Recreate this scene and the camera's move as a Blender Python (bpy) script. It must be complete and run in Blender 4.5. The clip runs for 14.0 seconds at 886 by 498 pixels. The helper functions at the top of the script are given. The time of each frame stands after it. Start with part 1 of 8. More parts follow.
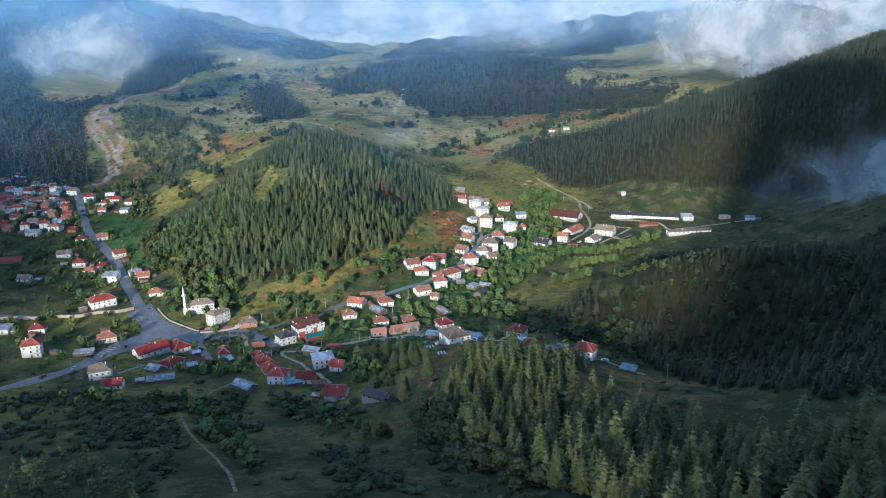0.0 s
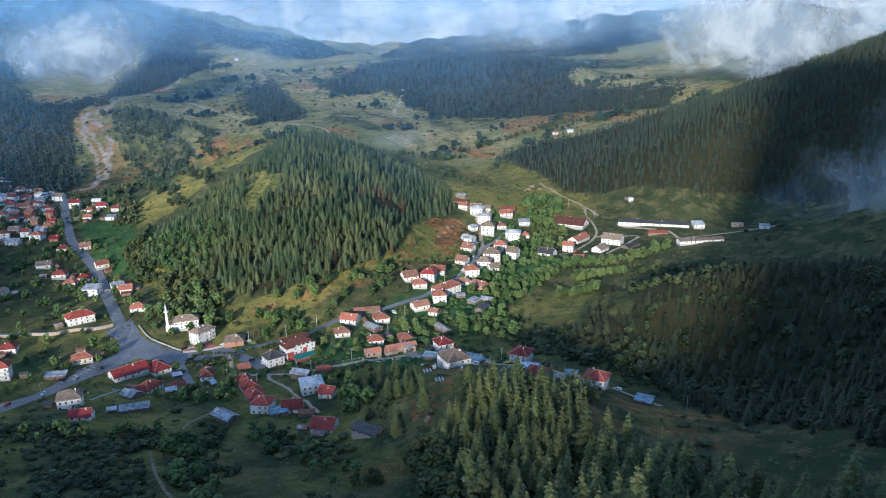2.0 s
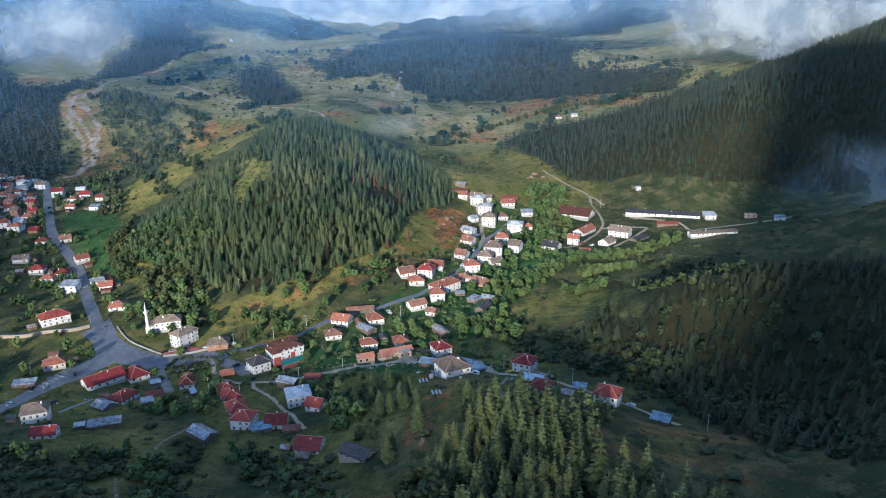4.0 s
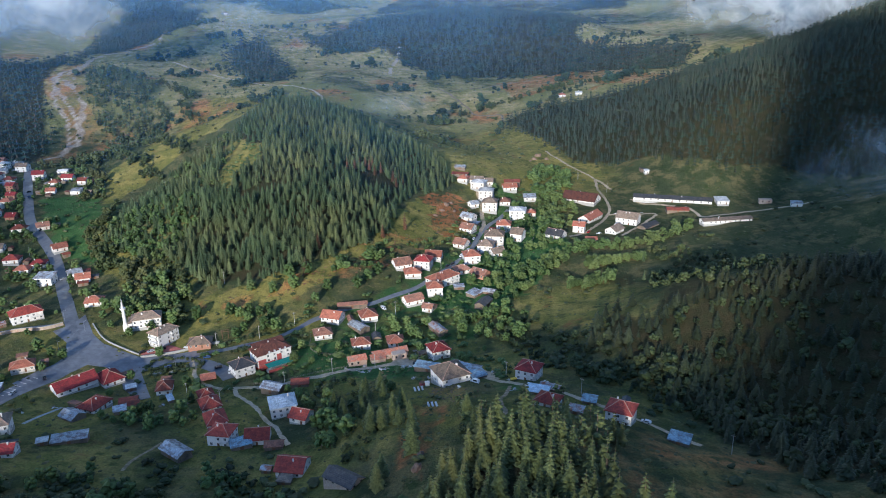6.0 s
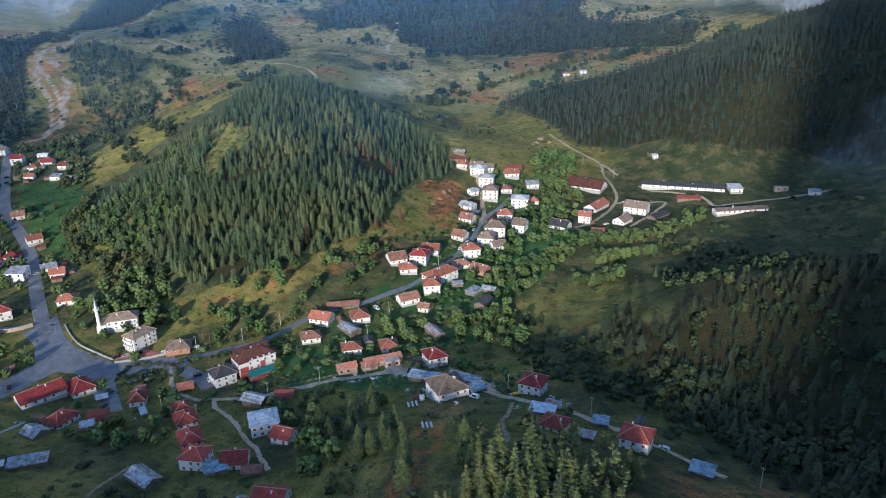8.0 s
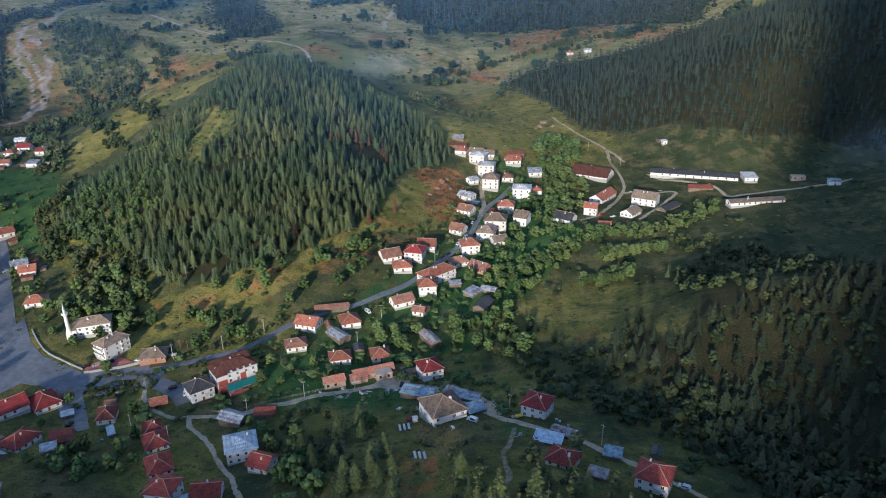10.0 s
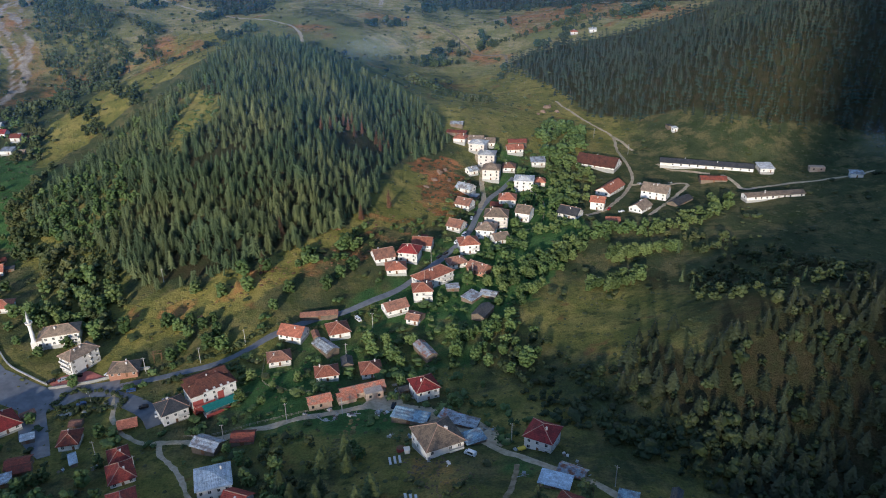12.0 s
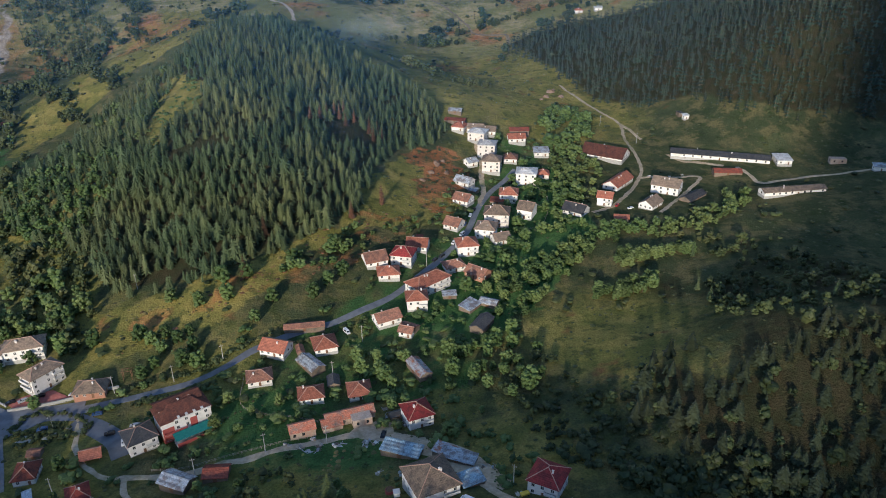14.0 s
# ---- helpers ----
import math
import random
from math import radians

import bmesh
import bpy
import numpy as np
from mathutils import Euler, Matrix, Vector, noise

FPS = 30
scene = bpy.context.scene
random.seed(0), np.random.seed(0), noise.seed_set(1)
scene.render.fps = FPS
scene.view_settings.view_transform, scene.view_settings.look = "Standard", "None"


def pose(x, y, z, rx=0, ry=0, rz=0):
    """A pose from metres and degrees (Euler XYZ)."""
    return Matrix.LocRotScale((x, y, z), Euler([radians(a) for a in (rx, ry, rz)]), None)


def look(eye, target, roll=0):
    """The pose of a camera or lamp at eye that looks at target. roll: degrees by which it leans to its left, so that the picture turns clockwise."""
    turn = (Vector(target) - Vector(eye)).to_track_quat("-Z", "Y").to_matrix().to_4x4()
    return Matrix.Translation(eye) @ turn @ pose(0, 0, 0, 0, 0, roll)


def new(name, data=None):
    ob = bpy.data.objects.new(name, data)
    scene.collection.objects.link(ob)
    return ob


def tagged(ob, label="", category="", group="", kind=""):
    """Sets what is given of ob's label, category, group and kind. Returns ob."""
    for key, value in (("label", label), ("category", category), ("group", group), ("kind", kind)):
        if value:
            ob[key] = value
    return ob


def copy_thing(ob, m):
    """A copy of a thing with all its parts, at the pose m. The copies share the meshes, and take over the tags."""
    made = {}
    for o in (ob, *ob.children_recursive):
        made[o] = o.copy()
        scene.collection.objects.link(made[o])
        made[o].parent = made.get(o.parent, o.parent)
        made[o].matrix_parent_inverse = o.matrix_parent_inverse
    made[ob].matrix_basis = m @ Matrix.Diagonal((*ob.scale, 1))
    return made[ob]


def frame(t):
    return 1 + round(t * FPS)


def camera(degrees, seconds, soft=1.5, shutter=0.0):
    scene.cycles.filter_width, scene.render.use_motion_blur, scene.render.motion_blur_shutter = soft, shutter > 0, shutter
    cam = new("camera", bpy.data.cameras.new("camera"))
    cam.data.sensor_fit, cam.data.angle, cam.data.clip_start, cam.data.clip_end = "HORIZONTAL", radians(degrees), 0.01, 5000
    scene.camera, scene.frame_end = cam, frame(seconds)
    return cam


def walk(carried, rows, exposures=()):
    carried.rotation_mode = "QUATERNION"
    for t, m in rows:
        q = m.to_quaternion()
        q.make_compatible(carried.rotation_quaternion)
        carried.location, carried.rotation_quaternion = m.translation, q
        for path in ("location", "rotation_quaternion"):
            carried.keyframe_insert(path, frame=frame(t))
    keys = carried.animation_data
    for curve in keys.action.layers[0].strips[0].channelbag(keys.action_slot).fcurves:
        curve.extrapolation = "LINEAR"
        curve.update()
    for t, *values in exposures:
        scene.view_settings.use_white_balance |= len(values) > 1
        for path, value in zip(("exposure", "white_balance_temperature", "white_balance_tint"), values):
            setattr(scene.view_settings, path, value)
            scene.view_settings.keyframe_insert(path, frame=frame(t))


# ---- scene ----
cam = camera(62.2, 14.0, 1.0)
walk(cam, [
    (0.0, pose(0.0, 0.0, 195.0, 74.10, 0.94, -0.87)),
    (0.5, pose(0.5, 8.8, 195.0, 74.09, 0.95, -0.84)),
    (1.0, pose(1.1, 17.6, 195.0, 74.09, 0.96, -0.82)),
    (1.5, pose(1.6, 26.4, 194.9, 74.08, 0.97, -0.80)),
    (2.0, pose(2.2, 35.2, 194.9, 74.08, 0.97, -0.78)),
    (4.5, pose(4.9, 79.1, 194.8, 72.15, 0.97, -0.72)),
    (5.0, pose(5.4, 87.9, 194.8, 71.67, 0.97, -0.71)),
    (5.5, pose(6.0, 96.6, 194.8, 71.21, 0.96, -0.70)),
    (6.0, pose(6.5, 105.4, 194.8, 70.77, 0.96, -0.70)),
    (6.5, pose(7.1, 114.1, 194.8, 70.31, 0.95, -0.69)),
    (7.0, pose(7.6, 122.9, 194.8, 69.85, 0.94, -0.68)),
    (7.5, pose(8.2, 131.7, 194.8, 69.40, 0.93, -0.68)),
    (8.0, pose(8.7, 140.4, 194.8, 68.94, 0.92, -0.67)),
    (10.5, pose(11.5, 184.1, 194.9, 66.65, 0.84, -0.66)),
    (11.0, pose(12.0, 192.8, 194.9, 66.20, 0.82, -0.65)),
    (11.5, pose(12.6, 201.5, 194.9, 65.75, 0.80, -0.65)),
    (12.0, pose(13.1, 210.3, 194.9, 65.30, 0.77, -0.65)),
    (12.5, pose(13.7, 219.0, 194.9, 64.84, 0.75, -0.65)),
    (13.0, pose(14.2, 227.7, 195.0, 64.35, 0.73, -0.65)),
    (13.5, pose(14.8, 236.4, 195.0, 63.88, 0.70, -0.65)),
    (14.0, pose(15.3, 245.1, 195.0, 63.43, 0.68, -0.64)),
], exposures=[(0.0, 1.08, 4830, 6), (5.0, 1.02, 4830, 9), (9.0, 0.87, 4950, 10), (14.0, 0.63, 5230, 10)])

# ---- light ----
SUN_TRAVEL, SUN_ELEVATION = radians(15), radians(13.9)
world = bpy.data.worlds.new("sky")
scene.world = world
world.use_nodes = True
wn = world.node_tree.nodes
sky = wn.new("ShaderNodeTexSky")
sky.sky_type, sky.sun_disc = "NISHITA", False
sky.sun_elevation, sky.sun_rotation = SUN_ELEVATION, math.pi + SUN_TRAVEL
sky.altitude, sky.air_density, sky.dust_density, sky.ozone_density = 900, 1.0, 1.5, 1.2
world.node_tree.links.new(sky.outputs["Color"], wn["Background"].inputs["Color"])
wn["Background"].inputs["Strength"].default_value = 0.12
sun = new("sun", bpy.data.lights.new("sun", "SUN"))
sun.data.energy, sun.data.angle, sun.data.color = 3.1, radians(2.2), (1.0, 0.79, 0.52)
sun.matrix_world = look((0, 0, 600), Vector((0, 0, 600)) + Vector((
    math.sin(SUN_TRAVEL) * math.cos(SUN_ELEVATION), math.cos(SUN_TRAVEL) * math.cos(SUN_ELEVATION), -math.sin(SUN_ELEVATION))))

# ---- materials ----
def material(name, rough=0.8, metal=0.0):
    mat = bpy.data.materials.new(name)
    mat.use_nodes = True
    bsdf = mat.node_tree.nodes["Principled BSDF"]
    bsdf.inputs["Roughness"].default_value, bsdf.inputs["Metallic"].default_value = rough, metal
    bsdf.inputs["Specular IOR Level"].default_value = 0.25
    return mat, mat.node_tree.nodes, mat.node_tree.links, bsdf


def node(nodes, links, kind, wires=(), operation="", attribute_name=""):
    """A node with its settings, and wires of (input, output socket of another node)."""
    made = nodes.new("ShaderNode" + kind)
    if operation:
        made.operation = operation
    if attribute_name:
        made.attribute_name = attribute_name
    for socket, source in wires:
        if isinstance(source, (int, float, tuple)):
            made.inputs[socket].default_value = source
        else:
            links.new(source, made.inputs[socket])
    return made


def blend(nodes, links, fac, a, b, mode="MIX"):
    made = nodes.new("ShaderNodeMix")
    made.data_type, made.blend_type = "RGBA", mode
    for socket, source in ((0, fac), (6, a), (7, b)):
        if isinstance(source, (int, float)):
            made.inputs[socket].default_value = source
        elif isinstance(source, tuple):
            made.inputs[socket].default_value = (*source, 1.0) if len(source) == 3 else source
        else:
            links.new(source, made.inputs[socket])
    return made.outputs[2]


def fractal(nodes, links, where, scale, detail=4.0, rough=0.55):
    return node(nodes, links, "TexNoise", [("Vector", where), ("Scale", scale), ("Detail", detail), ("Roughness", rough)]).outputs["Fac"]


def span(nodes, links, value, low, high):
    made = node(nodes, links, "MapRange", [("Value", value), ("From Min", low), ("From Max", high)])
    made.interpolation_type = "SMOOTHSTEP"
    return made.outputs["Result"]


def bumped(nodes, links, bsdf, height, strength, distance):
    made = node(nodes, links, "Bump", [("Height", height), ("Strength", strength), ("Distance", distance)])
    links.new(made.outputs["Normal"], bsdf.inputs["Normal"])


def plain(name, a, b, scale, rough=0.8, metal=0.0, relief=0.3, stain=None, own=0.12):
    """Two tones in grain and stains over the object, and a tone of its own for each object."""
    mat, nodes, links, bsdf = material(name, rough, metal)
    where = node(nodes, links, "TexCoord").outputs["Object"]
    fine = fractal(nodes, links, where, scale)
    broad = fractal(nodes, links, where, scale * 0.13, 5.0, 0.65)
    col = blend(nodes, links, span(nodes, links, fine, 0.3, 0.7), a, b)
    if stain:
        col = blend(nodes, links, span(nodes, links, broad, 0.5, 0.75), col, stain)
    luck = node(nodes, links, "ObjectInfo").outputs["Random"]
    tone = node(nodes, links, "MapRange", [("Value", luck), ("To Min", 1.0 - own), ("To Max", 1.0 + own)]).outputs["Result"]
    col = node(nodes, links, "HueSaturation", [("Color", col), ("Value", tone)]).outputs["Color"]
    links.new(col, bsdf.inputs["Base Color"])
    bumped(nodes, links, bsdf, fine, relief, 0.05)
    return mat


def foliage_material(name, dark, light, warm, gloss=0.55):
    mat, nodes, links, bsdf = material(name, gloss)
    bsdf.inputs["Specular IOR Level"].default_value = 0.2
    tint = node(nodes, links, "Attribute", attribute_name="tint").outputs["Fac"]
    where = node(nodes, links, "NewGeometry").outputs["Position"]
    fine = fractal(nodes, links, where, 0.9, 3.0)
    patch = fractal(nodes, links, where, 0.02, 3.0)
    col = blend(nodes, links, span(nodes, links, fine, 0.3, 0.72), dark, light)
    col = blend(nodes, links, span(nodes, links, patch, 0.42, 0.72), col, warm)
    tone = node(nodes, links, "MapRange", [("Value", tint), ("To Min", 0.55), ("To Max", 1.45)]).outputs["Result"]
    hue = node(nodes, links, "MapRange", [("Value", tint), ("To Min", 0.51), ("To Max", 0.487)]).outputs["Result"]
    col = node(nodes, links, "HueSaturation", [("Color", col), ("Value", tone), ("Hue", hue)]).outputs["Color"]
    links.new(col, bsdf.inputs["Base Color"])
    return mat


def ground_material():
    mat, nodes, links, bsdf = material("ground_cover", 0.95)
    bsdf.inputs["Specular IOR Level"].default_value = 0.08
    where = node(nodes, links, "NewGeometry").outputs["Position"]
    huge = fractal(nodes, links, where, 0.006, 5.0, 0.6)
    wide = fractal(nodes, links, where, 0.028, 5.0, 0.6)
    mid = fractal(nodes, links, where, 0.13, 5.0, 0.65)
    fine = fractal(nodes, links, where, 1.1, 4.0, 0.7)

    def mask(name, edge=0.55):
        raw = node(nodes, links, "Attribute", attribute_name=name).outputs["Fac"]
        mixed = node(nodes, links, "Math", [(0, raw), (1, wide)], operation="ADD").outputs[0]
        mixed = node(nodes, links, "Math", [(0, mixed), (1, mid)], operation="ADD").outputs[0]
        return span(nodes, links, mixed, 0.7 + edge, 1.25 + edge)

    patchy = fractal(nodes, links, where, 0.06, 6.0, 0.7)
    grass = blend(nodes, links, span(nodes, links, wide, 0.32, 0.66), (0.047, 0.062, 0.028), (0.088, 0.099, 0.043))
    grass = blend(nodes, links, span(nodes, links, patchy, 0.46, 0.62), grass, (0.155, 0.135, 0.06))
    grass = blend(nodes, links, span(nodes, links, mid, 0.52, 0.7), grass, (0.04, 0.06, 0.02))
    dry = blend(nodes, links, span(nodes, links, patchy, 0.38, 0.62), (0.24, 0.225, 0.078), (0.46, 0.36, 0.17))
    dry = blend(nodes, links, span(nodes, links, huge, 0.45, 0.66), dry, (0.22, 0.215, 0.075))
    dry = blend(nodes, links, span(nodes, links, mid, 0.58, 0.74), dry, (0.1, 0.115, 0.045))
    earth = blend(nodes, links, span(nodes, links, patchy, 0.38, 0.62), (0.29, 0.115, 0.045), (0.48, 0.2, 0.08))
    earth = blend(nodes, links, span(nodes, links, mid, 0.5, 0.66), earth, (0.1, 0.1, 0.038))
    scree = blend(nodes, links, span(nodes, links, mid, 0.35, 0.65), (0.5, 0.43, 0.34), (0.28, 0.22, 0.16))
    lawn = blend(nodes, links, span(nodes, links, patchy, 0.38, 0.66), (0.055, 0.112, 0.034), (0.095, 0.168, 0.052))
    wood = blend(nodes, links, span(nodes, links, mid, 0.35, 0.68), (0.035, 0.04, 0.018), (0.06, 0.05, 0.026))
    col = blend(nodes, links, mask("dry"), grass, dry)
    gold = blend(nodes, links, span(nodes, links, patchy, 0.36, 0.64), (0.17, 0.168, 0.042), (0.31, 0.255, 0.072))
    gold = blend(nodes, links, span(nodes, links, mid, 0.5, 0.68), gold, (0.09, 0.1, 0.03))
    gold = blend(nodes, links, span(nodes, links, fractal(nodes, links, where, 0.045, 4.0, 0.6), 0.6, 0.74), gold, (0.24, 0.12, 0.05))
    col = blend(nodes, links, mask("gold", 0.4), col, gold)
    col = blend(nodes, links, mask("lawn"), col, lawn)
    col = blend(nodes, links, mask("earth"), col, earth)
    col = blend(nodes, links, mask("wood"), col, wood)
    col = blend(nodes, links, mask("scree", 0.5), col, scree)
    speck = node(nodes, links, "MapRange", [("Value", fine), ("From Min", 0.25), ("From Max", 0.75), ("To Min", 0.55), ("To Max", 1.45)]).outputs["Result"]
    col = node(nodes, links, "HueSaturation", [("Color", col), ("Value", speck)]).outputs["Color"]
    links.new(col, bsdf.inputs["Base Color"])
    tall = node(nodes, links, "Math", [(0, fine), (1, mid)], operation="ADD").outputs[0]
    bumped(nodes, links, bsdf, tall, 0.75, 1.2)
    return mat


def roof_material(name, a, b, stain, rough=0.75, metal=0.0, row=0.35, course=0.25):
    """Courses of tiles or sheets, from the roof's own measure in metres."""
    mat, nodes, links, bsdf = material(name, rough, metal)
    uv = node(nodes, links, "UVMap").outputs["UV"]
    flat = node(nodes, links, "SeparateXYZ", [("Vector", uv)])
    luck = node(nodes, links, "ObjectInfo").outputs["Random"]
    shift = node(nodes, links, "CombineXYZ", [("X", luck), ("Y", luck)]).outputs["Vector"]
    moved = node(nodes, links, "VectorMath", [(0, uv), (1, node(nodes, links, "VectorMath", [(0, shift), (1, (90.0, 70.0, 0.0))], operation="MULTIPLY").outputs[0])], operation="ADD").outputs[0]
    fine = fractal(nodes, links, moved, 2.2, 3.0, 0.6)
    broad = fractal(nodes, links, moved, 0.35, 5.0, 0.65)
    wave = node(nodes, links, "Math", [(0, flat.outputs["Y"]), (1, row)], operation="PINGPONG").outputs[0]
    rib = node(nodes, links, "Math", [(0, flat.outputs["X"]), (1, course)], operation="PINGPONG").outputs[0]
    col = blend(nodes, links, span(nodes, links, fine, 0.3, 0.7), a, b)
    col = blend(nodes, links, span(nodes, links, broad, 0.42, 0.62), col, stain)
    cell = node(nodes, links, "TexVoronoi", [("Vector", moved), ("Scale", 2.6)]).outputs["Color"]
    patch = node(nodes, links, "SeparateXYZ", [("Vector", cell)]).outputs["X"]
    patch = node(nodes, links, "MapRange", [("Value", patch), ("To Min", 0.78), ("To Max", 1.22)]).outputs["Result"]
    col = node(nodes, links, "HueSaturation", [("Color", col), ("Value", patch)]).outputs["Color"]
    tone = node(nodes, links, "MapRange", [("Value", luck), ("To Min", 0.75), ("To Max", 1.2)]).outputs["Result"]
    col = node(nodes, links, "HueSaturation", [("Color", col), ("Value", tone)]).outputs["Color"]
    links.new(col, bsdf.inputs["Base Color"])
    high = node(nodes, links, "Math", [(0, wave), (1, rib)], operation="ADD").outputs[0]
    bumped(nodes, links, bsdf, high, 0.8, 0.25)
    return mat


def cloud_material(name, thick, scale, tone, ragged=2.2, form="puff", edge=(-0.4, 1.0)):
    """White drops of mist, or haze painted by a blue tone: an uneven density that thins out towards the sheet's rim."""
    mat, nodes, links, bsdf = material(name, 1.0)
    nodes.remove(bsdf)
    uv = node(nodes, links, "UVMap").outputs["UV"]
    luck = node(nodes, links, "ObjectInfo").outputs["Random"]
    where = node(nodes, links, "NewGeometry").outputs["Position"]
    off = node(nodes, links, "Math", [(0, luck), (1, 900.0)], operation="MULTIPLY").outputs[0]
    shift = node(nodes, links, "CombineXYZ", [("X", off), ("Y", off), ("Z", off)]).outputs["Vector"]
    moved = node(nodes, links, "VectorMath", [(0, where), (1, shift)], operation="ADD").outputs[0]
    warp = node(nodes, links, "TexNoise", [("Vector", moved), ("Scale", scale * 1.3), ("Detail", 3.0)]).outputs["Color"]
    warp = node(nodes, links, "VectorMath", [(0, warp), (1, (0.9 / scale, 0.9 / scale, 0.9 / scale))], operation="MULTIPLY").outputs[0]
    bent = node(nodes, links, "VectorMath", [(0, moved), (1, warp)], operation="ADD").outputs[0]
    puff = fractal(nodes, links, bent, scale, 9.0, 0.6)
    centred = node(nodes, links, "VectorMath", [(0, uv), (1, (0.5, 0.5, 0.0))], operation="SUBTRACT").outputs[0]
    rim = node(nodes, links, "VectorMath", [(0, centred)], operation="LENGTH").outputs["Value"]
    body = node(nodes, links, "MapRange", [("Value", rim), ("From Min", 0.5), ("From Max", 0.0), ("To Min", -0.95), ("To Max", 1.0)]).outputs["Result"]
    if form != "puff":
        rise = node(nodes, links, "SeparateXYZ", [("Vector", uv)]).outputs["Y"]
        low, high, base, peak = (-0.04, 0.04, -0.9, 1.3) if form == "bank" else (0.0, 1.0, -0.45, 0.9)
        body = node(nodes, links, "MapRange", [("Value", rise), ("From Min", low), ("From Max", high), ("To Min", base), ("To Max", peak)]).outputs["Result"]
    puff = node(nodes, links, "Math", [(0, puff), (1, 0.5)], operation="SUBTRACT").outputs[0]
    puff = node(nodes, links, "Math", [(0, puff), (1, ragged)], operation="MULTIPLY").outputs[0]
    dense = node(nodes, links, "Math", [(0, puff), (1, body)], operation="ADD").outputs[0]
    alpha = span(nodes, links, dense, *(edge if form == "puff" else (-0.45, 0.9)))
    alpha = node(nodes, links, "Math", [(0, alpha), (1, thick)], operation="MULTIPLY").outputs[0]
    fade = span(nodes, links, rim, 0.5, 0.36)
    # painted haze fades out towards the right of its sheet
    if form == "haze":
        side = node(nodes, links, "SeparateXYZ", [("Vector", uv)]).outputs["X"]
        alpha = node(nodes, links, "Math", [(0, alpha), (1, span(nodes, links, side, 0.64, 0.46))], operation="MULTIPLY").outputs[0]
    if form == "puff":
        alpha = node(nodes, links, "Math", [(0, alpha), (1, fade)], operation="MULTIPLY").outputs[0]
    billow = span(nodes, links, fractal(nodes, links, bent, scale * 1.7, 6.0, 0.55), 0.38, 0.64)
    shade = blend(nodes, links, billow, tuple(c * d for c, d in zip(tone, (0.66, 0.74, 0.84))), tuple(min(0.9, c * 1.22) for c in tone))
    white = node(nodes, links, "BsdfDiffuse", [("Color", shade)])
    back = node(nodes, links, "BsdfTranslucent", [("Color", shade)])
    both = node(nodes, links, "MixShader", [(0, 0.45), (1, white.outputs[0]), (2, back.outputs[0])])
    clear = node(nodes, links, "BsdfTransparent")
    final = node(nodes, links, "MixShader", [(0, alpha), (1, clear.outputs[0]), (2, both.outputs[0])])
    links.new(final.outputs[0], nodes["Material Output"].inputs["Surface"])
    return mat


GROUND = ground_material()
ASPHALT = plain("asphalt", (0.13, 0.135, 0.15), (0.19, 0.195, 0.21), 0.3, 0.4, relief=0.1, stain=(0.09, 0.09, 0.1))
DIRT_ROAD = plain("dirt_road", (0.38, 0.3, 0.2), (0.54, 0.44, 0.31), 0.6, 0.95, stain=(0.2, 0.19, 0.09))
TRACK = plain("earth_track", (0.19, 0.145, 0.085), (0.36, 0.285, 0.19), 0.5, 0.95, stain=(0.1, 0.1, 0.035))
CONCRETE = plain("concrete", (0.34, 0.33, 0.31), (0.46, 0.45, 0.42), 1.5, 0.85, stain=(0.22, 0.21, 0.19))
WALLS = {
    "white": plain("white_render", (0.77, 0.735, 0.69), (0.84, 0.81, 0.775), 1.2, 0.85, stain=(0.55, 0.52, 0.46)),
    "cream": plain("cream_render", (0.71, 0.64, 0.58), (0.77, 0.71, 0.66), 1.2, 0.85, stain=(0.5, 0.42, 0.34)),
    "brick": plain("brick_wall", (0.36, 0.17, 0.11), (0.44, 0.24, 0.16), 3.0, 0.9, stain=(0.3, 0.2, 0.15)),
    "boards": plain("weathered_boards", (0.16, 0.12, 0.09), (0.24, 0.19, 0.14), 2.0, 0.9, stain=(0.1, 0.09, 0.08)),
    "stone": plain("old_stone", (0.4, 0.31, 0.24), (0.54, 0.43, 0.34), 1.6, 0.95, stain=(0.44, 0.24, 0.16)),
}
RED_PAINT = plain("red_paint", (0.32, 0.07, 0.06), (0.38, 0.1, 0.085), 1.0, 0.7)
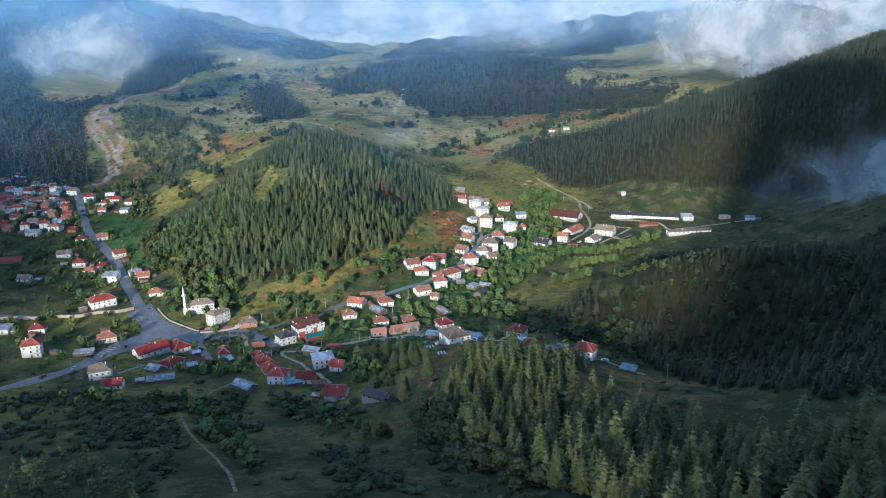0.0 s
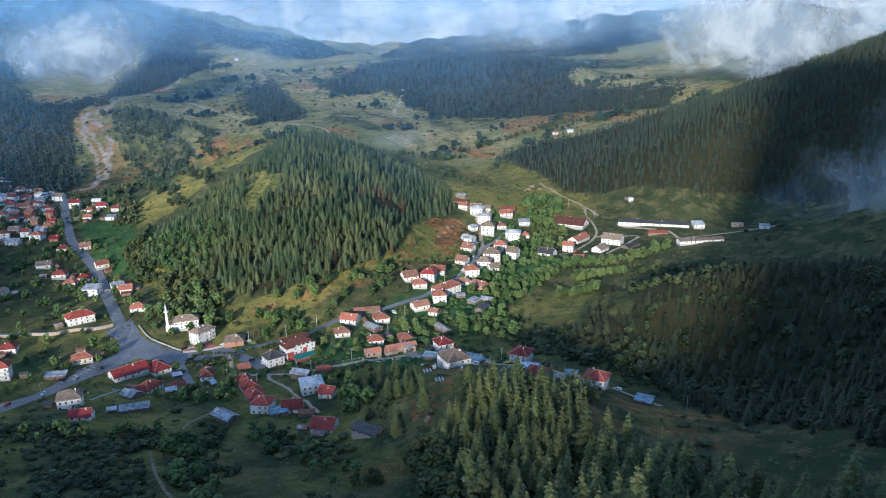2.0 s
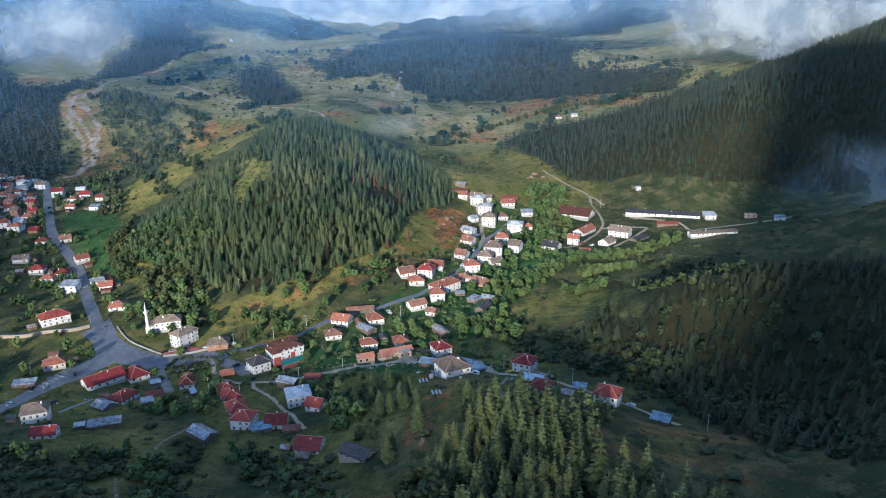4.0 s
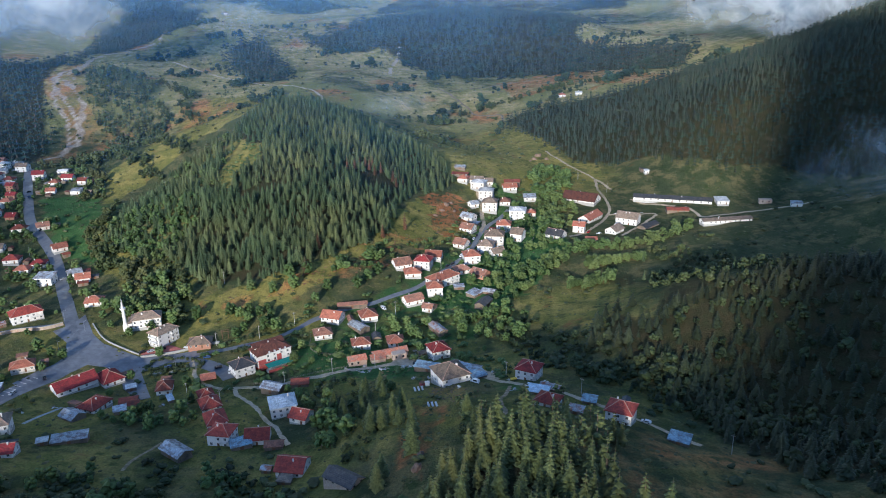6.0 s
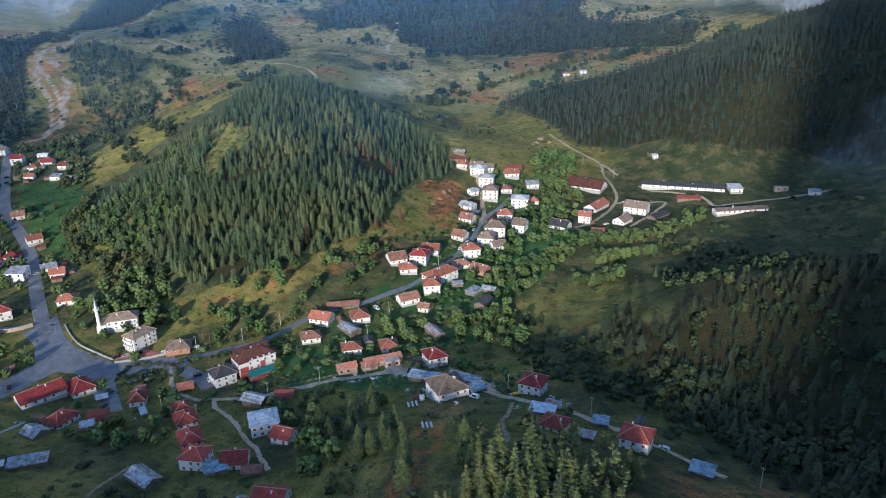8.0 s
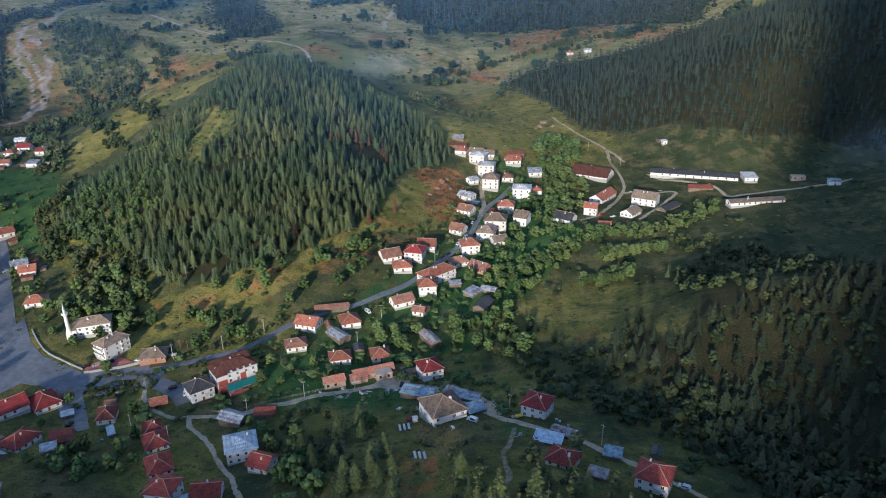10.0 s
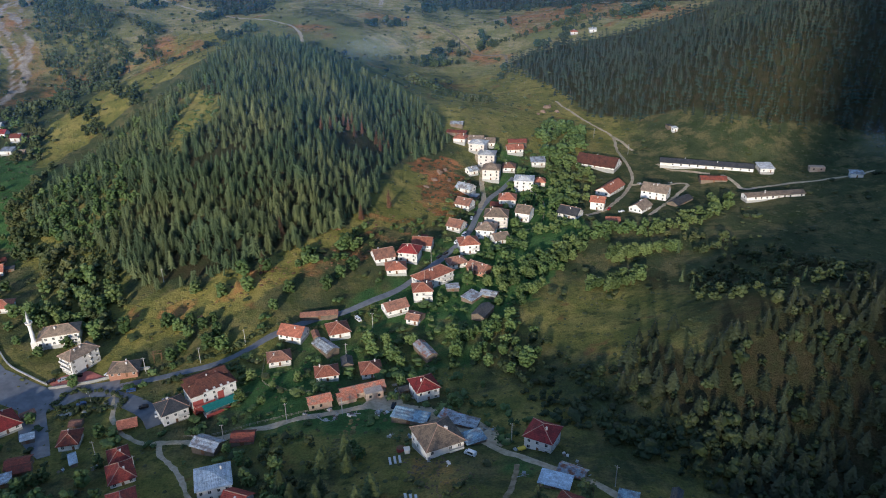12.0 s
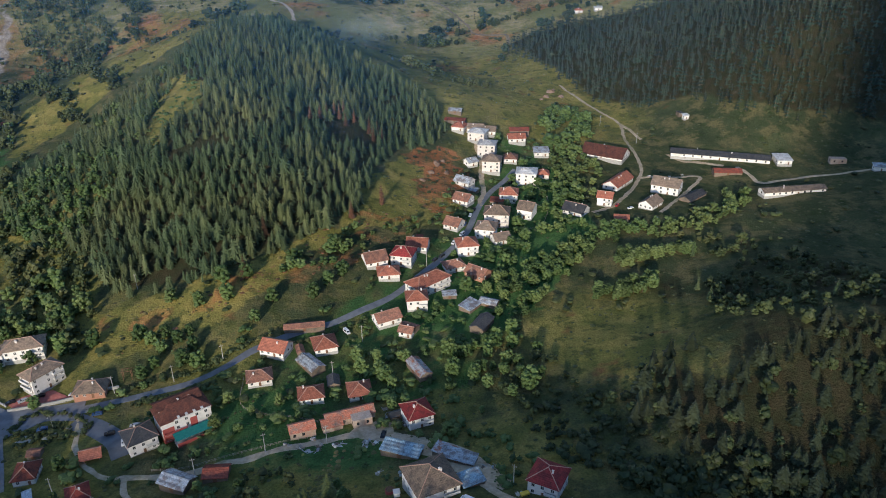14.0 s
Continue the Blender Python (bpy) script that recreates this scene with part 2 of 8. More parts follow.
ROOFS = {
    "tile": roof_material("orange_tiles", (0.34, 0.115, 0.068), (0.42, 0.165, 0.1), (0.26, 0.1, 0.065)),
    "oldtile": roof_material("old_tiles", (0.29, 0.13, 0.08), (0.38, 0.19, 0.125), (0.2, 0.11, 0.08)),
    "red": roof_material("red_tiles", (0.3, 0.055, 0.04), (0.37, 0.085, 0.055), (0.22, 0.052, 0.042)),
    "darkred": roof_material("dark_red_tiles", (0.26, 0.035, 0.034), (0.31, 0.05, 0.045), (0.18, 0.036, 0.034)),
    "redbrown": roof_material("red_brown_tiles", (0.22, 0.058, 0.036), (0.28, 0.08, 0.048), (0.15, 0.055, 0.04)),
    "greybrown": roof_material("grey_brown_tiles", (0.23, 0.17, 0.12), (0.3, 0.22, 0.155), (0.16, 0.125, 0.095)),
    "black": roof_material("black_sheets", (0.045, 0.045, 0.05), (0.07, 0.07, 0.075), (0.09, 0.085, 0.08), 0.5),
    "metal": roof_material("zinc_sheets", (0.34, 0.37, 0.4), (0.52, 0.55, 0.58), (0.22, 0.19, 0.18), 0.55, 0.1, 0.9, 0.4),
    "blue": roof_material("blue_sheets", (0.24, 0.34, 0.41), (0.38, 0.49, 0.55), (0.18, 0.2, 0.22), 0.6, 0.0, 0.9, 0.4),
    "rust": roof_material("rusty_sheets", (0.42, 0.44, 0.47), (0.5, 0.5, 0.5), (0.35, 0.15, 0.09), 0.6, 0.2, 0.9, 0.4),
    "brown": roof_material("brown_tiles", (0.13, 0.05, 0.034), (0.18, 0.07, 0.046), (0.1, 0.045, 0.034)),
    "brokentile": roof_material("broken_tiles", (0.42, 0.115, 0.06), (0.55, 0.24, 0.15), (0.3, 0.2, 0.15)),
    "white": roof_material("pale_sheets", (0.6, 0.59, 0.57), (0.68, 0.67, 0.65), (0.48, 0.45, 0.42), 0.6, 0.0, 0.9, 0.4),
    "bluewhite": roof_material("pale_blue_sheets", (0.5, 0.57, 0.64), (0.6, 0.66, 0.72), (0.4, 0.45, 0.5), 0.5, 0.1, 0.9, 0.4),
}
ROOFS["mixed"] = ROOFS["tile"]
ROOF_WORDS = {"tile": "orange-red tiled", "oldtile": "worn orange tiled", "red": "red tiled", "darkred": "dark red tiled",
              "redbrown": "red-brown tiled", "greybrown": "grey-brown", "black": "black", "metal": "grey sheet-metal",
              "blue": "blue-grey sheet-metal", "rust": "rust-stained sheet-metal", "white": "pale flat-pitched",
              "bluewhite": "pale blue sheet-metal", "brown": "dark brown tiled", "brokentile": "patchy broken orange tiled", "mixed": "half orange, half grey"}
RIDGE = plain("ridge_mortar", (0.38, 0.22, 0.16), (0.5, 0.33, 0.25), 2.0, 0.85)
FRAME_PAINT = plain("frame_paint", (0.6, 0.58, 0.55), (0.7, 0.68, 0.65), 2.0, 0.6)
DOOR_WOOD = plain("door_wood", (0.13, 0.07, 0.04), (0.2, 0.11, 0.06), 3.0, 0.6)
STEEL = plain("galvanised_steel", (0.38, 0.39, 0.4), (0.48, 0.49, 0.5), 2.0, 0.4, 0.6)
TIMBER = plain("grey_timber", (0.26, 0.22, 0.18), (0.36, 0.31, 0.26), 2.5, 0.9)
RUBBER = plain("rubber", (0.02, 0.02, 0.02), (0.03, 0.03, 0.03), 4.0, 0.8)
GREEN_SHEET = plain("turquoise_sheet", (0.025, 0.17, 0.15), (0.045, 0.24, 0.2), 1.0, 0.7)
ROCK = plain("cliff_rock", (0.17, 0.11, 0.075), (0.27, 0.19, 0.14), 0.4, 0.95, relief=0.8, stain=(0.3, 0.13, 0.07))
PAVING = plain("red_paving", (0.34, 0.11, 0.09), (0.4, 0.15, 0.12), 1.0, 0.8)
glass, _n, _l, _b = material("window_glass", 0.08)
_b.inputs["Base Color"].default_value, _b.inputs["Specular IOR Level"].default_value = (0.025, 0.03, 0.035, 1), 0.5
SPRUCE = foliage_material("spruce_needles", (0.035, 0.058, 0.028), (0.08, 0.107, 0.044), (0.1, 0.112, 0.043))
# spruce needles darkened and blued in colour for the mountainside's cloud shade
SHADED_SPRUCE = foliage_material("shaded_spruce_needles", (0.016, 0.031, 0.024), (0.044, 0.068, 0.042), (0.047, 0.062, 0.036))
# sunlight is put into this brighter, yellower tone, worn by near spruces and pines
PINE_SUNLIT = foliage_material("pine_sunlit_needles", (0.042, 0.06, 0.024), (0.12, 0.14, 0.046), (0.155, 0.15, 0.045))
LEAF = foliage_material("leaves", (0.05, 0.086, 0.026), (0.1, 0.145, 0.045), (0.11, 0.138, 0.044))
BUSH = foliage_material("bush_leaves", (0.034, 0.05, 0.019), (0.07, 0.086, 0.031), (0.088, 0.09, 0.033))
# needle tone darkened so that the ridge trees read as shaded
SHADED_SLOPE_SPRUCE = foliage_material("shaded_slope_needles", (0.025, 0.036, 0.02), (0.052, 0.064, 0.032), (0.062, 0.066, 0.032))
# shade is put into this darker leaf tone for ridge, gully and scrub
DARK_SHADE_LEAF = foliage_material("dark_shade_leaves", (0.022, 0.036, 0.015), (0.045, 0.06, 0.022), (0.055, 0.062, 0.022))
TUSSOCK = foliage_material("tussock_grass", (0.05, 0.065, 0.022), (0.095, 0.1, 0.036), (0.12, 0.105, 0.045))
BRACKEN = foliage_material("bracken", (0.13, 0.07, 0.035), (0.24, 0.13, 0.06), (0.2, 0.12, 0.05))
STRAW = foliage_material("tall_grass", (0.1, 0.105, 0.03), (0.2, 0.18, 0.055), (0.22, 0.17, 0.06))
DRY_STALKS = foliage_material("dead_stalks", (0.08, 0.06, 0.035), (0.17, 0.125, 0.075), (0.15, 0.1, 0.055))
DEAD = foliage_material("dead_needles", (0.1, 0.05, 0.03), (0.18, 0.085, 0.05), (0.16, 0.09, 0.05))
BARK = plain("bark", (0.09, 0.065, 0.045), (0.16, 0.12, 0.09), 3.0, 0.95)
CAR_PAINTS = [plain("car_paint_" + n, c, c, 1.0, 0.25, relief=0.0, own=0.05) for n, c in (
    ("white", (0.7, 0.7, 0.7)), ("silver", (0.4, 0.41, 0.43)), ("black", (0.02, 0.02, 0.025)), ("red", (0.35, 0.03, 0.03)), ("blue", (0.05, 0.09, 0.2)))]
CLOUD = cloud_material("cloud", 0.95, 0.0075, (0.46, 0.5, 0.55), 2.7)
THICK_CLOUD = cloud_material("thick_cloud", 0.97, 0.009, (0.46, 0.49, 0.52), 2.6, edge=(-0.15, 0.75))
MIST = cloud_material("mist", 0.48, 0.011, (0.62, 0.7, 0.82), 4.2)
THIN_MIST = cloud_material("thin_mist", 0.13, 0.02, (0.5, 0.6, 0.72), 3.0)
FAR_CLOUD = cloud_material("far_cloud", 0.97, 0.0026, (0.5, 0.54, 0.58), 2.6)
CLOUD_BANK = cloud_material("cloud_bank", 1.0, 0.0022, (0.66, 0.63, 0.58), 2.6, "bank")
# distance haze is painted as a blue tone in thin sheets
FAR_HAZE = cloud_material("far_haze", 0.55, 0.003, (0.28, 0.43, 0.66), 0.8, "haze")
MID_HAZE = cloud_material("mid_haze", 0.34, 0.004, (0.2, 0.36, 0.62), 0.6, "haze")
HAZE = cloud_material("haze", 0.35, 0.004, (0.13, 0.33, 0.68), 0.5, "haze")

# ---- lie of the land ----
# landforms: centre x, y and height in metres, one list for each breadth
# forms at negative y lie unseen behind the camera, shaped to cast shade ahead
FAR_MOUNTAINS = [
    (-1000, 2500, 164.5), (1000, 2500, 215.7), (-1500, 3000, 198.7), (0, 3000, -162.3), (500, 3500, 164.3),
]
MOUNTAINS = [
    (125, -1000, 82.6), (775, -675, 182.3), (-1175, -350, 127.7), (775, -350, 188.4), (1100, 625, 103.5), (-1175, 1275, 86.9),
    (1100, 1275, 171.9), (450, 2250, -53.2), (-200, 2575, 20.4),
]
RIDGES = [
    (-660, -790, 77.8), (810, 1310, -50.4), (600, 1730, -70.1), (-450, 1940, -87.2), (-30, 1940, 71.1),
]
SHOULDERS = [
    (-1080, -440, 138.8), (-960, -440, 84), (-380, -300, 26.9), (320, 1240, -42.8), (-100, 1380, -23.6), (-660, 1520, -38.7),
]
SLOPES = [
    (-930, -715, 97.2), (-550, -525, 26.4), (305, -525, 176.8), (20, -145, 17.2), (210, -145, -79.6), (115, 45, -54.7),
    (400, 235, -57.7), (-550, 425, -40.4), (-455, 710, -91), (210, 710, -88.9), (-740, 805, -17.6), (590, 805, -51.8),
    (-645, 995, -64.9), (115, 1470, -29.9), (400, 1565, 11.1), (-455, 1660, 57.2),
]
SPURS = [
    (-785, -480, 35.8), (-330, -480, 50.6), (190, -480, 96.5), (255, 40, 21.5), (-265, 235, -26.5), (-330, 300, -10.1),
    (-330, 430, -52.7), (-135, 495, -65), (515, 625, -32.4), (450, 755, -39.9), (60, 950, -45.2), (515, 950, 4.5),
    (-395, 1015, -56.4), (-5, 1080, -22.1), (60, 1145, -25.7), (-330, 1210, -20.8), (-395, 1340, -7.8), (255, 1730, 26.5),
    (-200, 1795, 21.5),
]
# rises at y -520 are unseen peaks, added and tuned to shade ground ahead
HOLLOWS_AND_SHADE_PEAKS = [
    (-660, -520, 45.2), (-240, -520, 19.5), (-180, -520, 33), (-150, -520, 10), (-60, -520, 20), (0, -520, 90), (62, -520, 168),
    (120, -520, 94), (-120, 200, -17.7), (0, 260, -27.9), (120, 260, -33.9), (-180, 320, -17.1), (-60, 320, -26.7),
    (-60, 380, -25.5), (120, 380, -24.4), (180, 380, -52), (360, 380, -34.6), (-180, 440, -11.9), (60, 440, -30),
    (300, 440, -11.4), (-360, 500, 4.1), (0, 500, -33.5), (120, 500, -7.4), (240, 500, -5.5), (-300, 560, -4.2),
    (120, 560, -35.2), (300, 560, -42.5),
]
HOLLOWS_FAR = [
    (360, 560, -16.7), (-300, 620, -25.3), (-180, 620, -22.4), (0, 620, -34.4), (-360, 680, 12.9), (-240, 680, -7.9),
    (-120, 680, -5.3), (-480, 740, 28.7), (0, 740, -19), (60, 740, -18.2), (300, 740, -11.2), (-300, 800, -12.4),
    (-240, 800, -25.9), (360, 800, -34.4), (-420, 860, -4.7), (-240, 860, -3.3), (-60, 860, -11.4), (60, 860, 6.1),
    (180, 860, -21.3), (300, 860, 25), (-120, 920, 6.5), (-100, 885, 11), (-218, 842, 9), (240, 920, -14.6), (-300, 1040, -14.7), (-120, 1040, -11.2),
    (240, 1040, -20.9), (-480, 1100, 6.2),
]
KNOLLS = [(146, 492, 5.5), (186, 482, 5), (112, 468, 3)]
BASE_LEVEL = 66.3
LANDFORMS = [(FAR_MOUNTAINS, 1000), (MOUNTAINS, 650), (RIDGES, 420), (SHOULDERS, 280), (SLOPES, 190), (SPURS, 130), (HOLLOWS_AND_SHADE_PEAKS, 90), (HOLLOWS_FAR, 90), (KNOLLS, 42)]
_rng = np.random.default_rng(5)
RIPPLES = [(length, amp, _rng.uniform(0, 6.283), _rng.uniform(0, 6.283)) for length, amp in (
    (37, 0.3), (29, 0.25), (53, 0.35), (23, 0.18), (71, 0.4))]
FAR_RIPPLES = [(length, amp, _rng.uniform(0, 6.283), _rng.uniform(0, 6.283)) for length, amp in (
    (310, 9), (190, 6), (130, 4), (410, 12), (90, 2.5))]


def height(x, y):
    """The ground's height in metres."""
    x, y = np.asarray(x, float), np.asarray(y, float)
    z = np.full(np.broadcast(x, y).shape, BASE_LEVEL)
    for forms, breadth in LANDFORMS:
        for cx, cy, h in forms:
            z = z + h * np.exp(-((x - cx) ** 2 + (y - cy) ** 2) / breadth ** 2)
    for length, amp, turn, phase in RIPPLES:
        z = z + amp * np.sin((x * math.cos(turn) + y * math.sin(turn)) * 6.283 / length + phase)
    far = np.clip((np.hypot(x, y - 400) - 1300) / 1200, 0, 1)
    for length, amp, turn, phase in FAR_RIPPLES:
        z = z + far * amp * np.sin((x * math.cos(turn) + y * math.sin(turn)) * 6.283 / length + phase)
    return z + far ** 2 * 60 * (np.clip((y - 2600) / 1500, 0, 1))


def inside(x, y, poly):
    x, y = np.asarray(x, float), np.asarray(y, float)
    hit = np.zeros(x.shape, bool)
    for (x0, y0), (x1, y1) in zip(poly, poly[1:] + poly[:1]):
        if y0 != y1:
            hit ^= ((y0 > y) != (y1 > y)) & (x < (x1 - x0) * (y - y0) / (y1 - y0) + x0)
    return hit


def ragged_inside(x, y, poly, rough=7):
    """Within an outline with uneven edges."""
    return inside(x + rough * soft_noise(x, y, 31, 24), y + rough * soft_noise(x, y, 32, 24), poly)


def near_line(x, y, line):
    best = np.full(np.shape(x), 1e9)
    for (x0, y0), (x1, y1) in zip(line, line[1:]):
        dx, dy = x1 - x0, y1 - y0
        k = np.clip(((x - x0) * dx + (y - y0) * dy) / (dx * dx + dy * dy), 0, 1)
        best = np.minimum(best, np.hypot(x - x0 - k * dx, y - y0 - k * dy))
    return best


# woods, as outlines on the plan
HILL_WOOD = [(-262, 668), (-264, 699), (-262, 770), (-255, 812), (-232, 826), (-200, 852), (-178, 915), (-150, 945), (-115, 920), (-65, 885), (-30, 856), (5, 830),
             (26, 798), (12, 762), (-12, 742), (-26, 700), (-30, 652), (-55, 618), (-80, 592), (-108, 574), (-150, 572), (-190, 618), (-222, 626)]
RIGHT_WOOD = [(92, 1085), (118, 985), (150, 890), (190, 862), (226, 848), (246, 822), (290, 798), (345, 800), (430, 760), (510, 745),
              (620, 920), (790, 1190), (760, 1300), (520, 1260), (400, 1190), (330, 1140), (262, 1122), (180, 1112), (120, 1112)]
RIDGE_WOOD = [(88, 462), (93, 491), (112, 502), (122, 478), (142, 476), (163, 498), (178, 490), (200, 500), (240, 515), (330, 560), (395, 562), (335, 440), (262, 325),
              (210, 250), (158, 262), (150, 300), (132, 335), (112, 385), (103, 428)]
NEAR_WOOD = [(-4, 310), (6, 327), (25, 352), (45, 344), (62, 300), (92, 270), (117, 236), (150, 205), (175, 150), (115, 110), (66, 120), (40, 195), (20, 240), (9, 268)]
CLUMP = [(-34, 425), (-24, 436), (-12, 405), (-2, 350), (-8, 330), (-20, 330), (-32, 372)]
FAR_WOOD = [(-247, 1572), (-160, 1740), (-60, 1850), (200, 2050), (420, 1950), (330, 1750), (290, 1600), (330, 1500), (310, 1420), (235, 1385), (90, 1395), (-10, 1410), (-90, 1537), (-187, 1503)]
BACK_WOOD = [(186, 1407), (300, 1560), (470, 1440), (380, 1230), (314, 1330)]
LEFT_WOOD = [(-1071, 1917), (-998, 1934), (-915, 1837), (-801, 1608), (-729, 1330), (-628, 1235), (-600, 1238), (-560, 1300), (-540, 1210), (-532, 1160), (-448, 960), (-455, 900), (-570, 905), (-665, 980), (-800, 1240), (-950, 1530), (-1085, 1700)]
BAND_WOOD = [(-531, 1223), (-572, 1336), (-737, 1966), (-725, 2114), (-601, 2166), (-560, 1900), (-478, 1629), (-518, 1489), (-562, 1375)]
VALE_WOOD = [(-510, 1228), (-487, 1277), (-401, 1212), (-393, 1155), (-350, 1110), (-345, 1000), (-360, 960), (-395, 1000), (-428, 1060), (-460, 1105)]
MID_WOOD = [(-374, 1495), (-317, 1544), (-230, 1353), (-217, 1235), (-292, 1263), (-336, 1372)]
TOP_WOOD = [(-1400, 1900), (-1300, 2700), (-500, 2700), (-150, 2500), (-330, 2330), (-610, 2250), (-720, 1980), (-1000, 1700)]
BRUSH_BANK = [(-283, 675), (-290, 770), (-262, 668), (-222, 626), (-190, 618), (-158, 572), (-150, 530), (-176, 545), (-214, 590), (-250, 624)]
CLIFF = [(-6, 738), (12, 764), (31, 760), (33, 725), (22, 672), (4, 668), (2, 700)]
GOLD_LOBE = [(-34, 676), (-19, 718), (2, 740), (6, 737), (4, 685), (-15, 655), (-28, 648)]
QUARRY_BRAIDS = [[(-450, 949), (-440, 968), (-442, 1007), (-449, 1049), (-463, 1075), (-485, 1101), (-503, 1120), (-524, 1151), (-531, 1193), (-525, 1244)],
                 [(-445, 986), (-459, 1039), (-477, 1071), (-498, 1097), (-516, 1132), (-536, 1180)],
                 [(-438, 1013), (-451, 1059), (-461, 1092), (-476, 1119), (-499, 1155), (-517, 1211)], [(-495, 1142), (-511, 1163), (-528, 1173)]]
QUARRY_LINE = [(-440, 950), (-434, 998), (-451, 1066), (-476, 1100), (-515, 1138), (-523, 1192), (-523, 1249)]
GLADE = [(-178, 700), (-196, 787), (-192, 830), (-156, 790), (-150, 751), (-162, 735), (-164, 705)]
RED_GAP = [(-69, 733), (-38, 716), (-27, 739), (-54, 758)]
GOLD_BANK = [(-159, 558), (-142, 528), (-82, 556), (-63, 594), (-30, 636), (13, 658), (43, 699), (-12, 682), (-54, 619), (-88, 583), (-123, 571)]
SPUR_MEADOW = [(-334, 854), (-306, 882), (-332, 1044), (-310, 1161), (-220, 1120), (-178, 939), (-201, 890), (-258, 859), (-286, 805), (-299, 761)]
BROWN_SPUR = [(-352, 1081), (-325, 1165), (-260, 1106), (-229, 934), (-272, 932)]
CREST = [(105, 1334), (211, 1429), (313, 1398), (351, 1114), (321, 1097), (220, 1231), (122, 1193)]
LEFT_MEADOW = [(-742, 1413), (-758, 1578), (-777, 1850), (-594, 1379), (-591, 1238), (-636, 1235)]
SLOPE_GOLD = [(80, 523), (89, 537), (106, 537), (109, 529), (100, 495), (92, 478), (90, 492), (89, 518), (80, 498)]
RUST_BANK = [(-108, 566), (-60, 596), (-28, 640), (0, 640), (-30, 600), (-70, 570), (-110, 555)]
WEST_FIELD = [(-374, 789), (-352, 801), (-318, 787), (-281, 707), (-272, 661), (-243, 632), (-245, 616), (-283, 653), (-320, 695)]
GARDEN_GROUND = [(-75, 500), (-55, 492), (-10, 492), (25, 505), (50, 540), (70, 590), (85, 640), (100, 700), (100, 780), (60, 800), (45, 740), (30, 690), (15, 640), (-10, 600), (-30, 570), (-60, 545)]
YARD = [(-20, 540), (60, 560), (110, 640), (110, 760), (60, 720), (40, 640), (0, 590)]

# ---- ground ----
def steps(inner, fine, outer_low, outer_high):
    """Coordinates that are finely spaced within the inner stretch and widen outside."""
    low, high = inner
    mids = list(np.arange(low, high + fine, fine))
    gap, at, left, right = fine, low, [], []
    while at > outer_low:
        gap = min(gap * 1.09, 70)
        at -= gap
        left.append(at)
    gap, at = fine, mids[-1]
    while at < outer_high:
        gap = min(gap * 1.09, 70)
        at += gap
        right.append(at)
    return np.array(left[::-1] + mids + right)


def soft_noise(x, y, seed, length):
    rng, z = np.random.default_rng(seed), 0
    for k in range(5):
        turn, phase, wave = rng.uniform(0, 6.283), rng.uniform(0, 6.283), length * rng.uniform(0.6, 1.5)
        z = z + np.sin((x * math.cos(turn) + y * math.sin(turn)) * 6.283 / wave + phase)
    return z / 5


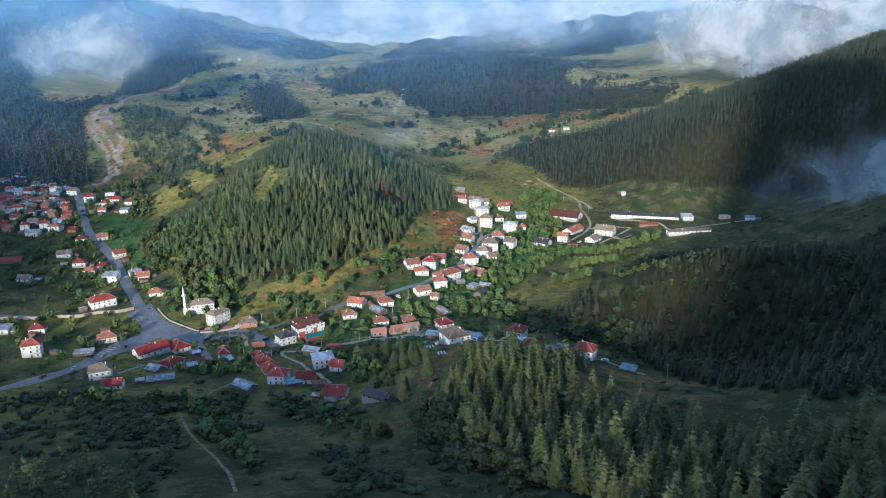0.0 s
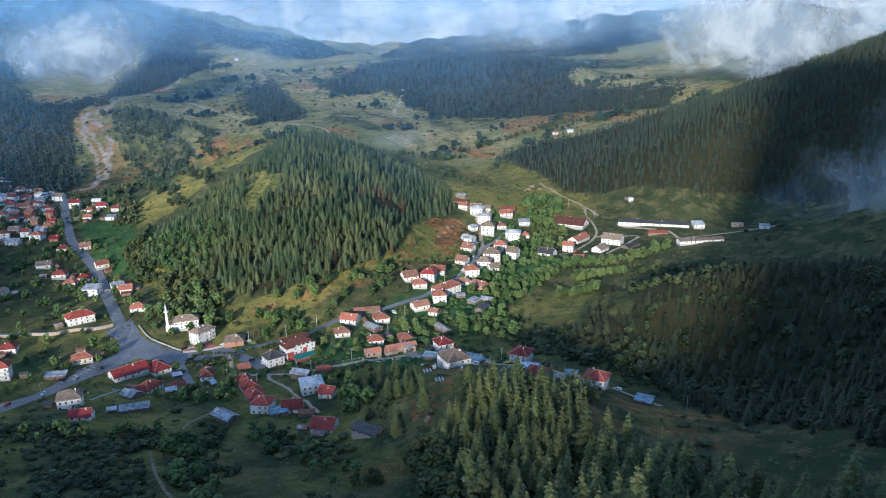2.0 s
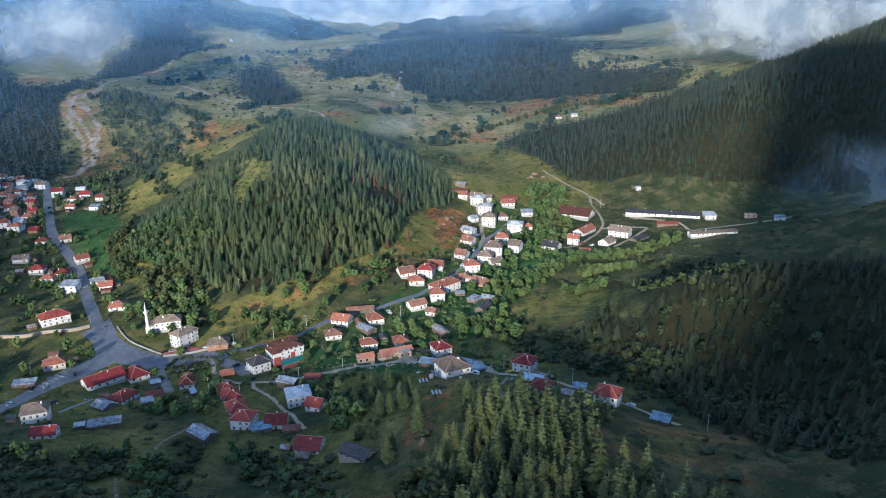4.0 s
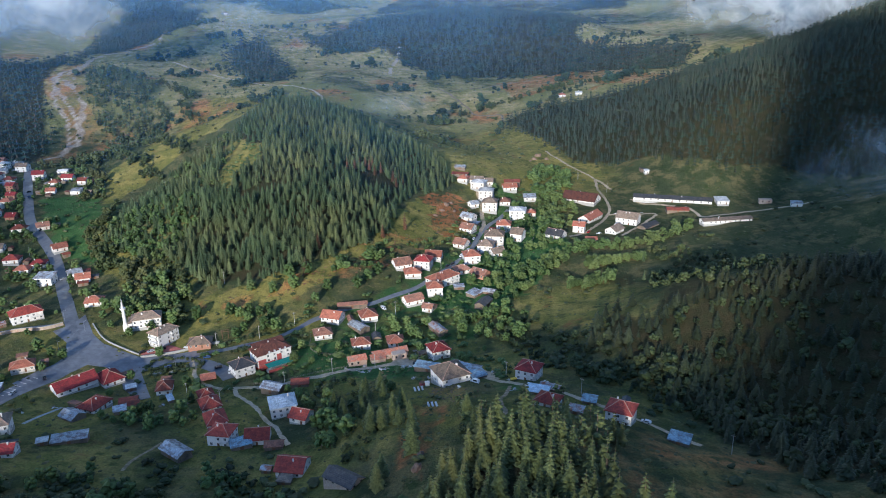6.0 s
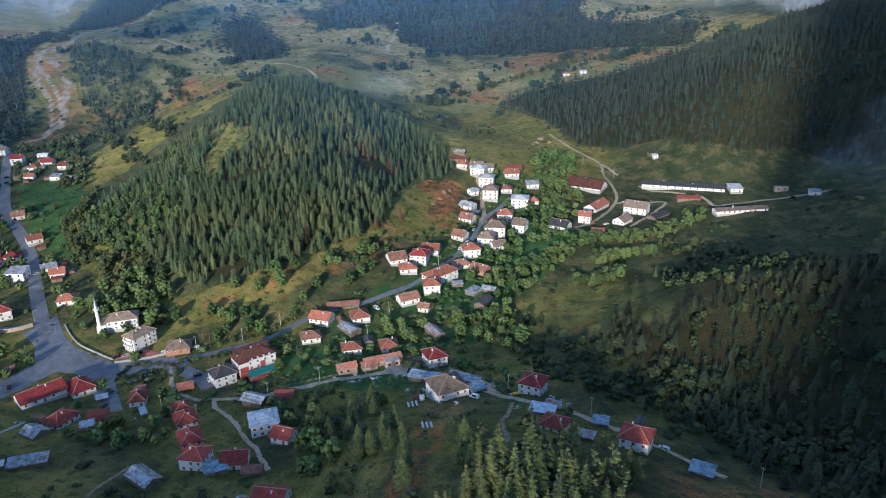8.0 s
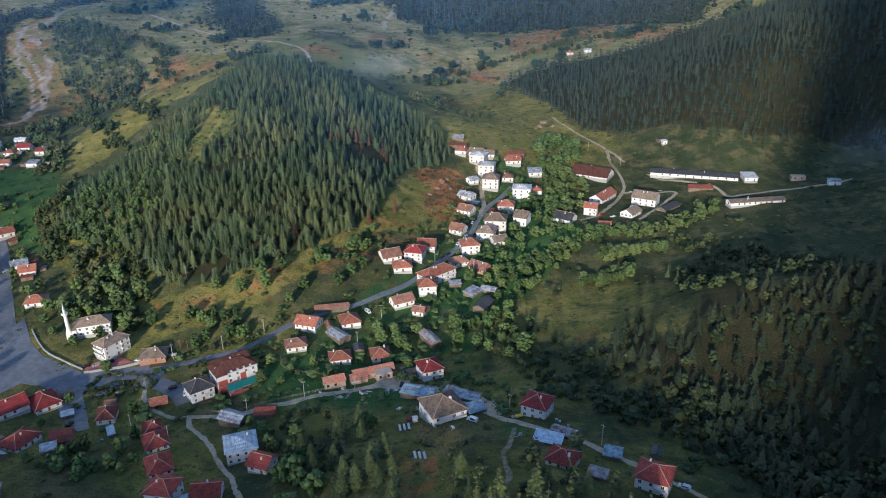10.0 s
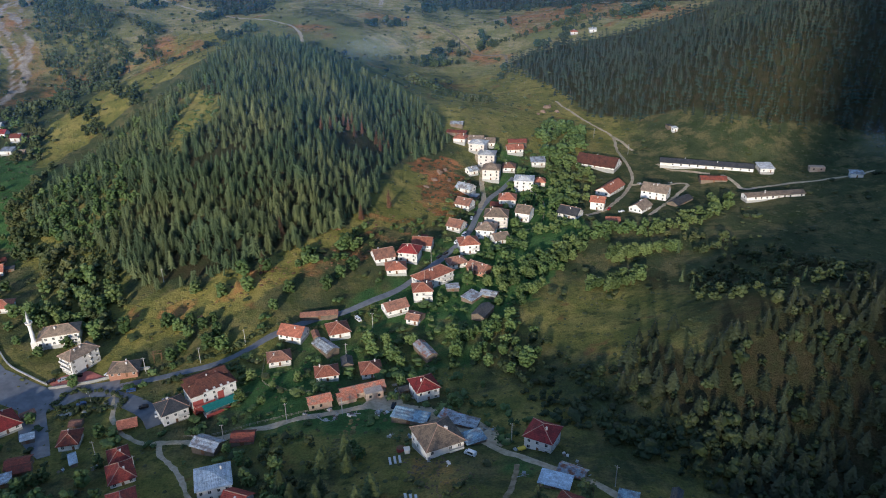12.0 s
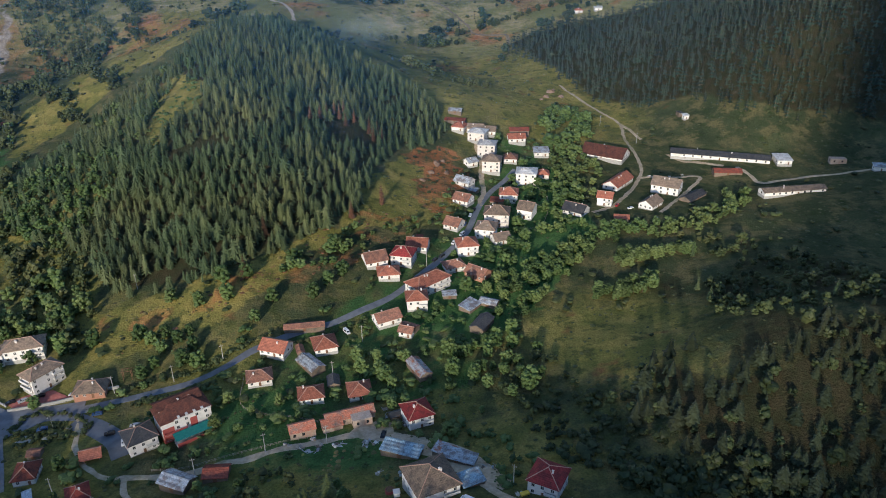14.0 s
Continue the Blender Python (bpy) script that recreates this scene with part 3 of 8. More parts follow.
def build_ground():
    xs, ys = steps((-560, 420), 4.2, -3800, 3800), steps((180, 1180), 4.2, -2200, 4900)
    gx, gy = np.meshgrid(xs, ys)
    gz = height(gx, gy)
    nx, ny = len(xs), len(ys)
    co = np.stack([gx, gy, gz], -1).reshape(-1, 3)
    idx = np.arange(nx * ny).reshape(ny, nx)
    quads = np.stack([idx[:-1, :-1], idx[:-1, 1:], idx[1:, 1:], idx[1:, :-1]], -1).reshape(-1, 4)
    mesh = bpy.data.meshes.new("ground")
    mesh.vertices.add(len(co))
    mesh.vertices.foreach_set("co", co.ravel())
    mesh.loops.add(quads.size)
    mesh.loops.foreach_set("vertex_index", quads.ravel())
    mesh.polygons.add(len(quads))
    mesh.polygons.foreach_set("loop_start", np.arange(0, quads.size, 4))
    mesh.update(calc_edges=True)
    mesh.polygons.foreach_set("use_smooth", np.ones(len(quads), bool))
    x, y = gx.ravel(), gy.ravel()
    wild = soft_noise(x, y, 3, 90)
    dry = np.clip((y - 900) / 200, 0, 1) * (0.74 + 0.4 * soft_noise(x, y, 14, 330) + 0.25 * soft_noise(x, y, 15, 120)) + 0.2 * wild
    dry = np.maximum(dry, 0.6 * np.exp(-((x - 75) / 45) ** 2 - ((y - 545) / 40) ** 2))
    gold = np.maximum(1.0 * ragged_inside(x, y, GOLD_BANK), 0.8 * ragged_inside(x, y, SPUR_MEADOW))
    gold = np.maximum(gold, np.maximum(0.55 * ragged_inside(x, y, BRUSH_BANK), 0.65 * ragged_inside(x, y, GLADE)))
    gold = np.maximum(gold, 0.8 * np.exp(-((x - 95) / 60) ** 2 - ((y - 535) / 45) ** 2))
    gold = np.maximum(gold, (0.7 + 0.3 * soft_noise(x, y, 12, 60)) * np.exp(-((x - 60) / 130) ** 4 - ((y - 930) / 160) ** 4))
    gold = np.maximum(gold, (0.4 + 0.4 * soft_noise(x, y, 13, 50)) * np.exp(-((x + 100) / 260) ** 4 - ((y - 430) / 160) ** 4))
    dry = np.maximum(dry, 0.9 * inside(x, y, LEFT_MEADOW))
    gold = np.maximum(gold, 1.0 * ragged_inside(x, y, GOLD_LOBE, 9))
    dry = np.maximum(dry, 0.6 * ragged_inside(x, y, GOLD_LOBE, 9))
    earth = 0.9 * ragged_inside(x, y, CLIFF, 10) * (0.75 + 0.5 * soft_noise(x, y, 61, 18)) + 0.6 * ragged_inside(x, y, RUST_BANK, 6) * (0.7 + 0.6 * soft_noise(x, y, 62, 20))
    earth = np.maximum(earth, (0.4 + 0.4 * soft_noise(x, y, 63, 14)) * ragged_inside(x, y, [(2, 398), (8, 384), (4, 345), (0, 322), (-10, 332), (-11, 362), (-5, 381)], 5))
    earth = np.maximum(earth, 0.55 * np.exp(-((x - 20) / 50) ** 2 - ((y - 1000) / 40) ** 2))
    earth = np.maximum(earth, 0.5 * np.exp(-((x + 280) / 40) ** 2 - ((y - 960) / 60) ** 2))
    earth = np.maximum(earth, 0.5 * np.exp(-((x + 25) / 25) ** 2 - ((y - 300) / 18) ** 2))
    earth = np.maximum(earth, 0.4 * np.exp(-((x - 85) / 14) ** 2 - ((y - 492) / 10) ** 2))
    earth = np.maximum(earth, (0.5 + 0.25 * soft_noise(x, y, 64, 50)) * ragged_inside(x, y, BROWN_SPUR, 14))
    earth = np.maximum(earth, (0.42 + 0.2 * soft_noise(x, y, 65, 30)) * np.exp(-((x - 100) / 55) ** 4 - ((y - 320) / 50) ** 4))
    earth = np.maximum(earth, 0.55 * inside(x, y, CREST))
    earth = np.maximum(earth, 0.6 * inside(x, y, GOLD_BANK) * (soft_noise(x, y, 8, 34) > 0.3))
    earth = np.maximum(earth, 0.3 * ragged_inside(x, y, [(0, 430), (22, 414), (27, 393), (7, 379), (-5, 391)], 5))
    earth = np.maximum(earth, np.clip((y - 930) / 80, 0, 1) * np.clip(0.75 * soft_noise(x, y, 66, 150) + 0.3 * soft_noise(x, y, 67, 45), 0, 0.6))
    lawn = 0.95 * inside(x, y, YARD) + 0.55 * np.exp(-((x + 60) / 50) ** 2 - ((y - 475) / 25) ** 2)
    lawn = lawn + 0.6 * np.exp(-((x + 300) / 45) ** 2 - ((y - 720) / 50) ** 2) + 0.5 * np.exp(-((x + 270) / 60) ** 2 - ((y - 470) / 30) ** 2)
    lawn = lawn + 0.75 * np.exp(-((x + 20) / 28) ** 2 - ((y - 458) / 14) ** 2) + 0.7 * np.exp(-((x + 62) / 24) ** 2 - ((y - 492) / 16) ** 2) + 0.6 * np.exp(-((x - 40) / 14) ** 2 - ((y - 412) / 12) ** 2)
    lawn = np.maximum(lawn, (0.55 + 0.4 * soft_noise(x, y, 68, 16)) * ragged_inside(x, y, GARDEN_GROUND, 8))
    lawn = np.maximum(lawn, 0.9 * ragged_inside(x, y, WEST_FIELD, 5))
    lawn = np.maximum(lawn, 0.85 * ragged_inside(x, y, [(64, 724), (87, 713), (95, 671), (86, 632), (65, 627), (56, 656)], 4))
    wood = np.zeros(len(x))
    for poly in (HILL_WOOD, RIGHT_WOOD, RIDGE_WOOD, NEAR_WOOD, FAR_WOOD, LEFT_WOOD, BAND_WOOD, TOP_WOOD, BACK_WOOD, MID_WOOD):
        rim = np.clip((near_line(x, y, poly + poly[:1]) - 2) / 9, 0, 1)
        if poly is HILL_WOOD:
            rim = rim * np.clip((x + 215) / 40 + 0.4 * soft_noise(x, y, 53, 40), 0.35, 1)
        wood = np.maximum(wood, 0.8 * inside(x, y, poly) * rim)
    gold = np.maximum(gold, 0.4 * inside(x, y, HILL_WOOD) * np.clip((-160 - x) / 40, 0, 1))
    wood = np.maximum(wood, (0.75 + 0.3 * soft_noise(x, y, 51, 420)) * ((y > 2080 + 0.25 * np.abs(x)) & (x > -150)))
    wood = wood * ~inside(x, y, GLADE)
    # the wood mask's dark tone is spread unevenly over the slope beside the ridge
    wood = np.maximum(wood, (0.5 + 0.4 * soft_noise(x, y, 52, 40)) * np.exp(-((x - 185) / 75) ** 4 - ((y - 520) / 90) ** 4) * ~ragged_inside(x, y, SLOPE_GOLD, 8))
    gold = np.maximum(gold, 0.95 * ragged_inside(x, y, SLOPE_GOLD, 5))
    dry = np.maximum(dry, 0.5 * ragged_inside(x, y, SLOPE_GOLD, 3))
    braid = np.full(len(x), 1e9)
    for line in QUARRY_BRAIDS:
        braid = np.minimum(braid, near_line(x + 5 * soft_noise(x, y, 22, 40), y + 5 * soft_noise(x, y, 23, 40), line))
    scree = np.clip(1.0 - braid / 4.6 + 0.25 * soft_noise(x, y, 21, 18), 0, 1) * (braid < 7)
    earth = np.maximum(earth, np.clip(0.9 - near_line(x, y, QUARRY_LINE) / 34, 0, 0.45))
    for name, values in (("dry", dry), ("gold", gold), ("earth", earth), ("lawn", lawn), ("wood", wood), ("scree", scree)):
        mesh.attributes.new(name, "FLOAT", "POINT").data.foreach_set("value", np.clip(values, 0, 1).astype(np.float32))
    mesh.materials.append(GROUND)
    return tagged(new("ground", mesh), "grassy valley floor and hills with brown bare slopes", "ground", kind="structure")


build_ground()


def glide(line, gap=3.0):
    """A rounded line through the corners, with a point every gap metres."""
    pts = [Vector((float(x), float(y))) for x, y in line]
    pts = [2 * pts[0] - pts[1]] + pts + [2 * pts[-1] - pts[-2]]
    made = []
    for a, b, c, d in zip(pts, pts[1:], pts[2:], pts[3:]):
        n = max(2, int((c - b).length / gap))
        for i in range(n):
            t = i / n
            made.append(0.5 * ((2 * b) + (c - a) * t + (2 * a - 5 * b + 4 * c - d) * t * t + (3 * b - a - 3 * c + d) * t ** 3))
    return made + [pts[-2]]


def part(name, bm, mat, parent=None, label="", smooth=False):
    """Links a bmesh as one mesh object, under a thing or a part."""
    mesh = bpy.data.meshes.new(name)
    bm.to_mesh(mesh)
    bm.free()
    mesh.materials.append(mat)
    if smooth:
        mesh.polygons.foreach_set("use_smooth", np.ones(len(mesh.polygons), bool))
    ob = new(name, mesh)
    if parent:
        ob.parent = parent
    return tagged(ob, label)


def ribbon(name, line, width, mat, lift=0.12, across=4, thick=0.25):
    """A road's bed that follows the ground, with a cambered top and sides that go into the soil."""
    worn = mat is DIRT_ROAD or mat is TRACK
    pts, bm, rows = glide(line, 1.6 if worn and not callable(width) and width < 3 else 3.0), bmesh.new(), []
    for i, p in enumerate(pts):
        ahead = (pts[min(i + 1, len(pts) - 1)] - pts[max(i - 1, 0)]).normalized()
        side = Vector((-ahead.y, ahead.x))
        w = width if not callable(width) else width(i / max(1, len(pts) - 1))
        if worn:
            p = p + side * 0.25 * w * float(soft_noise(p.x, p.y, 42, 9))
            w = w * (1 + 0.3 * float(soft_noise(p.x, p.y, 41, 14)) + 0.35 * float(soft_noise(p.x, p.y, 43, 4)))
        row = []
        for k in range(across + 1):
            s = (k / across - 0.5) * w
            q = p + side * s
            row.append(bm.verts.new((q.x, q.y, float(height(q.x, q.y)) + lift + 0.05 * (1 - (2 * s / w) ** 2))))
        for s, at in ((-0.5, 0), (0.5, len(row))):
            q = p + side * s * (w + 0.3)
            row.insert(at if at == 0 else len(row), bm.verts.new((q.x, q.y, float(height(q.x, q.y)) - thick)))
        rows.append(row)
    for a, b in zip(rows, rows[1:]):
        for k in range(len(a) - 1):
            bm.faces.new((a[k], a[k + 1], b[k + 1], b[k]))
    bmesh.ops.recalc_face_normals(bm, faces=bm.faces)
    return part(name, bm, mat)


STREET = [(-440, 900), (-423, 863), (-366, 753), (-338, 706), (-310, 671), (-288, 640), (-257, 585), (-227, 533), (-212, 508), (-204, 494)]
ROADS = [
    ("road", STREET, 8.5, ASPHALT, "grey asphalt village street running down to the junction"),
    ("road", [(-205, 505), (-212, 478), (-224, 447), (-233, 414), (-240, 391), (-250, 365), (-262, 330)], lambda t: 13 - 4 * t, ASPHALT, "wide grey asphalt road with parked cars leaving the junction"),
    ("road", [(-212, 500), (-190, 493), (-171, 495), (-143, 498), (-128, 502), (-114, 506), (-98, 511), (-82, 519), (-71, 530), (-55, 542), (-35, 552),
              (-14, 570), (0, 589), (19, 621), (33, 650), (42, 688), (52, 715), (61, 731), (71, 748)], lambda t: 13 - 9.3 * min(1, t * 5), ASPHALT, "narrow asphalt road winding between the village houses"),
    ("road", [(42, 688), (46, 712), (46, 736), (46, 767), (41, 787), (36, 800)], 3.6, DIRT_ROAD, "pale dirt lane climbing past white houses"),
    ("road", [(-140, 494), (-135, 484), (-133, 476), (-123, 463), (-111, 455), (-98, 454), (-81, 455), (-61, 460), (-45, 466), (-26, 472), (-12, 473), (2, 463), (19, 446), (30, 431), (37, 422), (60, 402), (85, 378), (110, 355)], lambda t: 2.2 if t < 0.16 else 3.3, DIRT_ROAD, "pale gravel lane past old barns and sheds"),
    ("road", [(-140, 492), (-119, 480), (-110, 468)], 9.0, ASPHALT, "asphalt forecourt beside a white house"),
    ("road", [(-104, 454), (-101, 446), (-93.5, 438), (-86, 427.5), (-80, 416.5), (-72, 405), (-62, 385)], 2.1, DIRT_ROAD, "pale footpath between red-roofed houses"),
    ("road", [(-127, 326), (-123, 318), (-112, 295), (-94, 266), (-79, 240), (-68, 214)], 1.3, TRACK, "worn pale track down a shaded meadow"),
    ("road", [(39, 413), (36, 398), (32, 384), (33, 371), (29, 360)], 1.8, TRACK, "pale washed-out track below a lane"),
    ("road", [(-523, 1192), (-523, 1249), (-542, 1330), (-546, 1414), (-505, 1500), (-520, 1640), (-560, 1850), (-603, 2111)], 7.0, DIRT_ROAD, "pale dirt road along a far ridge"),
    ("road", [(-430, 1660), (-380, 1690), (-310, 1660), (-245, 1565)], 6.0, TRACK, "pale dirt road over a far meadow"),
    ("road", [(-456, 1393), (-366, 1327), (-284, 1265), (-204, 1183), (-158, 1136), (-140, 1080)], 4.0, DIRT_ROAD, "pale track along a dry grassy spur"),
    ("road", [(-68, 1344), (-70, 1420), (-62, 1500), (-61, 1574)], 6.0, DIRT_ROAD, "pale bare track up a far meadow"),
    ("road", [(60, 1280), (103, 1306), (193, 1378), (260, 1385), (330, 1300)], 5.0, TRACK, "pale track over a brown crest"),
    ("road", [(10, 1270), (31, 1237), (53, 1186), (62, 1152), (95, 1127), (96, 1085)], 3.6, TRACK, "pale bare track in the upper valley"),
    ("road", [(130, 926), (140, 900), (154, 872), (168, 844), (165, 809), (166, 775), (163, 747), (158, 734)], 2.4, DIRT_ROAD, "pale gravel track winding down to a farm"),
    ("road", [(168, 844), (173, 828), (178, 808)], 2.4, DIRT_ROAD, "pale grassy track branching above a farm"),
    ("road", [(158, 734), (146, 709), (134, 690), (123, 680), (113, 673)], 2.8, DIRT_ROAD, "pale gravel yard lane between farm buildings"),
    ("road", [(158, 734), (172, 735), (186, 733), (201, 732), (184, 706), (169, 686), (155, 667)], 2.4, DIRT_ROAD, "pale gravel lane round a farm building"),
    ("road", [(190, 776), (195, 764), (208, 757), (223, 748)], 2.6, DIRT_ROAD, "pale concrete strip before a long farm shed"),
    ("road", [(231, 744), (235, 731), (239, 714), (272, 723), (294, 720), (315, 721), (340, 730)], 3.0, DIRT_ROAD, "pale gravel lane past long farm sheds"),
    ("road", [(-196, 415), (-194, 422), (-191, 431), (-189, 438)], 1.8, CONCRETE, "pale concrete footpath below red-roofed houses"),
    ("road", [(-125, 361), (-125, 372), (-123, 383), (-121, 393)], 1.3, TRACK, "worn brown track beside a barn"),
    ("road", [(-345, 520), (-325, 517), (-297, 512), (-267, 518), (-233, 530)], 5.0, ASPHALT, "side street above a stone retaining wall"),
]
for name, line, width, mat, words in ROADS:
    tagged(ribbon(name, line, width, mat), words, "road", kind="structure")


def apron(name, outline, mat, words, lift=0.16, cell=4.0):
    """A paved area that follows the ground within an outline."""
    bm = bmesh.new()
    bm.faces.new([bm.verts.new((x, y, 0)) for x, y in outline])
    for axis in (0, 1):
        at = min(p[axis] for p in outline) + cell / 2
        while at < max(p[axis] for p in outline):
            normal = (1, 0, 0) if axis == 0 else (0, 1, 0)
            bmesh.ops.bisect_plane(bm, geom=bm.verts[:] + bm.edges[:] + bm.faces[:], plane_co=[at * c for c in normal], plane_no=normal)
            at += cell
    bmesh.ops.triangulate(bm, faces=bm.faces[:])
    for v in bm.verts:
        v.co.z = float(height(v.co.x, v.co.y)) + lift
    bmesh.ops.recalc_face_normals(bm, faces=bm.faces)
    rim = [e for e in bm.edges if e.is_boundary]
    made = bmesh.ops.extrude_edge_only(bm, edges=rim)["geom"]
    bmesh.ops.translate(bm, verts=[v for v in made if isinstance(v, bmesh.types.BMVert)], vec=(0, 0, -0.5))
    return tagged(part(name, bm, mat), words, "road", kind="structure")


PLAZA = [(-234, 522), (-226, 531), (-224, 545), (-210, 523), (-198, 511), (-173, 500), (-156, 503), (-140, 504), (-138, 492), (-153, 494), (-166, 483), (-149, 452), (-153, 449), (-168, 463),
         (-179, 484), (-198, 491), (-209, 473), (-219, 457), (-228, 463), (-221, 479), (-213, 490), (-220, 510)]
apron("road", PLAZA, ASPHALT, "wide grey asphalt junction in the village centre")
apron("road", [(-22, 475), (-18.6, 480), (-11, 482), (-5, 481), (-4, 474), (-8, 468), (-17, 471)], DIRT_ROAD, "pale gravel yard before old barns", 0.1, 3.0)
apron("road", [(-6, 475), (10, 468), (27, 456), (39, 434), (35, 428), (24, 441), (12, 456), (-3, 466)], DIRT_ROAD, "worn gravel yard beside a lane", 0.09, 3.0)
ALL_ROADS = [line for name, line, *_ in ROADS]

# ---- houses ----
HOUSE_SPOTS = []


def box(bm, x0, y0, z0, x1, y1, z1):
    v = [bm.verts.new(c) for c in ((x0, y0, z0), (x1, y0, z0), (x1, y1, z0), (x0, y1, z0), (x0, y0, z1), (x1, y0, z1), (x1, y1, z1), (x0, y1, z1))]
    for f in ((3, 2, 1, 0), (4, 5, 6, 7), (0, 1, 5, 4), (1, 2, 6, 5), (2, 3, 7, 6), (3, 0, 4, 7)):
        bm.faces.new([v[i] for i in f])
    return v


def slab(bm, corners, thick, uv):
    """A roof plane of three or four corners with its thickness, measured along the eave and up the slope."""
    top = [bm.verts.new(c) for c in corners]
    low = [bm.verts.new(Vector(c) - Vector((0, 0, thick))) for c in corners]
    faces = [bm.faces.new(top), bm.faces.new(low[::-1])]
    n = len(top)
    for i in range(n):
        faces.append(bm.faces.new((top[i], low[i], low[(i + 1) % n], top[(i + 1) % n])))
    along = (Vector(corners[1]) - Vector(corners[0])).normalized()
    normal = along.cross(Vector(corners[2]) - Vector(corners[0])).normalized()
    up = normal.cross(along)
    for f in faces:
        for loop in f.loops:
            d = loop.vert.co - Vector(corners[0])
            loop[uv].uv = (d.dot(along), d.dot(up))


def shared(name, build):
    """A mesh made once, that many parts use."""
    bm = bmesh.new()
    build(bm)
    mesh = bpy.data.meshes.new(name)
    bm.to_mesh(mesh)
    bm.free()
    return mesh


def _window_frame(bm):
    xs, zs = (-0.62, -0.5, -0.05, 0.05, 0.5, 0.62), (-0.02, 0.1, 1.3, 1.42)
    grid = {(i, j): bm.verts.new((x, -0.08, z)) for i, x in enumerate(xs) for j, z in enumerate(zs)}
    flat = [bm.faces.new((grid[i, j], grid[i + 1, j], grid[i + 1, j + 1], grid[i, j + 1]))
            for i in range(5) for j in range(3) if not (j == 1 and i in (1, 3))]
    made = bmesh.ops.extrude_face_region(bm, geom=flat)["geom"]
    bmesh.ops.translate(bm, verts=[v for v in made if isinstance(v, bmesh.types.BMVert)], vec=(0, 0.18, 0))
    bmesh.ops.recalc_face_normals(bm, faces=bm.faces)


def _small_window(bm):
    box(bm, -0.55, -0.05, 0, 0.55, 0.1, 1.3)


WINDOW_FRAME = shared("window_frame", _window_frame)
WINDOW_FRAME.materials.append(FRAME_PAINT)
PANE = shared("pane", lambda bm: box(bm, -0.5, -0.03, 0.1, 0.5, 0.06, 1.3))
PANE.materials.append(glass)
SMALL_WINDOW = shared("window", _small_window)
SMALL_WINDOW.materials.append(glass)
DOOR = shared("door", lambda bm: box(bm, -0.5, -0.06, 0, 0.5, 0.1, 2.05))
DOOR.materials.append(DOOR_WOOD)
def _chimney(bm):
    rings = [[bm.verts.new((sx * r, sy * r, z)) for sx, sy in ((-1, -1), (1, -1), (1, 1), (-1, 1))] for r, z in ((0.28, -1.2), (0.28, 0.65), (0.36, 0.65), (0.36, 0.78))]
    for a, b in zip(rings, rings[1:]):
        for i in range(4):
            bm.faces.new((a[i], a[(i + 1) % 4], b[(i + 1) % 4], b[i]))
    bm.faces.new(rings[-1])


CHIMNEY = shared("chimney", _chimney)
CHIMNEY.materials.append(WALLS["cream"])


def put_mesh(name, mesh, parent, m, label=""):
    ob = new(name, mesh)
    ob.parent = parent
    ob.matrix_local = m
    return tagged(ob, label)


TALL = {0: 2.2, 1: 3.3, 2: 6.1, 3: 8.5}
WALL_OF = {"white": "white", "cream": "cream", "hotel": "white", "brick": "brick", "redwhite": "white", "shed": "boards", "barn": "boards", "ruin": "stone", "kiosk": "boards"}
WALL_WORDS = {"white": "white rendered", "cream": "cream rendered", "hotel": "tall white", "brick": "brick", "redwhite": "red and white", "shed": "weathered", "barn": "weathered timber", "ruin": "crumbling stone", "kiosk": "open timber"}
KIND = {"shed": "shed", "barn": "barn", "ruin": "ruined_barn", "kiosk": "kiosk"}


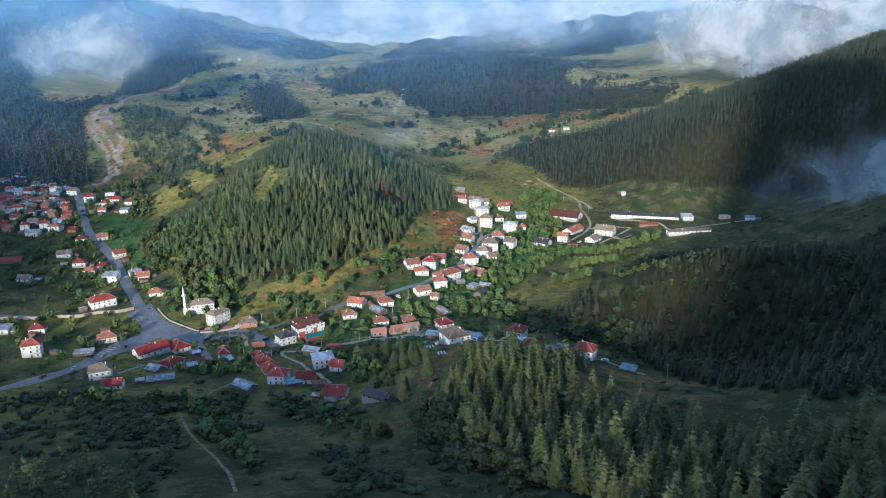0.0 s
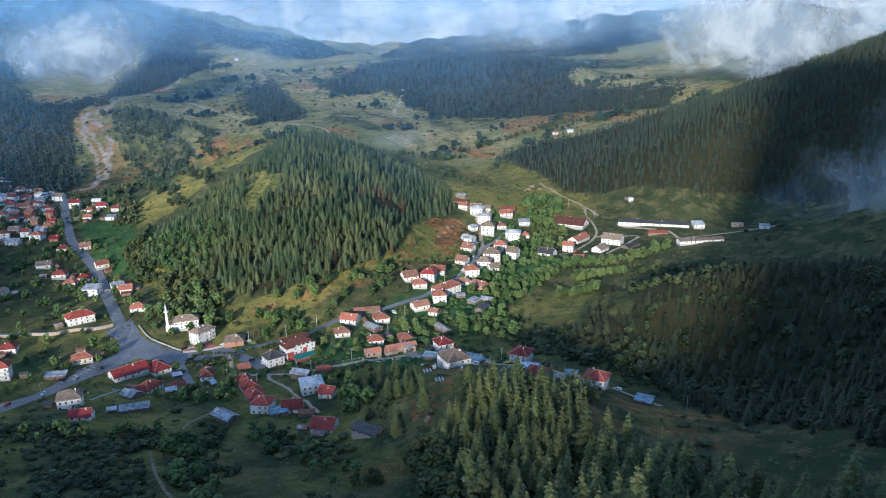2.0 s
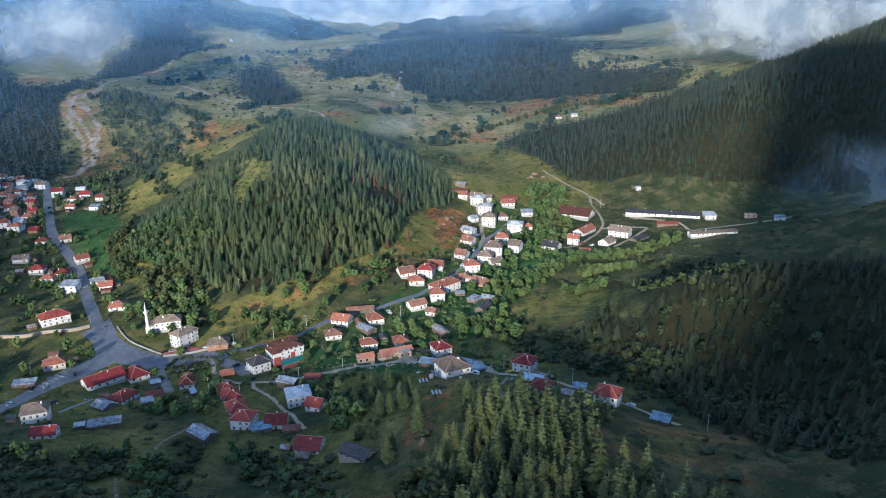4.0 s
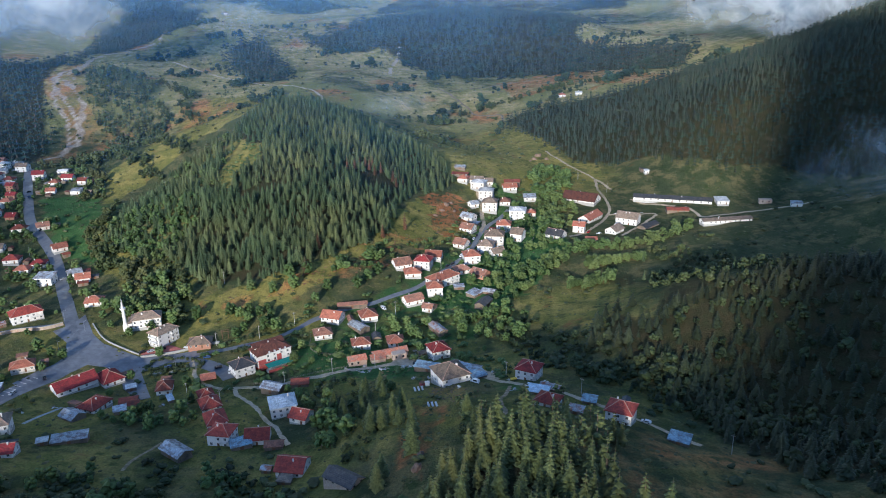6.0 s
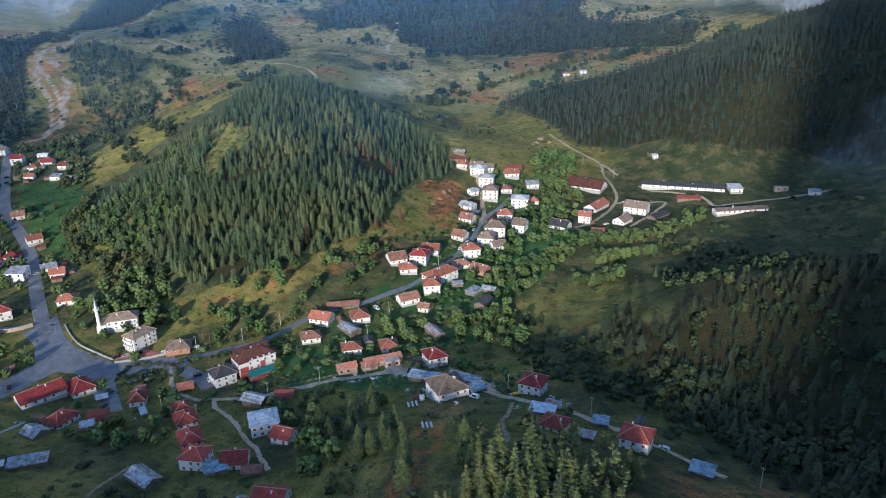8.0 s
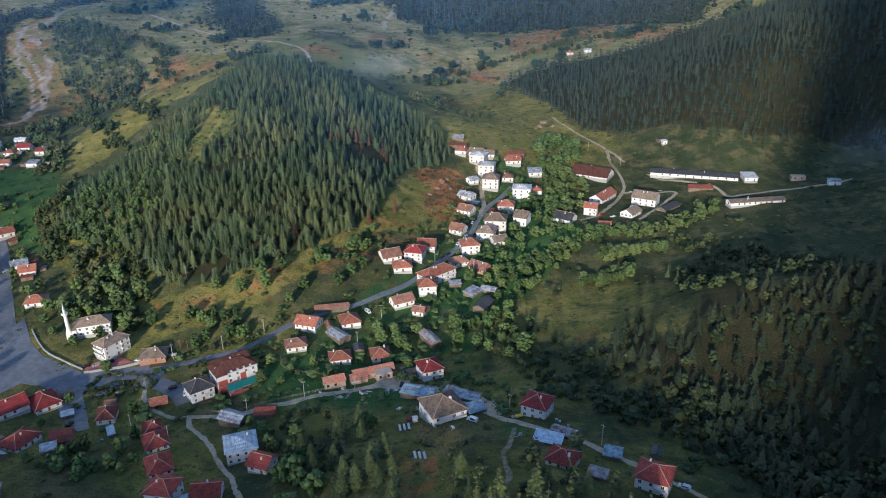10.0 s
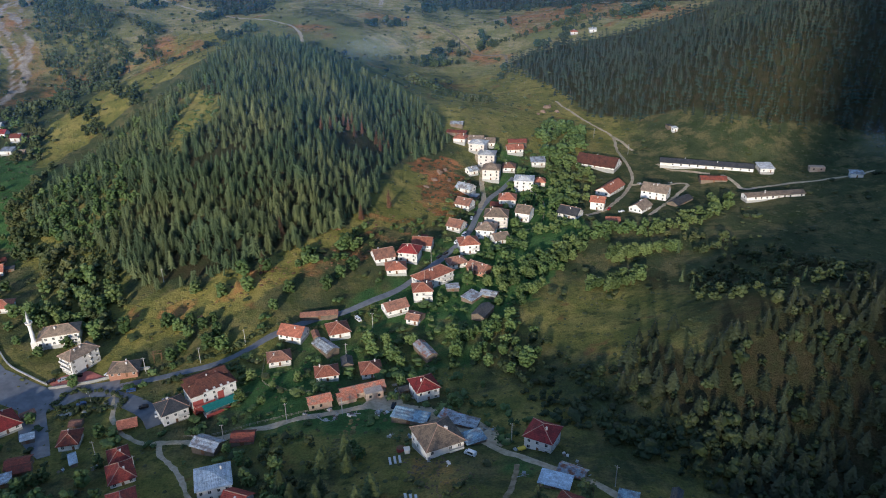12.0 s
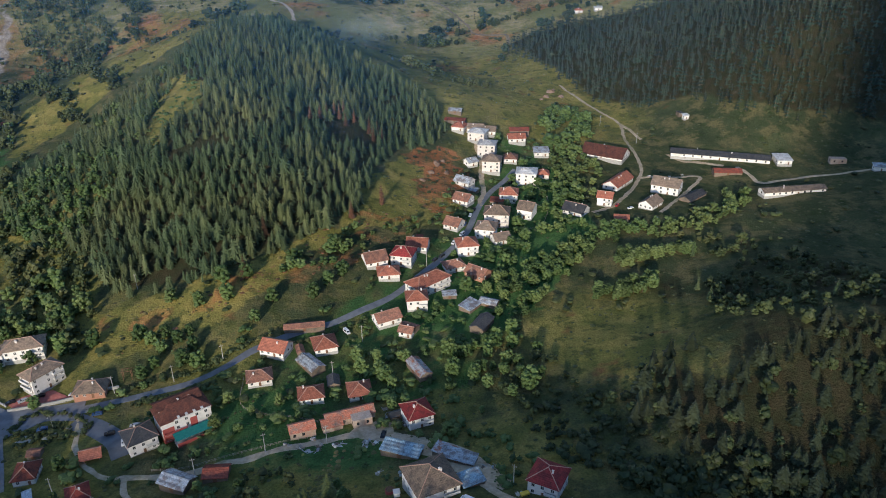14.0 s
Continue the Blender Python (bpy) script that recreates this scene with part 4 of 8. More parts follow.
def house(x, y, yaw, length, width, storeys, roof, colour, key):
    rng = random.Random(int(x * 7 + y * 13))
    if key in ("white", "cream", "brick") and length < 17:
        length, width = length * 0.93, width * 1.07
    name = KIND.get(key, "house")
    a = radians(yaw)
    ex, ey = Vector((math.cos(a), math.sin(a))), Vector((-math.sin(a), math.cos(a)))
    hx, hy = length / 2, width / 2
    corners = [Vector((x, y)) + ex * sx * hx + ey * sy * hy for sx in (-1, 1) for sy in (-1, 1)]
    levels = [float(height(c.x, c.y)) for c in corners]
    z0 = sum(levels) / 4 + 0.25 * (max(levels) - sum(levels) / 4)
    dig = z0 - min(levels) + 0.8
    tall = TALL[storeys] * (0.85 if key == "shed" else 1) + rng.uniform(-0.2, 0.3)
    HOUSE_SPOTS.append((x, y, max(hx, hy) + 2.5))
    thing = new(name)
    thing.empty_display_size = 2
    thing.matrix_world = pose(x, y, z0, 0, 0, yaw)
    near = math.hypot(x, y - 250) < 470 and x > -270
    pitch = {"hip": 0.56, "gable": 0.62, "mono": 0.16, "none": 0}[roof]
    if length > 35:
        pitch *= 0.6
    if key in ("shed", "barn"):
        pitch *= 0.75
    if colour in ("white", "bluewhite"):
        pitch *= 0.6
    over = 0.7 if key not in ("shed", "ruin") else 0.4
    rise = pitch * hy if roof != "mono" else pitch * width
    wall_mat = WALLS[WALL_OF[key]]
    bm = bmesh.new()
    if key == "kiosk":
        for sx in (-1, 1):
            for sy in (-1, 1):
                b2 = bmesh.new()
                box(b2, sx * hx * 0.85 - 0.12, sy * hy * 0.85 - 0.12, -1, sx * hx * 0.85 + 0.12, sy * hy * 0.85 + 0.12, tall)
                part("post", b2, TIMBER, thing)
        bm.free()
    else:
        base = [(-hx, -hy), (hx, -hy), (hx, hy), (-hx, hy)]
        low = [bm.verts.new((px, py, -dig)) for px, py in base]
        top = [bm.verts.new((px, py, tall + (rise if roof == "mono" and py > 0 else 0))) for px, py in base]
        bm.faces.new(low[::-1])
        for i in range(4):
            j = (i + 1) % 4
            if roof == "gable" and i in (1, 3):
                peak = bm.verts.new((hx if i == 1 else -hx, 0, tall + rise))
                bm.faces.new((low[i], low[j], top[j], peak, top[i]))
            else:
                bm.faces.new((low[i], low[j], top[j], top[i]))
        if roof != "gable":
            bm.faces.new(top)
        else:
            bmesh.ops.holes_fill(bm, edges=[e for e in bm.edges if len(e.link_faces) == 1])
        bmesh.ops.recalc_face_normals(bm, faces=bm.faces)
        part("wall", bm, wall_mat, thing)
        if key in ("white", "cream", "hotel", "redwhite"):
            b2 = bmesh.new()
            box(b2, -hx - 0.05, -hy - 0.05, -dig, hx + 0.05, hy + 0.05, 0.55)
            part("plinth", b2, CONCRETE if key != "redwhite" else RED_PAINT, thing)
    z1, thick = tall, 0.22
    ox, oy = hx + over, hy + over
    drop = pitch * over
    if roof == "gable":
        for i, s in enumerate((-1, 1)):
            bm = bmesh.new()
            uv = bm.loops.layers.uv.new("UVMap")
            cs = [(-ox * s, oy * s, z1 - drop + thick), (ox * s, oy * s, z1 - drop + thick), (ox * s, 0, z1 + rise + thick), (-ox * s, 0, z1 + rise + thick)]
            cs = [cs[1], cs[0], cs[3], cs[2]]
            slab(bm, cs, thick, uv)
            bmesh.ops.recalc_face_normals(bm, faces=bm.faces)
            mat = ROOFS["greybrown"] if colour == "mixed" and i == 1 else ROOFS[colour]
            part("roof", bm, mat, thing, ROOF_WORDS[colour] + " roof slope")
        ends = [((-ox, 0, z1 + rise + thick), (ox, 0, z1 + rise + thick))]
    elif roof == "hip":
        bm = bmesh.new()
        uv = bm.loops.layers.uv.new("UVMap")
        run, rise_x = max(0.25, hx - hy * 0.92), max(0.0, hy - hx * 0.92)
        A, Bc, Cc, D = (-ox, -oy), (ox, -oy), (ox, oy), (-ox, oy)
        lift = z1 - drop + thick
        if rise_x > 0.3:
            P, Q = (0, -rise_x, z1 + rise + thick), (0, rise_x, z1 + rise + thick)
            planes = (((*Bc, lift), (*Cc, lift), Q, P), ((*D, lift), (*A, lift), P, Q), ((*A, lift), (*Bc, lift), P), ((*Cc, lift), (*D, lift), Q))
            hips = ((A, P), (Bc, P), (Cc, Q), (D, Q))
        else:
            P, Q = (-run, 0, z1 + rise + thick), (run, 0, z1 + rise + thick)
            planes = (((*A, lift), (*Bc, lift), Q, P), ((*Cc, lift), (*D, lift), P, Q), ((*Bc, lift), (*Cc, lift), Q), ((*D, lift), (*A, lift), P))
            hips = ((A, P), (D, P), (Bc, Q), (Cc, Q))
        for cs in planes:
            slab(bm, cs, thick, uv)
        part("roof", bm, ROOFS[colour], thing, ROOF_WORDS[colour] + " hipped roof")
        ends = [(P, Q)] + [((*c, lift), e) for c, e in hips]
    elif roof == "mono":
        bm = bmesh.new()
        uv = bm.loops.layers.uv.new("UVMap")
        slab(bm, ((-ox, -oy, z1 - drop + thick), (ox, -oy, z1 - drop + thick), (ox, oy, z1 + rise + drop + thick), (-ox, oy, z1 + rise + drop + thick)), thick, uv)
        part("roof", bm, ROOFS[colour], thing, ROOF_WORDS[colour] + " lean-to roof")
        ends = []
    else:
        ends = []
    if near and colour in ("tile", "red", "darkred", "redbrown", "greybrown", "oldtile", "black") and key not in ("shed", "ruin"):
        bm = bmesh.new()
        for p, q in ends:
            p, q = Vector(p), Vector(q)
            d = (q - p).normalized()
            s = d.cross(Vector((0, 0, 1))).normalized() * 0.16
            u = Vector((0, 0, 0.1))
            ring = [[bm.verts.new(e + o) for o in (-s - u, s - u, s * 0.6 + u, -s * 0.6 + u)] for e in (p, q)]
            for i in range(4):
                bm.faces.new((ring[0][i], ring[0][(i + 1) % 4], ring[1][(i + 1) % 4], ring[1][i]))
            bm.faces.new(ring[0][::-1])
            bm.faces.new(ring[1])
        part("ridge_cap", bm, RIDGE, thing, "pale mortared ridge and hip caps")
    if key in ("white", "cream", "hotel", "redwhite", "brick"):
        for k in range(1 + (length > 13)):
            px = rng.uniform(-0.3, 0.3) * length * (1 if k == 0 else -0.8)
            py = rng.choice((-1, 1)) * hy * rng.uniform(0.15, 0.4)
            if roof != "mono":
                put_mesh("chimney", CHIMNEY, thing, pose(px, py, z1 + rise * (1 - abs(py) / hy) + 0.35))
    def balcony(x0, x1, level, m, rail):
        slab_part = put_mesh("balcony", shared("balcony", lambda b: box(b, x0, -1.25, level, x1, 0.05, level + 0.16)), thing, m)
        slab_part.data.materials.append(CONCRETE)
        front = put_mesh("railing", shared("railing", lambda b: (box(b, x0, -1.25, level + 0.16, x1, -1.13, level + 1.05), box(b, x0, -1.13, level + 0.16, x0 + 0.1, 0, level + 1.05),
                                                                 box(b, x1 - 0.1, -1.13, level + 0.16, x1, 0, level + 1.05))), slab_part, Matrix.Identity(4))
        front.data.materials.append(rail)

    if key == "redwhite":
        for x0, x1, low_z, high_z in ((-hx, -hx + 4.6, 0.6, 5.6), (1.2, 4.0, 0.6, 6.4), (hx - 1.0, hx + 0.05, 0.6, 3.0)):
            b2 = bmesh.new()
            box(b2, x0, -hy - 0.09, low_z, x1, -hy + 0.02, high_z)
            part("wall_panel", b2, RED_PAINT, thing, "red painted panel")
        balcony(-hx + 0.4, -hx + 9.5, 2.9, pose(0, -hy, 0), RED_PAINT)
        balcony(-hx + 0.4, hx - 1.0, 0.3, pose(0, -hy, 0), RED_PAINT)
        b2 = bmesh.new()
        box(b2, -hx + 1.2, hy * 0.05, tall, hx - 2.4, hy - 0.3, tall + 2.5)
        part("upper_wall", b2, wall_mat, thing)
        for s in (-1, 1):
            b2 = bmesh.new()
            mid_y, reach, up = hy * 0.5, hy * 0.62, tall + 4.1
            slab(b2, ((-s * (hx - 0.4) - 0.6, mid_y + s * reach, tall + 2.3), (s * (hx - 0.4) - 0.6, mid_y + s * reach, tall + 2.3), (s * (hx - 0.4) - 0.6, mid_y, up), (-s * (hx - 0.4) - 0.6, mid_y, up)), thick, b2.loops.layers.uv.new("UVMap"))
            bmesh.ops.recalc_face_normals(b2, faces=b2.faces)
            part("upper_roof", b2, ROOFS[colour], thing, "dark brown raised roof slope")
        for k in range(4):
            b2 = bmesh.new()
            at = -hx + 7 + 3.2 * k
            box(b2, at - 0.5, -hy - 0.3, tall - 0.1, at + 0.5, -hy * 0.6, tall + 0.6)
            part("dormer", b2, FRAME_PAINT, thing, "small white dormer")
        b2 = bmesh.new()
        box(b2, -hx + 5, -hy - 0.75, tall - 0.4, hx, -hy - 0.55, tall + 0.15)
        part("fascia", b2, FRAME_PAINT, thing, "white eaves board")
    elif key == "hotel":
        for level in (2.75, 5.5):
            balcony(-hy + 1.0, hy - 1.0, level, pose(-hx, 0, 0, 0, 0, 270), FRAME_PAINT)
            balcony(hx - 5.5, hx - 0.6, level, pose(0, -hy, 0), FRAME_PAINT)
    elif key in ("cream", "white") and storeys >= 2 and near:
        for level in [2.75 * f for f in range(1, storeys)]:
            balcony(hx * 0.15, hx - 0.5, level, pose(0, -hy, 0), FRAME_PAINT if key == "white" else WALLS["cream"])
    # openings on the four walls
    if key in ("shed", "barn", "kiosk"):
        if key != "kiosk":
            put_mesh("door", DOOR, thing, pose(0, -hy, 0) @ Matrix.Scale(1.5, 4, (1, 0, 0)))
        return thing
    floors = max(1, storeys)
    for face, (span_len, m) in enumerate(((length, pose(0, -hy, 0)), (width, pose(hx, 0, 0, 0, 0, 90)), (length, pose(0, hy, 0, 0, 0, 180)), (width, pose(-hx, 0, 0, 0, 0, 270)))):
        count = max(1, int(span_len / (3.0 if near else 4.2)))
        count = min(count, 5 if length < 30 else 11)
        for fl in range(floors):
            sill = (1.2 if floors == 1 else 0.9) + fl * 2.65
            for k in range(count):
                if fl == 0 and face == 0 and k == count // 2 and key != "ruin":
                    put_mesh("door", DOOR, thing, m @ pose((k + 0.5) / count * span_len - span_len / 2, 0, 0.1))
                    continue
                if rng.random() < 0.15:
                    continue
                at = m @ pose((k + 0.5) / count * span_len - span_len / 2 + rng.uniform(-0.2, 0.2), 0, sill)
                if near and key != "ruin":
                    w = put_mesh("window", WINDOW_FRAME, thing, at)
                    put_mesh("pane", PANE, w, Matrix.Identity(4))
                else:
                    put_mesh("window", SMALL_WINDOW, thing, at)
    return thing


_house = house


def house(x, y, yaw, length, width, storeys, roof, colour, key):
    thing = _house(x, y, yaw, length, width, storeys, roof, colour, key)
    size = {0: "low", 1: "one-storey", 2: "two-storey", 3: "three-storey"}[storeys]
    noun = {"shed": "shed", "barn": "barn", "ruin": "old barn", "kiosk": "roadside shelter"}.get(key, "house")
    top = ROOF_WORDS[colour] + " roof" if roof != "none" else "no roof"
    return tagged(thing, f"{size} {WALL_WORDS[key]} {noun} with {top}", noun.split()[-1], "village buildings")


house(-163.1, 515.6, 58, 15, 9, 3, "hip", "greybrown", "hotel")
house(-139.1, 509.2, 8, 14, 9, 1, "hip", "greybrown", "brick")
house(-105.1, 474.3, 36, 12, 10, 2, "hip", "black", "white")
house(-91.2, 485.4, 36, 20, 12, 3, "hip", "brown", "redwhite")
house(-123, 468.8, 20, 7, 6, 0, "gable", "tile", "kiosk")
house(-144, 460, 12, 8.4, 9, 1, "hip", "redbrown", "white")
house(-68.4, 452, 3, 9, 7, 0, "gable", "redbrown", "shed")
house(-82.2, 448.8, -22, 11, 7, 1, "gable", "metal", "barn")
house(-22.7, 484.2, 20, 20, 6, 1, "gable", "brokentile", "ruin")
house(-29.5, 479.7, 20, 8, 6, 0, "gable", "brokentile", "ruin")
house(-40.7, 475.4, 20, 10, 6, 1, "gable", "brokentile", "ruin")
house(-40.7, 499.3, 12, 11, 8, 1, "hip", "tile", "white")
house(-20.3, 501.7, 12, 10, 9, 1, "hip", "tile", "white")
house(-60.9, 529.5, -18, 13, 9, 1, "gable", "mixed", "white")
house(-39.2, 533.3, 18, 11, 10, 1, "hip", "tile", "white")
house(-64.7, 509.5, 15, 11, 8, 1, "hip", "oldtile", "white")
house(-43.9, 519.9, -48, 13, 7, 0, "gable", "metal", "shed")
house(-50.3, 545.4, 8, 19, 5, 0, "gable", "oldtile", "shed")
house(-11.3, 553.8, 28, 13, 8, 1, "gable", "oldtile", "white")
house(0, 547.7, -30, 8, 6, 0, "gable", "oldtile", "shed")
house(5.2, 516.1, -62, 14, 6, 1, "gable", "rust", "shed")
house(5.2, 481.1, 22, 11, 10, 2, "hip", "darkred", "white")
house(11.1, 431.5, 24, 16, 14, 2, "hip", "greybrown", "white")
house(-0, 457.7, -20, 15, 6, 0, "mono", "blue", "shed")
house(21.1, 450.6, -22, 13, 5, 0, "mono", "metal", "shed")
house(24.7, 433.7, 25, 8, 6, 0, "mono", "blue", "shed")
house(50, 427.7, -28, 11.2, 9.8, 2, "hip", "darkred", "white")
house(80.2, 367.5, -28, 11.4, 9.2, 2, "hip", "red", "white")
house(2.9, 624.6, -10, 12.6, 9.2, 1, "gable", "tile", "white")
house(-20.4, 603, 22, 12.6, 10.3, 1, "gable", "oldtile", "white")
house(-4.7, 608.2, -14, 12.6, 10.3, 2, "hip", "darkred", "white")
house(-12.4, 593.2, 8, 12, 9, 1, "hip", "tile", "white")
house(8.9, 583.9, 42, 22, 11, 2, "hip", "tile", "white")
house(3.3, 567.2, 6, 11, 9, 2, "hip", "tile", "white")
house(31, 623.7, 8, 12.6, 10.3, 2, "hip", "tile", "white")
house(24.5, 652.8, -30, 10.3, 9.2, 1, "gable", "oldtile", "white")
house(43.4, 643.7, -14, 12.6, 10.3, 2, "hip", "greybrown", "white")
house(51.1, 660, -8, 16.1, 11.5, 3, "hip", "greybrown", "cream")
house(51.2, 634.3, 20, 10.3, 8, 1, "gable", "greybrown", "white")
house(23, 606, 20, 11.5, 8, 1, "hip", "oldtile", "white")
house(36.1, 597.6, -38, 12.6, 8, 1, "gable", "oldtile", "brick")
house(30.4, 566.9, 52, 10, 7, 0, "mono", "metal", "shed")
house(35.4, 549, 62, 13, 7, 1, "gable", "black", "shed")
house(40.4, 570.1, -25, 9, 6, 0, "gable", "metal", "shed")
house(62.2, 700.6, -8, 12.6, 10.3, 2, "hip", "tile", "white")
house(77.2, 729.2, -10, 14.9, 12.6, 3, "hip", "white", "white")
house(90.6, 740.4, -5, 8, 8, 1, "hip", "tile", "cream")
house(71.1, 671.9, -25, 10.3, 10.3, 2, "gable", "greybrown", "white")
house(54, 746.6, -10, 13.8, 11.5, 3, "hip", "greybrown", "cream")
house(52, 767.3, -12, 13.8, 11.5, 3, "hip", "white", "cream")
house(46, 783.9, -20, 13.8, 11.5, 2, "hip", "white", "cream")
house(32.1, 793.8, -20, 10.3, 9.2, 1, "hip", "tile", "white")
house(75.6, 788.1, 5, 13.8, 8, 1, "gable", "tile", "white")
house(79, 801.6, 0, 14.9, 8, 0, "gable", "redbrown", "shed")
house(68.8, 760.3, -8, 10.3, 9.2, 1, "hip", "oldtile", "white")
house(93, 772.8, 0, 11.5, 8, 1, "mono", "metal", "white")
house(38.9, 750.6, 30, 8, 6.9, 1, "gable", "metal", "white")
house(33.2, 719.5, -35, 12.6, 8, 1, "gable", "metal", "white")
house(31.4, 688.9, -30, 11.5, 9.2, 1, "gable", "oldtile", "white")
house(142.3, 775.2, -32, 32, 18, 0, "gable", "brown", "white")
house(140.2, 722, 52, 25, 11, 1, "gable", "tile", "white")
house(124.1, 688.1, -20, 10, 8, 2, "gable", "tile", "white")
house(169.5, 706.2, -30, 18, 13, 2, "gable", "greybrown", "white")
house(151.6, 679.5, 48, 15, 9, 1, "gable", "greybrown", "white")
house(102.2, 672.5, -35, 14.9, 10.3, 1, "gable", "black", "white")
house(128.4, 660.2, -10, 9, 6, 0, "gable", "tile", "shed")
house(183.1, 692.3, 42, 20, 8, 0, "gable", "black", "shed")
house(220.8, 735.2, -6, 19, 8, 0, "gable", "redbrown", "shed")
house(216.5, 824.1, 10, 4, 4, 1, "mono", "white", "white")
house(265.3, 748.9, -4, 11, 11, 1, "mono", "white", "white")
house(302.7, 743.4, -8, 11, 5, 1, "none", "white", "ruin")
house(317.6, 715.8, -10, 9, 5, 1, "mono", "metal", "white")
house(-224.8, 561.7, 15, 12, 9, 1, "hip", "tile", "white")
house(-257.9, 538, 38, 18, 11, 2, "hip", "red", "white")
house(-281.8, 487.6, 15, 11, 9, 1, "hip", "red", "white")
house(-265.9, 449.5, 20, 12, 10, 3, "hip", "red", "white")
house(-230, 478.8, 25, 13, 8, 1, "hip", "tile", "cream")
house(-176.7, 424.1, -30, 10, 8, 0, "gable", "metal", "shed")
house(-161, 391.3, 16, 15, 6, 0, "mono", "metal", "shed")
house(-156, 430.9, 25, 6, 5, 0, "mono", "metal", "shed")
house(-156.6, 443.1, 15, 9, 7, 0, "gable", "redbrown", "shed")
house(-163.5, 462.5, 25, 5, 4, 0, "mono", "white", "shed")
house(-200.4, 402.5, 20, 13, 10, 2, "hip", "greybrown", "white")
house(-180.3, 374.1, 8, 11, 7, 1, "gable", "darkred", "white")
house(-234.5, 453.4, 12, 12, 6, 0, "mono", "metal", "shed")
house(-304.9, 487.2, 0, 9, 7, 1, "mono", "metal", "white")
house(-322.7, 642.2, 10, 12, 9, 1, "hip", "red", "white")
house(-307.7, 628.3, 5, 11, 8, 1, "hip", "tile", "white")
house(-299.6, 637, 10, 11, 8, 1, "hip", "darkred", "white")
house(-279.5, 606.1, 0, 13, 9, 2, "mono", "metal", "white")
house(-343.9, 659.1, 10, 13, 8, 1, "gable", "greybrown", "white")
house(-293.4, 658, 40, 11, 8, 1, "gable", "tile", "cream")
house(-325.2, 698, 30, 10, 8, 1, "gable", "oldtile", "cream")
house(-342.7, 694, 10, 12, 8, 1, "hip", "redbrown", "white")
house(-387.4, 733.4, 0, 12, 9, 2, "hip", "tile", "white")
house(-262.9, 615.4, 35, 10, 7, 1, "gable", "metal", "white")
house(-251.2, 604.2, 20, 10, 8, 1, "gable", "tile", "white")
house(-469.2, 903, 0, 12, 9, 2, "hip", "white", "white")
house(-443.2, 893.2, 0, 13, 9, 2, "gable", "greybrown", "white")
house(-405.9, 854.2, 10, 12, 9, 2, "gable", "darkred", "white")
house(-458.6, 796.3, 10, 16, 10, 2, "hip", "tile", "white")
house(-436.9, 853.6, 0, 11, 8, 1, "hip", "redbrown", "white")
house(-397.3, 774.9, 0, 12, 8, 1, "hip", "tile", "white")
house(-403.6, 720.1, 0, 13, 8, 1, "gable", "metal", "white")
house(-380.3, 834.3, 0, 10, 8, 1, "hip", "tile", "white")
house(-372.7, 809.7, 10, 9, 7, 1, "gable", "tile", "white")
house(-370.9, 843.7, 0, 12, 8, 1, "gable", "darkred", "white")
house(-345.9, 805.6, 0, 10, 7, 1, "mono", "metal", "white")
house(-350.4, 831.1, 0, 9, 7, 1, "gable", "redbrown", "white")
house(-387, 867.1, 10, 10, 7, 1, "gable", "white", "white")
house(-110.7, 431.9, 28, 9.8, 10.3, 1, "hip", "red", "white")
house(-116.6, 444, 28, 7.6, 7.6, 1, "hip", "red", "white")
house(-101.9, 412.1, 26, 9.8, 10.8, 1, "hip", "red", "white")
house(-97.2, 401.6, 26, 9.5, 6, 0, "gable", "tile", "shed")
house(-108.9, 378.3, -38, 13, 7, 1, "gable", "metal", "barn")
house(-71.4, 420.9, 18, 13, 11, 2, "hip", "bluewhite", "white")
house(-60.1, 409.6, -20, 9, 8, 1, "gable", "red", "white")
house(-76.8, 392.5, 5, 11, 9, 1, "gable", "red", "white")
house(-54.8, 360.8, -10, 12, 10, 1, "gable", "red", "white")
house(-83.2, 386.2, 25, 9, 6, 0, "mono", "blue", "shed")
house(-67.9, 384.6, 5, 8, 5, 0, "gable", "oldtile", "shed")
house(-31.4, 341.4, -35, 14, 8, 0, "gable", "black", "ruin")
house(-44.4, 384.1, 10, 4, 3, 0, "gable", "metal", "shed")
house(100.8, 354.8, -30, 8, 6, 0, "mono", "blue", "shed")
house(-390.3, 649.8, 5, 24, 10, 0, "gable", "red", "shed")
house(-353.4, 605.3, 0, 10, 8, 1, "gable", "greybrown", "white")
house(-475.6, 798.3, 0, 9, 8, 1, "gable", "oldtile", "white")
house(-521.4, 897.8, 0, 10, 8, 1, "gable", "tile", "white")
house(-500.7, 897.4, 5, 10, 8, 1, "gable", "tile", "white")
house(-481.8, 893.6, 5, 10, 8, 1, "gable", "redbrown", "white")
house(-547.3, 933.4, 0, 10, 8, 1, "gable", "oldtile", "white")
house(-524.6, 930.5, 0, 10, 8, 1, "gable", "redbrown", "white")
house(-465.4, 854.1, 0, 11, 8, 1, "gable", "tile", "white")
house(-431.6, 805.7, 10, 10, 8, 1, "gable", "redbrown", "white")
house(-504.4, 851.4, 0, 9, 8, 1, "gable", "darkred", "white")
house(-421.4, 755.6, 10, 10, 8, 1, "gable", "greybrown", "white")
house(51.9, 378.6, -30, 10, 8, 1, "hip", "red", "white")
house(49.7, 396.1, -22, 10, 6, 0, "mono", "bluewhite", "shed")
house(56.9, 404.3, -30, 9, 5, 0, "gable", "rust", "shed")
house(71.7, 388.3, -20, 6, 5, 0, "mono", "blue", "shed")
house(61.9, 369.1, -25, 6, 4, 0, "mono", "rust", "shed")
